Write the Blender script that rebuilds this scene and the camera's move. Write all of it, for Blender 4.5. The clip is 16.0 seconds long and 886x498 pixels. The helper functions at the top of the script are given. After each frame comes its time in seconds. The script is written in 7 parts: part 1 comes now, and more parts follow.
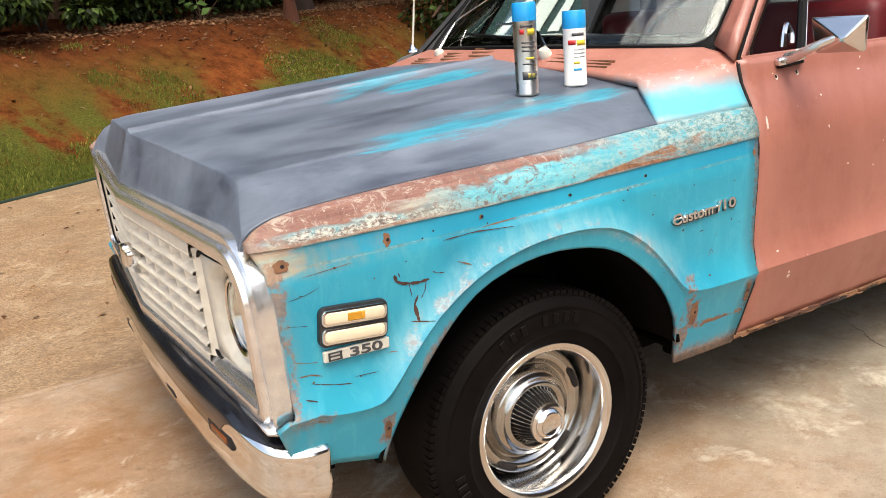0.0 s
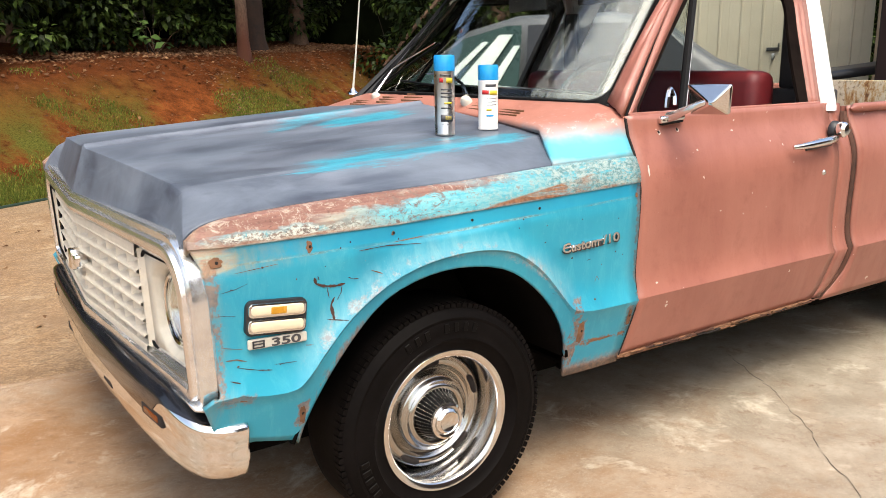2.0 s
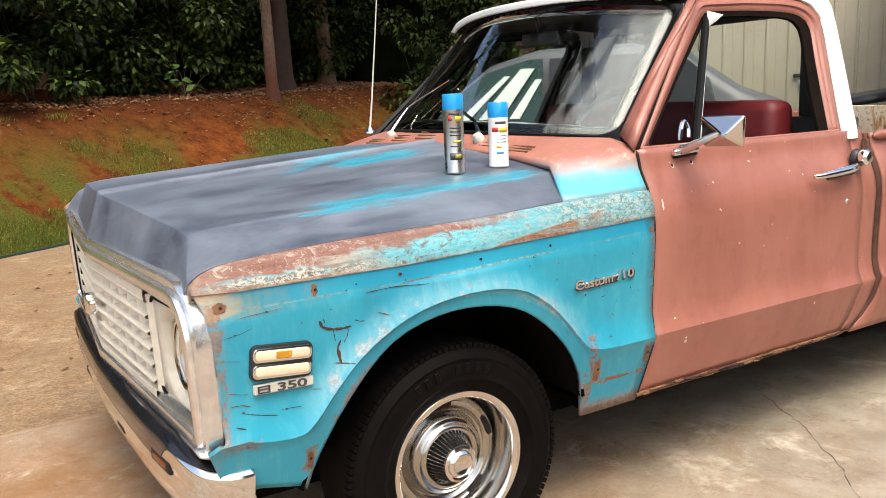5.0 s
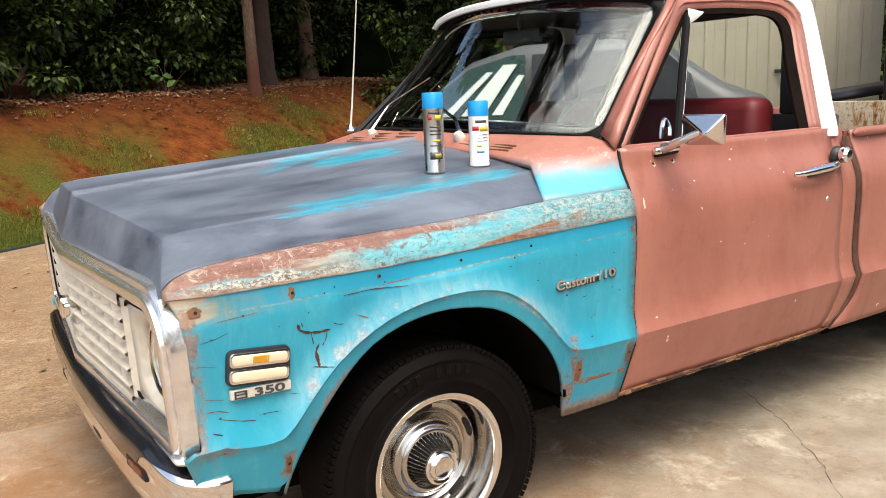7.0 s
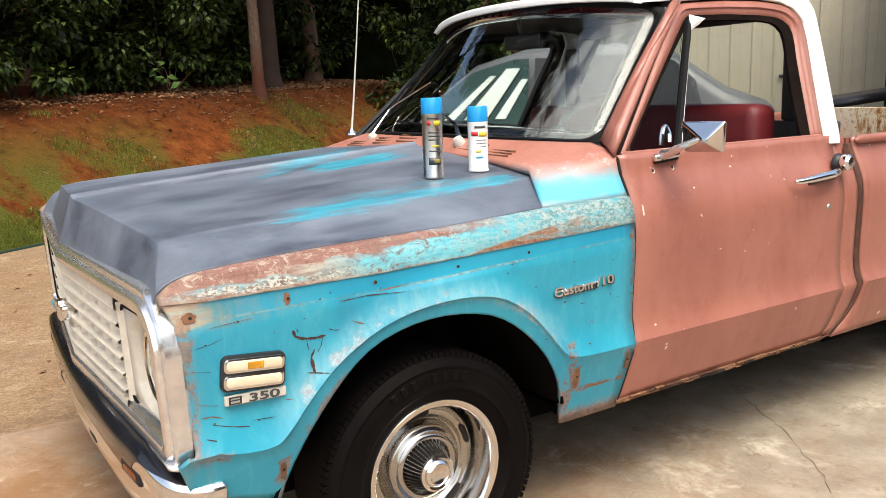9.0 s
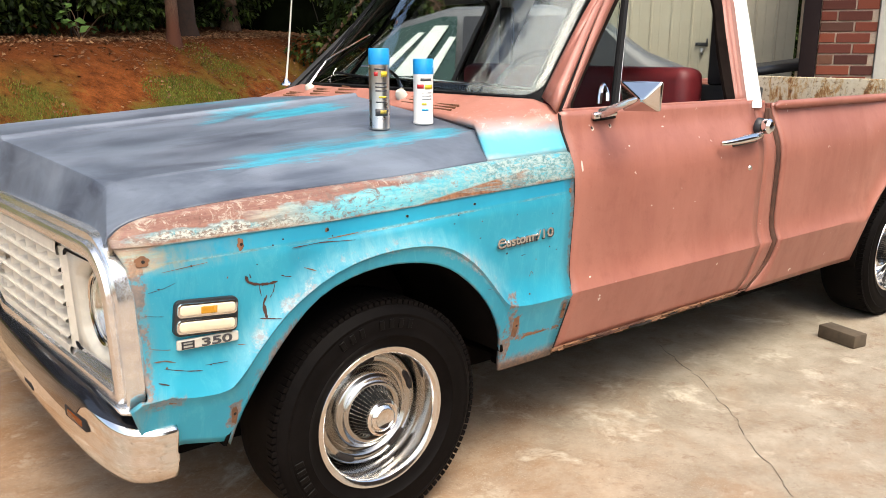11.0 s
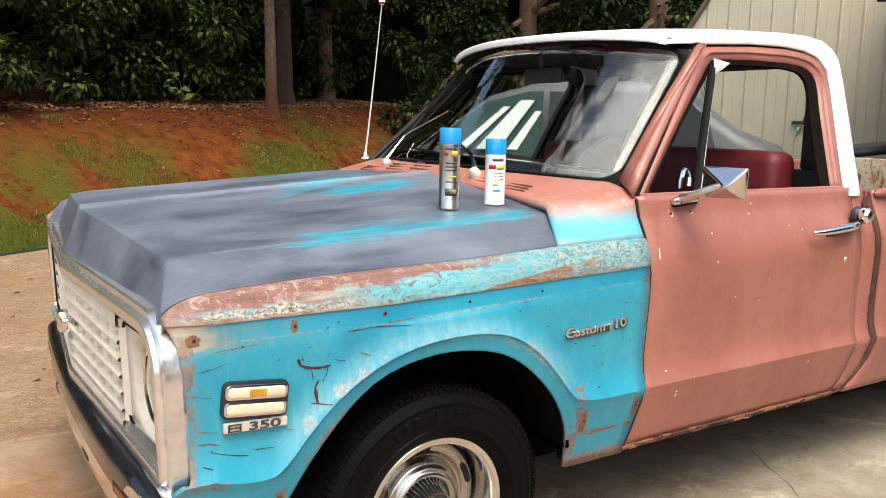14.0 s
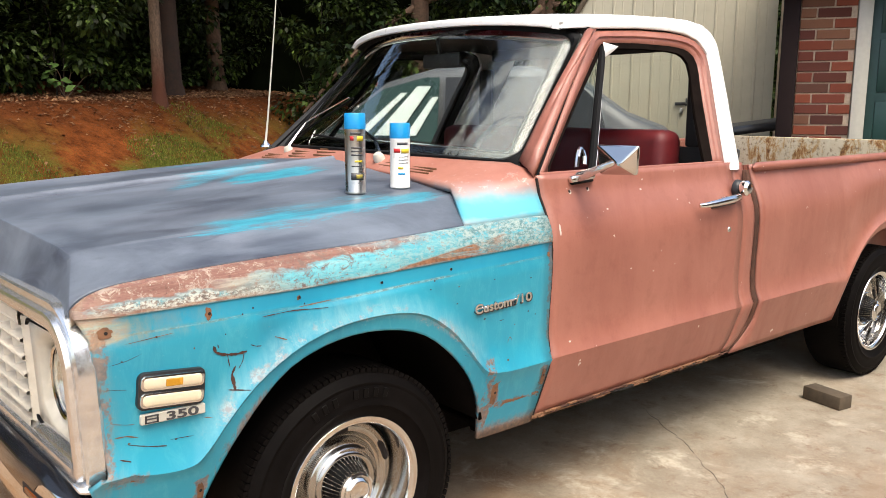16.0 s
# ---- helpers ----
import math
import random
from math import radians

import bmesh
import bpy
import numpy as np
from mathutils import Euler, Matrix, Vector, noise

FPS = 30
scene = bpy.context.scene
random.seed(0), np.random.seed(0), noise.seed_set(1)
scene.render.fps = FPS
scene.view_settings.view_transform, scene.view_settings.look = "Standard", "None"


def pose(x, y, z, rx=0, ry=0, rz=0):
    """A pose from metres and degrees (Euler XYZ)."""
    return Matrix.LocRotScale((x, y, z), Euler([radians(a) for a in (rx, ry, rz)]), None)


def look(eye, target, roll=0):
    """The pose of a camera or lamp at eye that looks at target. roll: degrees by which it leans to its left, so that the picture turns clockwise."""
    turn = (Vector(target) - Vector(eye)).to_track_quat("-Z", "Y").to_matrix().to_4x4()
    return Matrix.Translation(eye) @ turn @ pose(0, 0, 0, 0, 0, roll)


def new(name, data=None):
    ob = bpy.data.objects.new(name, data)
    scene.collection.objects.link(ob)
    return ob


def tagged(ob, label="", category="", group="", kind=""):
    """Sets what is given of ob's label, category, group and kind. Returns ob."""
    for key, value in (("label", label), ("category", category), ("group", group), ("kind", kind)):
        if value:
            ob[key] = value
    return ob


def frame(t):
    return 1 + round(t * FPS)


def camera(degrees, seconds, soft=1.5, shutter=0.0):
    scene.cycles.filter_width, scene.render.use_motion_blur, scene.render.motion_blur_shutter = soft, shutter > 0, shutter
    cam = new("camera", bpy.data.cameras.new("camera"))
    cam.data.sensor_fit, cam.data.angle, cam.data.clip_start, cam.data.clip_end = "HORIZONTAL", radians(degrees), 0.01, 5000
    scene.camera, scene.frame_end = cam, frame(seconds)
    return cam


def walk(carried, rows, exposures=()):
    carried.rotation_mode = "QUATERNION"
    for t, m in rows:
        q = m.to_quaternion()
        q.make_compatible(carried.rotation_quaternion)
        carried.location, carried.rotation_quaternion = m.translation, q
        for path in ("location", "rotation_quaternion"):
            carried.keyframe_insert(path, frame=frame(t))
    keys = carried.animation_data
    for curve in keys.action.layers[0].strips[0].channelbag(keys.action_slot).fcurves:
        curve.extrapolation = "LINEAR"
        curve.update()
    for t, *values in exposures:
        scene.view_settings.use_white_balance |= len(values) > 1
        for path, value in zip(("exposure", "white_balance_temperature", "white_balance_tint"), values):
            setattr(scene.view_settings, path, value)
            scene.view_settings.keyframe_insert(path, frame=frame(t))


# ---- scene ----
cam = camera(57.0, 16.0, 0.6)
PATH = [
    (0, (-1.12, -2.438, 1.379), (-0.164, -0.77, 0.828), -4.5),
    (0.5, (-1.237, -2.565, 1.355), (-0.222, -0.944, 0.772), -2.5),
    (1, (-1.3, -2.61, 1.354), (-0.176, -1.077, 0.733), 0.6),
    (1.5, (-1.273, -2.673, 1.367), (-0.136, -1.116, 0.835), 0.3),
    (2, (-1.216, -2.738, 1.368), (-0.125, -1.122, 0.925), -0.7),
    (2.5, (-1.182, -2.739, 1.373), (-0.14, -1.08, 0.969), -2.0),
    (3, (-1.173, -2.74, 1.381), (-0.119, -1.078, 1.026), -1.3),
    (3.5, (-1.167, -2.748, 1.383), (-0.12, -1.081, 1.034), -1.5),
    (4, (-1.154, -2.753, 1.378), (-0.058, -1.118, 1.021), -1.6),
    (4.2, (-1.155, -2.754, 1.374), (-0.093, -1.097, 1.019), -1.9),
    (6.3, (-1.126, -2.743, 1.394), (-0.1, -1.066, 1.027), -2.3),
    (6.5, (-1.124, -2.74, 1.394), (-0.066, -1.085, 1.014), -1.9),
    (7, (-1.123, -2.739, 1.392), (-0.058, -1.089, 1.016), -2.3),
    (7.5, (-1.12, -2.737, 1.393), (-0.047, -1.094, 1.008), -2.1),
    (8, (-1.121, -2.737, 1.395), (-0.056, -1.086, 1.023), -1.8),
    (8.2, (-1.115, -2.737, 1.397), (-0.05, -1.084, 1.032), -1.7),
    (10.3, (-1.099, -2.755, 1.403), (-0.049, -1.097, 1.02), -2.8),
    (10.5, (-1.129, -2.751, 1.412), (-0.018, -1.125, 1.062), -3.2),
    (11, (-1.203, -2.727, 1.383), (0.01, -1.207, 0.914), 0.2),
    (11.5, (-1.233, -2.695, 1.403), (-0.063, -1.122, 1.008), 1.8),
    (12, (-1.182, -2.664, 1.403), (-0.105, -1.012, 1.07), 1.8),
    (12.5, (-1.143, -2.657, 1.414), (-0.179, -0.931, 1.11), 0.4),
    (13, (-1.11, -2.648, 1.407), (-0.243, -0.876, 1.078), -0.0),
    (13.5, (-1.081, -2.654, 1.407), (-0.195, -0.889, 1.091), 0.1),
    (14, (-1.102, -2.684, 1.414), (-0.042, -1.017, 1.104), 1.3),
    (14.5, (-1.094, -2.701, 1.413), (0.038, -1.082, 1.096), 0.4),
    (15, (-1.087, -2.699, 1.407), (0.074, -1.106, 1.07), 0.1),
    (15.5, (-1.106, -2.721, 1.407), (0.113, -1.167, 1.092), 0.6),
    (16, (-1.154, -2.712, 1.404), (0.102, -1.192, 1.068), 0.2),
]
walk(cam, [(t, look(eye, target, roll)) for t, eye, target, roll in PATH], exposures=((0, 1.04, 6850, 7), (1.0, 1.22, 6850, 7), (1.5, 1.18, 6850, 7), (2.5, 1.10, 6850, 7), (3.5, 1.04, 6850, 7), (10.3, 1.05, 6850, 7), (11, 1.16, 6850, 7), (11.5, 1.10, 6850, 7), (12.5, 1.00, 6850, 7), (16, 1.02, 6850, 7)))

# ---- light ----
world = bpy.data.worlds.new("world")
scene.world = world
world.use_nodes = True
wn = world.node_tree
sky = wn.nodes.new("ShaderNodeTexSky")
sky.sky_type = 'NISHITA'
sky.sun_disc = False
sky.sun_elevation, sky.sun_rotation = radians(58), radians(200)
sky.air_density, sky.dust_density, sky.ozone_density = 1.0, 4.0, 1.0
bg = wn.nodes["Background"]
bg.inputs["Strength"].default_value = 0.15
wn.links.new(sky.outputs[0], bg.inputs[0])
sun_data = bpy.data.lights.new("sun", 'SUN')
sun_data.energy, sun_data.angle, sun_data.color = 1.5, radians(35), (1.0, 0.96, 0.9)
sun = new("sun", sun_data)
sun.matrix_world = look((-0.6, -5.6, 13), (0, 0, 0))


# ---- materials ----
def material(name, build):
    m = bpy.data.materials.new(name)
    m.use_nodes = True
    build(m.node_tree, m.node_tree.nodes["Principled BSDF"])
    return m


def noise_tex(nt, scale, detail=6, rough=0.6, stretch=(1, 1, 1), distort=0.0, offset=(0, 0, 0)):
    tc = nt.nodes.new("ShaderNodeTexCoord")
    mp = nt.nodes.new("ShaderNodeMapping")
    mp.inputs["Scale"].default_value = stretch
    mp.inputs["Location"].default_value = offset
    nt.links.new(tc.outputs["Object"], mp.inputs[0])
    n = nt.nodes.new("ShaderNodeTexNoise")
    n.inputs["Scale"].default_value, n.inputs["Detail"].default_value = scale, detail
    n.inputs["Roughness"].default_value, n.inputs["Distortion"].default_value = rough, distort
    nt.links.new(mp.outputs[0], n.inputs["Vector"])
    return n.outputs["Fac"]


def ramp(nt, value, *stops):
    r = nt.nodes.new("ShaderNodeValToRGB")
    e = r.color_ramp.elements
    while len(e) < len(stops):
        e.new(0.5)
    for el, (p, c) in zip(e, stops):
        el.position = p
        el.color = (c, c, c, 1) if isinstance(c, (int, float)) else (*c, 1)
    nt.links.new(value, r.inputs[0])
    return r.outputs[0]


def mix(nt, fac, a, b):
    m = nt.nodes.new("ShaderNodeMix")
    m.data_type = 'RGBA'
    for sock, v in ((0, fac), (6, a), (7, b)):
        if isinstance(v, (int, float)):
            m.inputs[sock].default_value = v
        elif isinstance(v, tuple):
            m.inputs[sock].default_value = (*v, 1)
        else:
            nt.links.new(v, m.inputs[sock])
    return m.outputs[2]


def math_node(nt, op, a, b=0.0, clamp=False):
    m = nt.nodes.new("ShaderNodeMath")
    m.operation, m.use_clamp = op, clamp
    for i, v in enumerate((a, b)):
        if isinstance(v, (int, float)):
            m.inputs[i].default_value = v
        else:
            nt.links.new(v, m.inputs[i])
    return m.outputs[0]


def bump(nt, bsdf, height, strength=0.3, distance=0.01):
    b = nt.nodes.new("ShaderNodeBump")
    b.inputs["Strength"].default_value, b.inputs["Distance"].default_value = strength, distance
    nt.links.new(height, b.inputs["Height"])
    nt.links.new(b.outputs[0], bsdf.inputs["Normal"])


def axis(nt, which):
    tc = nt.nodes.new("ShaderNodeTexCoord")
    sep = nt.nodes.new("ShaderNodeSeparateXYZ")
    nt.links.new(tc.outputs["Object"], sep.inputs[0])
    return sep.outputs[which]


def band(nt, value, a, b, c, d):
    """1 between b and c, falling to 0 at a and d."""
    up = nt.nodes.new("ShaderNodeMapRange")
    up.inputs[1].default_value, up.inputs[2].default_value = a, b
    down = nt.nodes.new("ShaderNodeMapRange")
    down.inputs[1].default_value, down.inputs[2].default_value = c, d
    down.inputs[3].default_value, down.inputs[4].default_value = 1, 0
    nt.links.new(value, up.inputs[0])
    nt.links.new(value, down.inputs[0])
    return math_node(nt, 'MULTIPLY', up.outputs[0], down.outputs[0])


def plain(name, color, rough=0.5, metal=0.0, grain=0.12, scale=30.0, bumps=0.1, spec=0.5):
    def build(nt, b):
        f = noise_tex(nt, scale)
        g = noise_tex(nt, scale * 0.13)
        f2 = math_node(nt, 'ADD', math_node(nt, 'MULTIPLY', f, 0.5), math_node(nt, 'MULTIPLY', g, 0.5))
        lo = tuple(c * (1 - grain * 2) for c in color)
        hi = tuple(min(1, c * (1 + grain * 2)) for c in color)
        nt.links.new(ramp(nt, f2, (0.3, lo), (0.7, hi)), b.inputs["Base Color"])
        b.inputs["Metallic"].default_value = metal
        b.inputs["Specular IOR Level"].default_value = spec
        nt.links.new(ramp(nt, f2, (0.3, max(0, rough - 0.08)), (0.7, min(1, rough + 0.08))), b.inputs["Roughness"])
        if bumps:
            bump(nt, b, f, bumps, 0.003)
    return material(name, build)


TEAL = (0.016, 0.262, 0.385)


def fender_paint(nt, b):
    z, x = axis(nt, 2), axis(nt, 0)
    fine = noise_tex(nt, 38, 8, 0.7)
    mid = noise_tex(nt, 9, 7, 0.65, (0.6, 1, 1.6))
    big = noise_tex(nt, 3.2, 4, 0.6)
    speck = noise_tex(nt, 70, 8, 0.8, offset=(3, 9, 2))
    hand = noise_tex(nt, 16, 8, 0.75, (1.6, 1, 0.5), 0.6, (5, 5, 1))
    jig = math_node(nt, 'SUBTRACT', mid, 0.5)
    # several coats of teal, chalky where rubbed
    teal = mix(nt, ramp(nt, big, (0.35, 0), (0.7, 1)), TEAL, (0.028, 0.305, 0.415))
    teal = mix(nt, ramp(nt, hand, (0.50, 0), (0.72, 0.6)), teal, (0.075, 0.37, 0.46))
    teal = mix(nt, ramp(nt, noise_tex(nt, 5, 7, 0.7, (1, 1, 0.35), 0.4, (8, 2, 6)), (0.52, 0), (0.70, 0.55)), teal, (0.020, 0.20, 0.30))
    teal = mix(nt, ramp(nt, speck, (0.60, 0), (0.68, 0.5)), teal, (0.13, 0.36, 0.42))
    # rubbed edge above the wheel opening
    r2 = math_node(nt, 'ADD', math_node(nt, 'MULTIPLY', x, x), math_node(nt, 'POWER', math_node(nt, 'SUBTRACT', z, 0.36), 2))
    rad = math_node(nt, 'SQRT', r2)
    rj = math_node(nt, 'ADD', rad, math_node(nt, 'MULTIPLY', math_node(nt, 'SUBTRACT', fine, 0.5), 0.03))
    wide = band(nt, rj, 0.500, 0.515, 0.525, 0.580)
    high = band(nt, z, 0.62, 0.70, 2, 3)
    chalk = math_node(nt, 'MULTIPLY', math_node(nt, 'MULTIPLY', wide, high), ramp(nt, hand, (0.36, 0.10), (0.60, 0.58)))
    teal = mix(nt, chalk, teal, (0.22, 0.42, 0.46))
    worn = math_node(nt, 'MULTIPLY', math_node(nt, 'MULTIPLY', band(nt, rj, 0.500, 0.508, 0.522, 0.545), high), ramp(nt, noise_tex(nt, 11, 8, 0.8, (1, 1, 1), 0.3, (2, 8, 4)), (0.50, 0), (0.57, 0.65)))
    teal = mix(nt, worn, teal, mix(nt, ramp(nt, speck, (0.45, 0), (0.55, 1)), (0.34, 0.24, 0.21), (0.42, 0.45, 0.45)))
    # weathered upper band: old paint layers above the body line; h is the height over that line
    def times(*v):
        out = v[0]
        for q in v[1:]:
            out = math_node(nt, 'MULTIPLY', out, q)
        return out
    climb = math_node(nt, 'MULTIPLY', math_node(nt, 'MAXIMUM', math_node(nt, 'ADD', x, 0.15), 0.0), 0.0325)
    # the old layers reach lower round the headlight corner
    h0 = math_node(nt, 'SUBTRACT', math_node(nt, 'SUBTRACT', z, 0.969), climb)
    h0 = math_node(nt, 'ADD', h0, math_node(nt, 'MULTIPLY', band(nt, x, -9, -8, -0.69, -0.59), 0.020))
    h = math_node(nt, 'ADD', h0, math_node(nt, 'MULTIPLY', jig, 0.010))
    hw = math_node(nt, 'ADD', h0, math_node(nt, 'MULTIPLY', jig, 0.085))
    xx = math_node(nt, 'ADD', x, math_node(nt, 'MULTIPLY', jig, 0.7))
    flake = noise_tex(nt, 34, 10, 0.82, (0.55, 1, 1.5), 0.3, (1, 4, 2))
    flake2 = noise_tex(nt, 80, 9, 0.8, (0.8, 1, 1.2), 0.2, (6, 4, 2))
    crack = noise_tex(nt, 22, 10, 0.85, (1, 1, 1), 1.2, (3, 3, 9))
    scrape = noise_tex(nt, 26, 8, 0.75, (0.16, 1, 2.4), 0.3, (2, 6, 5))
    upper = band(nt, h, -0.001, 0.002, 2.0, 2.1)
    turq = mix(nt, ramp(nt, flake, (0.40, 0), (0.56, 1)), (0.050, 0.33, 0.42), (0.16, 0.46, 0.51))
    turq = mix(nt, ramp(nt, scrape, (0.52, 0), (0.66, 0.6)), turq, (0.34, 0.52, 0.52))
    turq = mix(nt, ramp(nt, flake2, (0.555, 0), (0.595, 0.85)), turq, (0.17, 0.105, 0.085))
    grey = mix(nt, ramp(nt, flake2, (0.44, 0), (0.56, 1)), (0.060, 0.13, 0.135), (0.36, 0.41, 0.38))
    turq = mix(nt, times(band(nt, xx, 0.06, 0.36, 9, 10), ramp(nt, flake, (0.40, 0), (0.50, 0.85))), turq, grey)
    brown = mix(nt, ramp(nt, scrape, (0.36, 0), (0.62, 1)), (0.155, 0.066, 0.048), (0.285, 0.142, 0.110))
    brown = mix(nt, ramp(nt, flake2, (0.36, 0.7), (0.44, 0)), brown, (0.085, 0.040, 0.030))
    brown = mix(nt, ramp(nt, crack, (0.53, 0), (0.575, 0.8)), brown, (0.46, 0.38, 0.31))
    brown = mix(nt, ramp(nt, flake2, (0.600, 0), (0.635, 0.9)), brown, (0.50, 0.46, 0.40))
    tan = mix(nt, ramp(nt, scrape, (0.40, 0), (0.60, 1)), (0.30, 0.205, 0.145), (0.50, 0.43, 0.33))
    white = mix(nt, ramp(nt, flake2, (0.46, 0), (0.56, 1)), (0.56, 0.56, 0.50), (0.35, 0.38, 0.35))
    white = mix(nt, ramp(nt, flake2, (0.505, 0), (0.53, 0.9)), white, (0.20, 0.135, 0.105))
    white = mix(nt, ramp(nt, flake, (0.53, 0), (0.555, 0.9)), white, (0.115, 0.085, 0.075))
    # brown primer along the top, thinning out rearwards; white flakes in a streak below it at the front
    topb = math_node(nt, 'MAXIMUM', times(band(nt, hw, 0.026, 0.036, 9, 10), band(nt, xx, -9, -8, -0.38, -0.24)), times(band(nt, hw, 0.052, 0.060, 9, 10), band(nt, xx, -9, -8, 0.04, 0.22)))
    nose = band(nt, math_node(nt, 'ADD', xx, math_node(nt, 'MULTIPLY', h0, 1.5)), -9, -8, -0.62, -0.56)
    streak = times(band(nt, hw, 0.004, 0.010, 0.024, 0.034), band(nt, xx, -0.70, -0.60, -0.36, -0.10))
    strip = times(band(nt, h, -0.002, 0.0, 0.007, 0.014), band(nt, xx, -9, -8, -0.36, -0.16))
    mid_tan = times(band(nt, xx, -0.42, -0.34, -0.24, -0.10), ramp(nt, mid, (0.42, 0.15), (0.60, 0.8)))
    layer = mix(nt, mid_tan, turq, tan)
    layer = mix(nt, strip, layer, mix(nt, ramp(nt, flake2, (0.46, 0), (0.54, 1)), (0.27, 0.150, 0.110), tan))
    layer = mix(nt, times(streak, ramp(nt, crack, (0.40, 0.15), (0.48, 1))), layer, white)
    layer = mix(nt, math_node(nt, 'MAXIMUM', topb, math_node(nt, 'MULTIPLY', nose, 0.9)), layer, brown)
    mesh_ = times(band(nt, xx, -0.22, -0.16, -0.08, 0.0), ramp(nt, crack, (0.52, 0), (0.56, 0.9)))
    layer = mix(nt, mesh_, layer, (0.15, 0.085, 0.07))
    layer = mix(nt, ramp(nt, speck, (0.62, 0), (0.66, 0.8)), layer, (0.10, 0.045, 0.034))
    col = mix(nt, upper, teal, layer)
    # thin pale worn edge on the body line itself, and on the softer line under it
    edge1 = times(band(nt, h0, -0.004, -0.002, 0.001, 0.004), ramp(nt, scrape, (0.42, 0.2), (0.56, 0.9)))
    col = mix(nt, edge1, col, mix(nt, ramp(nt, flake, (0.44, 0), (0.54, 1)), (0.20, 0.12, 0.085), (0.42, 0.44, 0.38)))
    edge2 = times(band(nt, h0, -0.049, -0.047, -0.043, -0.040), ramp(nt, scrape, (0.46, 0.05), (0.60, 0.7)))
    col = mix(nt, edge2, col, mix(nt, ramp(nt, flake2, (0.46, 0), (0.56, 1)), (0.17, 0.145, 0.09), (0.26, 0.42, 0.42)))
    # clean deeper teal where trim once covered the paint
    deep = times(band(nt, h0, -0.042, -0.038, -0.005, -0.002), band(nt, xx, -0.58, -0.52, 9, 10))
    col = mix(nt, times(deep, 0.75), col, mix(nt, ramp(nt, big, (0.4, 0), (0.6, 1)), (0.010, 0.265, 0.44), (0.020, 0.315, 0.48)))
    # bare tan and pale green primer round the headlight corner, down to the softer line
    corner = times(band(nt, math_node(nt, 'ADD', x, math_node(nt, 'MULTIPLY', jig, 0.16)), -9, -8, -0.635, -0.605), band(nt, h0, -0.052, -0.046, 0.004, 0.024))
    col = mix(nt, times(corner, ramp(nt, flake, (0.40, 0.55), (0.56, 0.95))), col, mix(nt, ramp(nt, scrape, (0.42, 0), (0.58, 1)), (0.40, 0.235, 0.165), (0.36, 0.40, 0.31)))
    # rust: along the body line, round the lower rear corner, on the edges
    wedge = math_node(nt, 'SUBTRACT', h, math_node(nt, 'MULTIPLY', math_node(nt, 'SUBTRACT', x, 0.08), 0.10))
    rusty = times(band(nt, h, -0.004, 0.0, 9, 10), band(nt, wedge, -9, -8, 0.0, 0.005), band(nt, xx, 0.10, 0.16, 0.36, 0.46), ramp(nt, scrape, (0.38, 0.2), (0.50, 1)))
    line = band(nt, h, -0.003, 0.0, 0.004, 0.010)
    rusty = math_node(nt, 'MAXIMUM', rusty, times(line, ramp(nt, noise_tex(nt, 5, 8, 0.75, (0.5, 1, 1)), (0.52, 0), (0.58, 0.8))))
    spots = ramp(nt, noise_tex(nt, 14, 8, 0.75, offset=(3, 1, 2)), (0.68, 0), (0.72, 1))
    edge = band(nt, math_node(nt, 'ADD', z, math_node(nt, 'MULTIPLY', fine, 0.05)), -1, -0.9, 0.445, 0.475)
    xj = math_node(nt, 'ADD', x, math_node(nt, 'MULTIPLY', math_node(nt, 'SUBTRACT', fine, 0.5), 0.05))
    zj = math_node(nt, 'ADD', z, math_node(nt, 'MULTIPLY', math_node(nt, 'SUBTRACT', fine, 0.5), 0.06))
    breaks = ramp(nt, noise_tex(nt, 22, 8, 0.8, offset=(9, 1, 7)), (0.44, 0), (0.50, 1))

    def scab(x0, x1, z0, z1, amount=1.0):
        return math_node(nt, 'MULTIPLY', math_node(nt, 'MULTIPLY', band(nt, xj, x0 - 0.006, x0, x1, x1 + 0.006), band(nt, zj, z0 - 0.006, z0, z1, z1 + 0.006)), amount)
    places = [scab(0.472, 0.502, 0.505, 0.592, 0.7), scab(0.684, 0.706, 0.525, 0.600, 0.7), scab(0.50, 0.70, 0.502, 0.510), scab(0.445, 0.475, 0.40, 0.66, 0.8), scab(-0.464, -0.436, 0.492, 0.55, 0.7), scab(-0.66, -0.58, 0.592, 0.610, 0.5), scab(-0.67, -0.645, 0.62, 0.94, 0.7),
              scab(0.718, 0.74, 0.60, 1.02, 0.6)]
    for q in places:
        rusty = math_node(nt, 'MAXIMUM', rusty, math_node(nt, 'MULTIPLY', q, breaks))
    rusty = math_node(nt, 'MAXIMUM', rusty, math_node(nt, 'MAXIMUM', math_node(nt, 'MULTIPLY', spots, 0.8), math_node(nt, 'MULTIPLY', edge, 0.8)))
    lip = math_node(nt, 'MULTIPLY', band(nt, rj, 0.40, 0.42, 0.462, 0.472), ramp(nt, hand, (0.48, 0), (0.56, 0.7)))
    rusty = math_node(nt, 'MAXIMUM', rusty, lip)
    # brown stain washed down from the rusty front edge and the body line
    stain = math_node(nt, 'MULTIPLY', math_node(nt, 'MAXIMUM', math_node(nt, 'MULTIPLY', band(nt, xj, -9, -8, -0.58, -0.30), band(nt, z, 0.895, 0.915, 0.955, 0.97)), math_node(nt, 'MULTIPLY', band(nt, xj, -9, -8, -0.66, -0.61), 0.7)), ramp(nt, hand, (0.38, 0), (0.62, 0.55)))
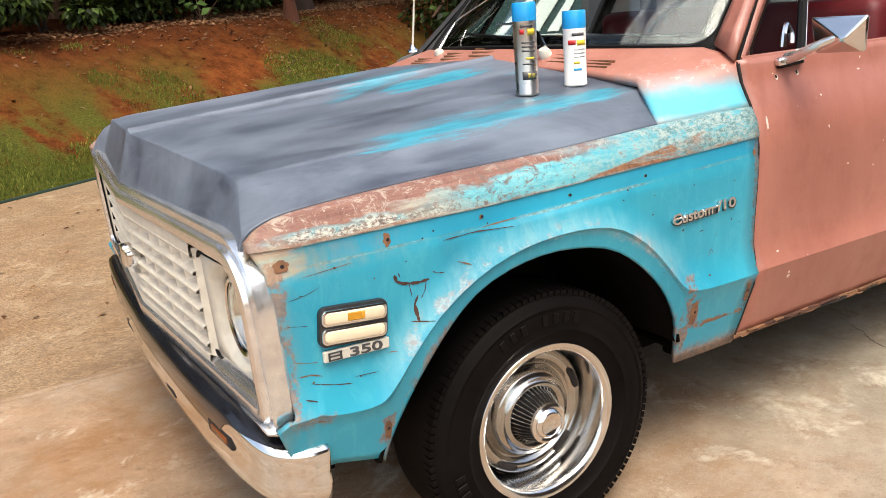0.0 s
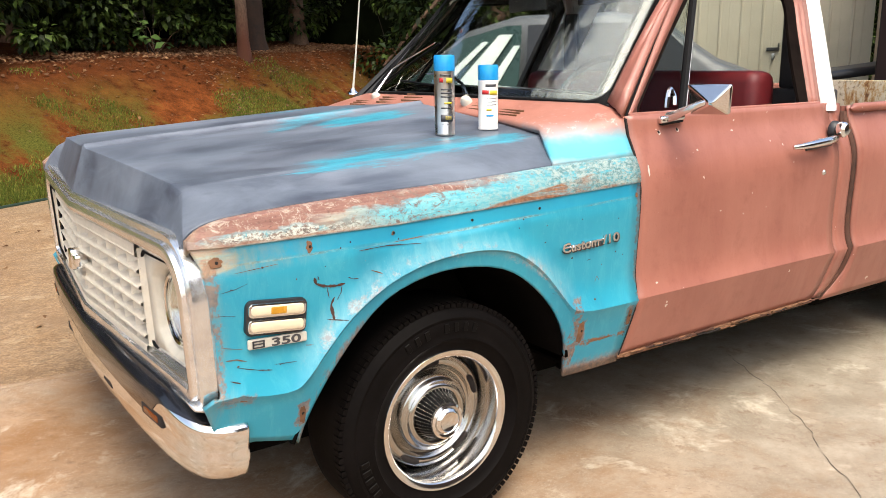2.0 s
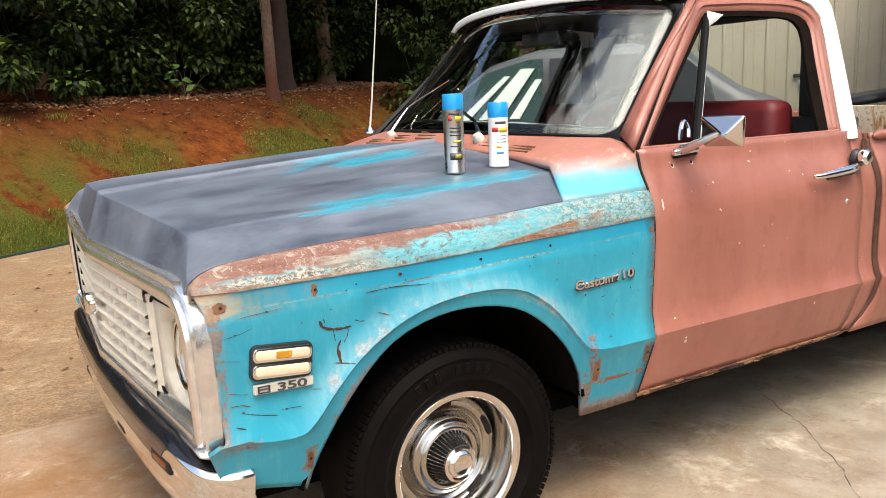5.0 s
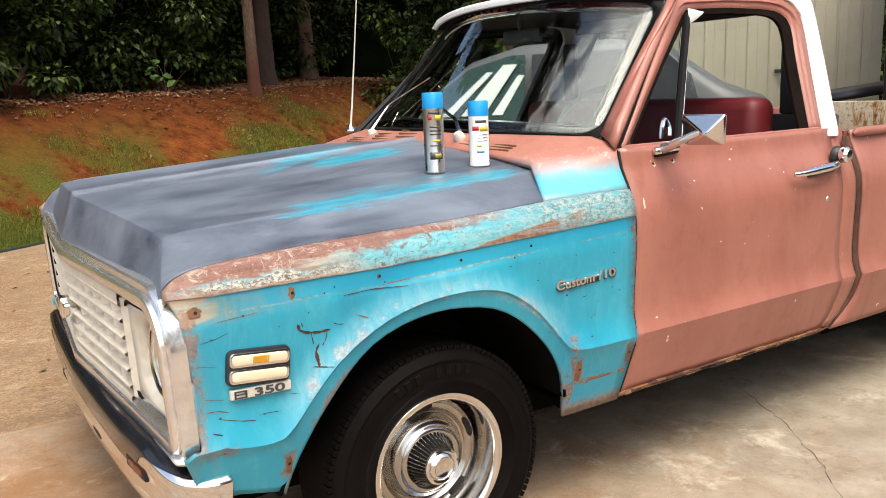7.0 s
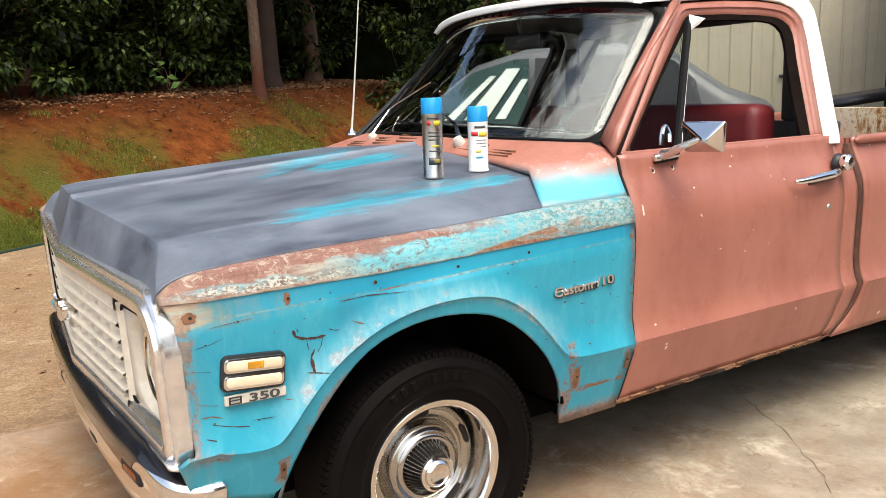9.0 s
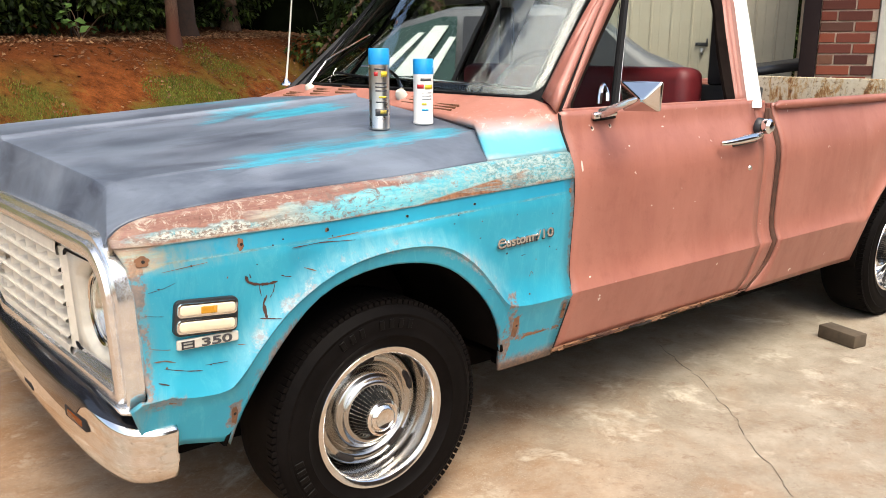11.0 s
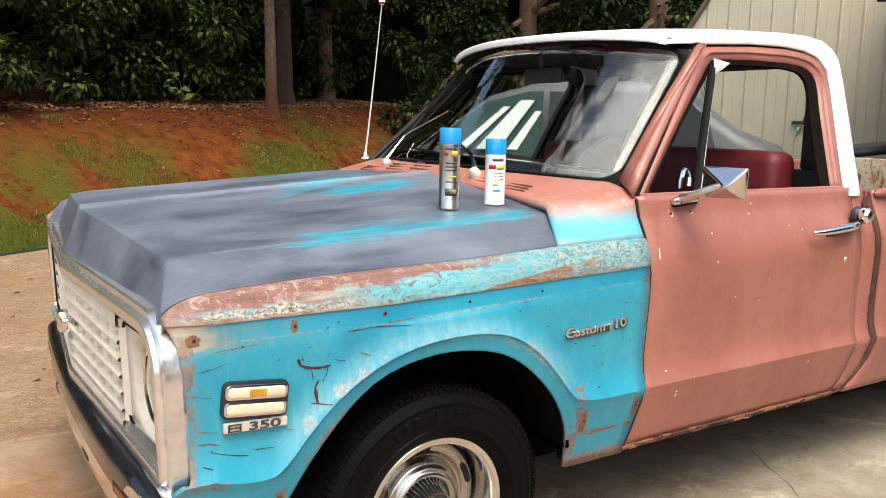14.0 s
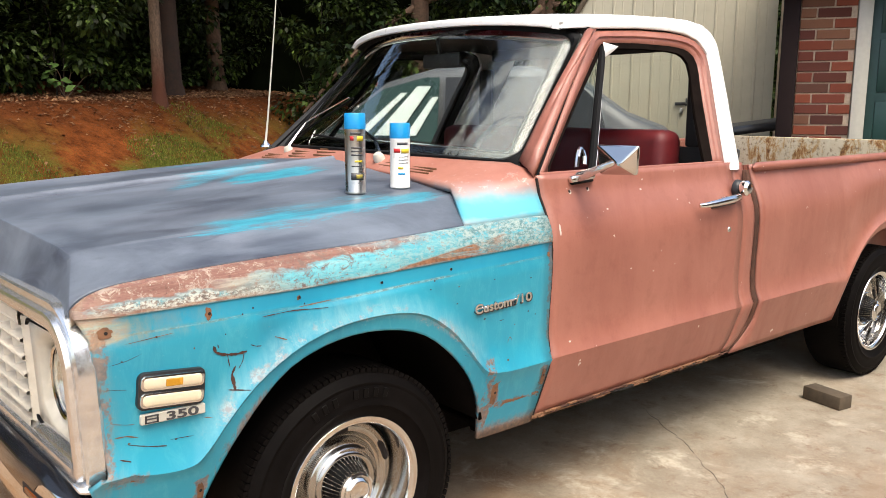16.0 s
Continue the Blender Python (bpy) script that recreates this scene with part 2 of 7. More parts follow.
    col = mix(nt, stain, col, (0.27, 0.235, 0.15))
    col = mix(nt, rusty, col, mix(nt, ramp(nt, speck, (0.35, 0), (0.65, 1)), (0.11, 0.045, 0.024), (0.36, 0.17, 0.085)))
    nt.links.new(col, b.inputs["Base Color"])
    nt.links.new(mix(nt, math_node(nt, 'MAXIMUM', math_node(nt, 'MAXIMUM', rusty, chalk), math_node(nt, 'MULTIPLY', upper, 0.6)), (0.34,) * 3, (0.75,) * 3), b.inputs["Roughness"])
    bump(nt, b, math_node(nt, 'ADD', math_node(nt, 'MULTIPLY', fine, math_node(nt, 'ADD', upper, 0.15)), math_node(nt, 'MULTIPLY', rusty, 1.2)), 0.18, 0.003)


def pink_paint(nt, b):
    big = noise_tex(nt, 2.2, 5, 0.6)
    mid = noise_tex(nt, 11, 7, 0.65)
    brush = noise_tex(nt, 5, 7, 0.7, (1.6, 1, 0.4), 0.6, (3, 1, 8))
    fine = noise_tex(nt, 130, 5, 0.6)
    col = mix(nt, ramp(nt, big, (0.35, 0), (0.7, 1)), (0.285, 0.106, 0.077), (0.37, 0.152, 0.112))
    col = mix(nt, ramp(nt, brush, (0.48, 0), (0.72, 0.42)), col, (0.235, 0.080, 0.060))
    col = mix(nt, ramp(nt, brush, (0.28, 0.3), (0.42, 0)), col, (0.42, 0.19, 0.145))
    col = mix(nt, ramp(nt, mid, (0.54, 0), (0.72, 0.5)), col, (0.22, 0.074, 0.052))
    col = mix(nt, ramp(nt, fine, (0.58, 0), (0.72, 0.3)), col, (0.17, 0.065, 0.05))
    chips = ramp(nt, noise_tex(nt, 26, 3, 0.5, offset=(2, 5, 1)), (0.735, 0), (0.75, 1))
    col = mix(nt, chips, col, (0.62, 0.52, 0.46))
    nt.links.new(col, b.inputs["Base Color"])
    nt.links.new(ramp(nt, brush, (0.3, 0.30), (0.7, 0.48)), b.inputs["Roughness"])
    bump(nt, b, math_node(nt, 'ADD', fine, brush), 0.05, 0.002)


def hood_paint(nt, b):
    x, y = axis(nt, 0), axis(nt, 1)
    cloud = noise_tex(nt, 3.4, 7, 0.6, (0.6, 1.2, 2.2), 0.6)
    fog = noise_tex(nt, 1.5, 5, 0.6, (0.7, 1.4, 1), 0.5, (2, 7, 0))
    sweepy = noise_tex(nt, 3.2, 8, 0.62, (0.7, 1.5, 3.0), 1.1, (7, 3, 1))
    wisp = noise_tex(nt, 6, 9, 0.72, (0.30, 2.0, 1), 0.9, (4, 2, 0))
    tear = noise_tex(nt, 24, 7, 0.75, (0.25, 1.4, 1), 0.4, (1, 6, 0))
    fine = noise_tex(nt, 240, 4, 0.7)
    grey = mix(nt, ramp(nt, cloud, (0.34, 0), (0.64, 1)), (0.042, 0.050, 0.072), (0.135, 0.160, 0.200))
    grey = mix(nt, ramp(nt, fog, (0.46, 0), (0.66, 0.65)), grey, (0.225, 0.250, 0.300))
    grey = mix(nt, ramp(nt, sweepy, (0.54, 0), (0.74, 0.40)), grey, (0.20, 0.235, 0.285))
    grey = mix(nt, ramp(nt, sweepy, (0.32, 0.7), (0.45, 0)), grey, (0.040, 0.045, 0.064))
    grey = mix(nt, ramp(nt, fine, (0.60, 0), (0.72, 0.35)), grey, (0.03, 0.032, 0.04))
    # pale sky highlight painted into the primer along the raised edges
    thin = math_node(nt, 'MAXIMUM', band(nt, y, -0.014, -0.008, 0.003, 0.008), math_node(nt, 'MULTIPLY', band(nt, y, -0.786, -0.780, -0.771, -0.764), 0.6))
    thin = math_node(nt, 'MULTIPLY', math_node(nt, 'MULTIPLY', thin, band(nt, x, -0.60, -0.50, 0.3, 0.6)), 0.5)
    grey = mix(nt, math_node(nt, 'MULTIPLY', thin, ramp(nt, cloud, (0.34, 0.15), (0.60, 0.75))), grey, (0.34, 0.37, 0.42))
    jy = math_node(nt, 'MULTIPLY', math_node(nt, 'SUBTRACT', wisp, 0.5), 0.16)
    yy = math_node(nt, 'ADD', y, jy)
    xx = math_node(nt, 'ADD', x, math_node(nt, 'MULTIPLY', math_node(nt, 'SUBTRACT', wisp, 0.5), 0.5))

    def streak(x0, x1, y0, y1, amount, slope=0.0):
        ys = math_node(nt, 'SUBTRACT', yy, math_node(nt, 'MULTIPLY', x, slope)) if slope else yy
        s = math_node(nt, 'MULTIPLY', band(nt, xx, x0, x0 + 0.12, x1 - 0.12, x1), band(nt, ys, y0 - 0.03, y0 + 0.01, y1 - 0.04, y1 + 0.03))
        return math_node(nt, 'MULTIPLY', s, amount)
    teal = streak(-0.40, 0.52, -0.79, -0.68, 1.0, 0.03)
    for s in (streak(-0.30, 0.40, -0.68, -0.61, 0.62, 0.05), streak(-0.04, 0.44, -0.24, -0.10, 1.05, 0.1), streak(-0.22, 0.36, -0.12, 0.02, 0.72, 0.5), streak(-0.12, 0.52, 0.03, 0.20, 0.82, 0.45), streak(0.05, 0.42, 0.60, 0.74, 0.75), streak(0.30, 0.55, -0.30, -0.24, 0.6), streak(-0.66, -0.42, 0.0, 0.10, 0.55)):
        teal = math_node(nt, 'MAXIMUM', teal, s)
    v = math_node(nt, 'ADD', math_node(nt, 'MULTIPLY', teal, 0.80), math_node(nt, 'MULTIPLY', math_node(nt, 'SUBTRACT', tear, 0.5), 1.3))
    col = mix(nt, ramp(nt, v, (0.34, 0), (0.80, 0.88)), grey, mix(nt, ramp(nt, tear, (0.4, 0), (0.65, 1)), (0.020, 0.215, 0.30), (0.040, 0.34, 0.44)))
    nt.links.new(col, b.inputs["Base Color"])
    nt.links.new(ramp(nt, cloud, (0.3, 0.38), (0.7, 0.55)), b.inputs["Roughness"])
    bump(nt, b, fine, 0.05, 0.001)


def cowl_paint(nt, b):
    z, y, x = axis(nt, 2), axis(nt, 1), axis(nt, 0)
    mid = noise_tex(nt, 9, 6, 0.65)
    soft = noise_tex(nt, 7, 3, 0.5, (0.7, 1, 2.2), 0.2, (4, 1, 3))
    flakes = noise_tex(nt, 34, 8, 0.75, (1, 1, 0.7), 0.3, (1, 8, 2))
    wob = math_node(nt, 'ADD', z, math_node(nt, 'MULTIPLY', math_node(nt, 'SUBTRACT', mid, 0.5), 0.05))
    low = band(nt, wob, -1, 0, 1.122, 1.186)
    pale = band(nt, wob, 1.13, 1.155, 1.175, 1.235)
    pk = mix(nt, ramp(nt, mid, (0.35, 0), (0.7, 1)), (0.36, 0.14, 0.100), (0.44, 0.19, 0.14))
    # sprayed teal fading to bare pale primer at its borders
    core = math_node(nt, 'ADD', band(nt, wob, 1.060, 1.112, 1.124, 1.176), math_node(nt, 'MULTIPLY', math_node(nt, 'SUBTRACT', soft, 0.5), 0.8))
    tealc = mix(nt, ramp(nt, core, (0.15, 0), (0.75, 1)), (0.40, 0.44, 0.45), (0.105, 0.43, 0.53))
    col = mix(nt, low, pk, tealc)
    col = mix(nt, math_node(nt, 'MULTIPLY', pale, ramp(nt, flakes, (0.57, 0), (0.62, 0.55))), col, (0.56, 0.46, 0.42))
    nt.links.new(col, b.inputs["Base Color"])
    b.inputs["Roughness"].default_value = 0.42
    bump(nt, b, mid, 0.03, 0.003)


def chrome_mat(nt, b):
    f = noise_tex(nt, 60, 6, 0.7)
    g = noise_tex(nt, 6, 4, 0.6)
    nt.links.new(mix(nt, ramp(nt, f, (0.6, 0), (0.72, 0.7)), (0.78, 0.78, 0.78), (0.36, 0.33, 0.30)), b.inputs["Base Color"])
    b.inputs["Metallic"].default_value = 1.0
    nt.links.new(ramp(nt, g, (0.35, 0.08), (0.7, 0.24)), b.inputs["Roughness"])
    bump(nt, b, g, 0.05, 0.01)


def concrete_mat(nt, b):
    x, y = axis(nt, 0), axis(nt, 1)
    big = noise_tex(nt, 0.9, 7, 0.66, (1, 1, 0.2), 0.5)
    mid = noise_tex(nt, 5, 9, 0.74)
    fine = noise_tex(nt, 90, 7, 0.75)
    grain = noise_tex(nt, 260, 4, 0.7)
    red = ramp(nt, big, (0.38, 0), (0.60, 1))
    # clay washed over the concrete, thicker ahead of the truck and by the wheels
    near = band(nt, x, -30, -20, -0.1, 1.6)
    col = mix(nt, ramp(nt, mid, (0.35, 0), (0.65, 1)), (0.235, 0.195, 0.145), (0.375, 0.325, 0.255))
    clay = mix(nt, ramp(nt, mid, (0.3, 0), (0.7, 1)), (0.24, 0.122, 0.058), (0.43, 0.255, 0.140))
    f = math_node(nt, 'MULTIPLY', math_node(nt, 'ADD', math_node(nt, 'MULTIPLY', red, 0.75), 0.25), near)
    col = mix(nt, math_node(nt, 'MULTIPLY', f, 0.75), col, clay)
    wash = ramp(nt, noise_tex(nt, 1.3, 9, 0.74, (1, 1, 1), 0.35, (3, 9, 0)), (0.49, 0), (0.62, 0.8))
    wash = math_node(nt, 'MULTIPLY', wash, math_node(nt, 'ADD', math_node(nt, 'MULTIPLY', near, 0.65), 0.35))
    col = mix(nt, wash, col, (0.25, 0.128, 0.055))
    spots = ramp(nt, noise_tex(nt, 9, 9, 0.78, offset=(7, 1, 0)), (0.55, 0), (0.66, 1))
    col = mix(nt, math_node(nt, 'MULTIPLY', spots, 0.6), col, (0.17, 0.098, 0.056))
    bare = ramp(nt, noise_tex(nt, 3.1, 9, 0.75, (1, 1, 1), 0.5, (1, 5, 0)), (0.56, 0), (0.68, 0.65))
    col = mix(nt, bare, col, (0.62, 0.55, 0.44))
    grit = ramp(nt, fine, (0.58, 0), (0.66, 0.75))
    old = band(nt, y, 1.08, 1.10, 90, 91)
    coarse = mix(nt, ramp(nt, fine, (0.40, 0), (0.60, 1)), (0.105, 0.055, 0.025), (0.43, 0.285, 0.155))
    coarse = mix(nt, ramp(nt, noise_tex(nt, 20, 8, 0.8, offset=(2, 3, 0)), (0.50, 0), (0.60, 0.75)), coarse, (0.135, 0.082, 0.045))
    blot = noise_tex(nt, 2.6, 9, 0.78, (1, 1, 1), 0.4, (5, 2, 0))
    coarse = mix(nt, ramp(nt, blot, (0.50, 0), (0.62, 0.6)), coarse, (0.145, 0.078, 0.036))
    coarse = mix(nt, ramp(nt, blot, (0.34, 0.6), (0.45, 0)), coarse, (0.52, 0.42, 0.28))
    col = mix(nt, math_node(nt, 'MULTIPLY', old, 0.80), col, coarse)
    col = mix(nt, grit, col, (0.17, 0.115, 0.075))
    col = mix(nt, ramp(nt, grain, (0.58, 0), (0.66, 0.45)), col, (0.60, 0.54, 0.45))
    nt.links.new(col, b.inputs["Base Color"])
    nt.links.new(ramp(nt, mid, (0.3, 0.62), (0.7, 0.85)), b.inputs["Roughness"])
    b.inputs["Specular IOR Level"].default_value = 0.2
    bump(nt, b, math_node(nt, 'ADD', fine, mid), 0.35, 0.004)


def ground_mat(nt, b):
    x, y = axis(nt, 0), axis(nt, 1)
    big = noise_tex(nt, 0.55, 6, 0.65, distort=0.5)
    mid = noise_tex(nt, 4, 9, 0.75)
    fine = noise_tex(nt, 45, 8, 0.8)
    soil = mix(nt, ramp(nt, mid, (0.36, 0), (0.64, 1)), (0.068, 0.018, 0.005), (0.245, 0.071, 0.018))
    soil = mix(nt, ramp(nt, fine, (0.52, 0), (0.62, 0.75)), soil, (0.040, 0.018, 0.009))
    soil = mix(nt, ramp(nt, noise_tex(nt, 95, 6, 0.75), (0.60, 0), (0.68, 0.7)), soil, (0.26, 0.14, 0.075))
    green = mix(nt, ramp(nt, fine, (0.38, 0), (0.62, 1)), (0.038, 0.048, 0.008), (0.140, 0.145, 0.028))
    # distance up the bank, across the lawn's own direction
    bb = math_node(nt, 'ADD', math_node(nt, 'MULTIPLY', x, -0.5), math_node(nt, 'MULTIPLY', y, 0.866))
    aa = math_node(nt, 'ADD', math_node(nt, 'MULTIPLY', x, 0.866), math_node(nt, 'MULTIPLY', y, 0.5))
    g = math_node(nt, 'ADD', big, math_node(nt, 'MULTIPLY', math_node(nt, 'SUBTRACT', mid, 0.5), 0.45))
    g = math_node(nt, 'ADD', g, math_node(nt, 'MULTIPLY', band(nt, aa, -99, -90, 2.2, 5.0), 0.10))
    # the soil turns darker up the bank, towards the hedge
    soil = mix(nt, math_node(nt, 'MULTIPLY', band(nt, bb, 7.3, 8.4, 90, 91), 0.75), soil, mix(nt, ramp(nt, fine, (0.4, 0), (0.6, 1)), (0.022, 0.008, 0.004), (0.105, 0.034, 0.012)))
    lawn = math_node(nt, 'MULTIPLY', ramp(nt, g, (0.46, 0), (0.58, 0.95)), band(nt, bb, 5.0, 5.3, 6.8, 8.0))
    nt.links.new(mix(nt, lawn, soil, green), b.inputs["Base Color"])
    b.inputs["Roughness"].default_value = 0.95
    b.inputs["Specular IOR Level"].default_value = 0.06
    bump(nt, b, math_node(nt, 'ADD', fine, mid), 0.8, 0.04)


M_FENDER = material("weathered_teal_paint", fender_paint)
M_PINK = material("faded_pink_primer", pink_paint)
M_HOOD = material("grey_primer", hood_paint)
M_COWL = material("cowl_paint", cowl_paint)
M_CHROME = material("worn_chrome", chrome_mat)
M_CONCRETE = material("stained_concrete", concrete_mat)
M_GROUND = material("clay_and_grass", ground_mat)
M_WHITE = plain("white_roof_paint", (0.88, 0.88, 0.86), 0.3, grain=0.02, bumps=0.02)


def alloy_build(nt, b):
    """Oxidised bright alloy: streaks along its length and small dull scuffs."""
    streak = noise_tex(nt, 9, 6, 0.6, (4, 0.5, 4), 0.2)
    scuff = noise_tex(nt, 36, 7, 0.7)
    col = mix(nt, ramp(nt, streak, (0.35, 0), (0.65, 1)), (0.66, 0.67, 0.68), (0.86, 0.86, 0.85))
    nt.links.new(mix(nt, ramp(nt, scuff, (0.62, 0), (0.74, 0.35)), col, (0.40, 0.40, 0.39)), b.inputs["Base Color"])
    b.inputs["Metallic"].default_value = 0.85
    nt.links.new(ramp(nt, streak, (0.3, 0.13), (0.7, 0.27)), b.inputs["Roughness"])


M_DULL = material("dull_bright_alloy", alloy_build)
M_BEZEL = plain("aged_cream_bezel", (0.60, 0.56, 0.47), 0.40, grain=0.08)
M_GREYIN = plain("grey_interior_and_shade", (0.035, 0.034, 0.034), 0.7)
M_CREAM = plain("aged_white_plastic", (0.62, 0.57, 0.48), 0.5, grain=0.1)
M_RUBBER = plain("tyre_rubber", (0.0045, 0.0036, 0.0034), 0.6, grain=0.25, scale=60, spec=0.05)
M_DARKREFLECT = plain("dark_reflection_paint", (0.012, 0.013, 0.017), 0.14, grain=0.3, scale=12, bumps=0.06)
M_SEAL = plain("black_rubber_seal", (0.006, 0.006, 0.0065), 0.6, spec=0.12)
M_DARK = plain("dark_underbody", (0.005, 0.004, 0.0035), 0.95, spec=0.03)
M_BLACK = plain("black_plastic", (0.018, 0.018, 0.02), 0.4)
M_RIM = plain("polished_steel", (0.72, 0.71, 0.70), 0.14, 1.0, grain=0.05, bumps=0.02)
M_RIMGREY = plain("silver_wheel_paint", (0.42, 0.41, 0.39), 0.17, 1.0, grain=0.1)
M_ALU = plain("brushed_aluminium", (0.55, 0.55, 0.53), 0.3, 1.0, grain=0.1)
M_RED = plain("red_vinyl", (0.105, 0.005, 0.008), 0.55, grain=0.15)
M_BLUE = plain("blue_cap_plastic", (0.008, 0.29, 0.66), 0.35, grain=0.04, bumps=0.02)
M_CANWHITE = plain("white_label", (0.78, 0.78, 0.76), 0.35, grain=0.03, bumps=0)
M_YELLOW = plain("yellow_print", (0.62, 0.46, 0.03), 0.4, grain=0.05, bumps=0)
M_REDINK = plain("red_print", (0.50, 0.02, 0.02), 0.4, grain=0.05, bumps=0)
M_INK = plain("dark_print", (0.05, 0.05, 0.055), 0.4, grain=0.05, bumps=0)
M_AMBER = plain("amber_lens", (0.48, 0.23, 0.02), 0.25, grain=0.1)
M_SIGNAL = plain("dark_amber_lens", (0.17, 0.045, 0.010), 0.25, grain=0.1)
M_LENS = plain("aged_clear_lens", (0.66, 0.56, 0.40), 0.22, grain=0.06, bumps=0.03)
M_RUST = plain("flaking_rust", (0.185, 0.088, 0.044), 0.85, grain=0.35, scale=40, bumps=0.5)
M_JOINT = plain("rusty_brown_joint", (0.075, 0.030, 0.018), 0.8, grain=0.35, scale=25, bumps=0.3)
M_HOLE = plain("dark_hole", (0.012, 0.008, 0.007), 0.9)
M_WOOD = plain("weathered_wood", (0.085, 0.062, 0.040), 0.85, grain=0.25, scale=20, bumps=0.4)
M_BARK = plain("tree_bark", (0.105, 0.062, 0.040), 0.95, grain=0.35, scale=22, bumps=0.8)
M_SHED = plain("beige_steel_siding", (0.44, 0.405, 0.305), 0.45, grain=0.05, scale=6)
M_BROWN = plain("dark_brown_paint", (0.016, 0.009, 0.009), 0.75, spec=0.15)
M_TRIM = plain("off_white_trim", (0.52, 0.50, 0.43), 0.5, grain=0.05)
M_GREEN = plain("dark_green_door_paint", (0.010, 0.045, 0.040), 0.4)
M_MORTAR = plain("pale_mortar", (0.46, 0.36, 0.27), 0.9, grain=0.15, scale=60, bumps=0.4)
M_MARK = plain("raised_rubber_marks", (0.0035, 0.003, 0.003), 0.45, grain=0.1, spec=0.10)
M_SHADE = plain("pale_sunshade", (0.66, 0.76, 0.70), 0.5, grain=0.08)
M_SHADEG = plain("green_sunshade", (0.012, 0.040, 0.029), 0.3, grain=0.08)
M_LIGHTBLOCK = plain("light_block_brown", (0.13, 0.085, 0.06), 0.9, grain=0.1, scale=8)
M_CHANNEL = plain("dark_felt_channel", (0.010, 0.007, 0.006), 0.95, grain=0.3, spec=0.02)
M_HOSE = plain("green_hose", (0.012, 0.030, 0.018), 0.5)
M_SILVER = plain("silver_car_paint", (0.11, 0.115, 0.12), 0.45, 0.1, grain=0.03, bumps=0)


def post_build(nt, b):
    z = axis(nt, 2)
    g = noise_tex(nt, 16, 7, 0.7, (1, 1, 0.12))
    f = noise_tex(nt, 40, 6, 0.7, (1, 1, 0.3))
    wob = math_node(nt, 'ADD', z, math_node(nt, 'MULTIPLY', g, 0.6))
    col = mix(nt, ramp(nt, g, (0.3, 0), (0.7, 1)), (0.13, 0.098, 0.07), (0.25, 0.205, 0.155))
    nt.links.new(mix(nt, band(nt, wob, -9, -8, 1.85, 3.0), col, (0.150, 0.055, 0.024)), b.inputs["Base Color"])
    b.inputs["Roughness"].default_value = 0.9
    bump(nt, b, f, 0.5, 0.01)


def brick_build(nt, b):
    inf = nt.nodes.new("ShaderNodeObjectInfo")
    f = noise_tex(nt, 70, 6, 0.7)
    c = ramp(nt, inf.outputs["Random"], (0.0, (0.060, 0.016, 0.011)), (0.2, (0.20, 0.040, 0.018)), (0.45, (0.27, 0.062, 0.026)), (0.7, (0.165, 0.034, 0.018)), (0.82, (0.055, 0.017, 0.013)), (0.92, (0.24, 0.105, 0.055)))
    nt.links.new(mix(nt, math_node(nt, 'MULTIPLY', f, 0.35), c, (0.10, 0.035, 0.025)), b.inputs["Base Color"])
    b.inputs["Roughness"].default_value = 0.85
    bump(nt, b, f, 0.5, 0.004)


def tailgate_build(nt, b):
    f = noise_tex(nt, 7, 9, 0.78, (1, 1, 0.5), 0.6)
    g = noise_tex(nt, 30, 8, 0.75)
    col = ramp(nt, f, (0.34, (0.045, 0.022, 0.012)), (0.41, (0.24, 0.10, 0.03)), (0.46, (0.42, 0.26, 0.11)), (0.50, (0.55, 0.47, 0.33)), (0.72, (0.62, 0.56, 0.43)))
    nt.links.new(mix(nt, ramp(nt, g, (0.53, 0), (0.62, 0.7)), col, (0.10, 0.045, 0.02)), b.inputs["Base Color"])
    b.inputs["Roughness"].default_value = 0.85
    bump(nt, b, f, 0.6, 0.01)


def trunk_build(nt, b):
    z = axis(nt, 2)
    g = noise_tex(nt, 14, 7, 0.7, (1, 1, 0.12))
    f = noise_tex(nt, 38, 7, 0.75, (1, 1, 0.35))
    wob = math_node(nt, 'ADD', z, math_node(nt, 'MULTIPLY', g, 0.5))
    col = mix(nt, ramp(nt, f, (0.35, 0), (0.65, 1)), (0.055, 0.034, 0.022), (0.185, 0.118, 0.078))
    nt.links.new(mix(nt, band(nt, wob, -9, -8, 0.55, 1.25), col, (0.085, 0.027, 0.013)), b.inputs["Base Color"])
    b.inputs["Roughness"].default_value = 0.95
    bump(nt, b, f, 0.9, 0.02)


M_TRUNK = material("clay_stained_bark", trunk_build)
M_POST = material("weathered_pole", post_build)
M_BRICK = material("mixed_red_brick", brick_build)
M_TAILGATE = material("flaking_cream_paint", tailgate_build)


def glass_build(nt, b):
    b.inputs["Base Color"].default_value = (0.93, 0.97, 0.95, 1)
    b.inputs["Roughness"].default_value = 0.02
    b.inputs["IOR"].default_value = 1.45
    b.inputs["Transmission Weight"].default_value = 1.0


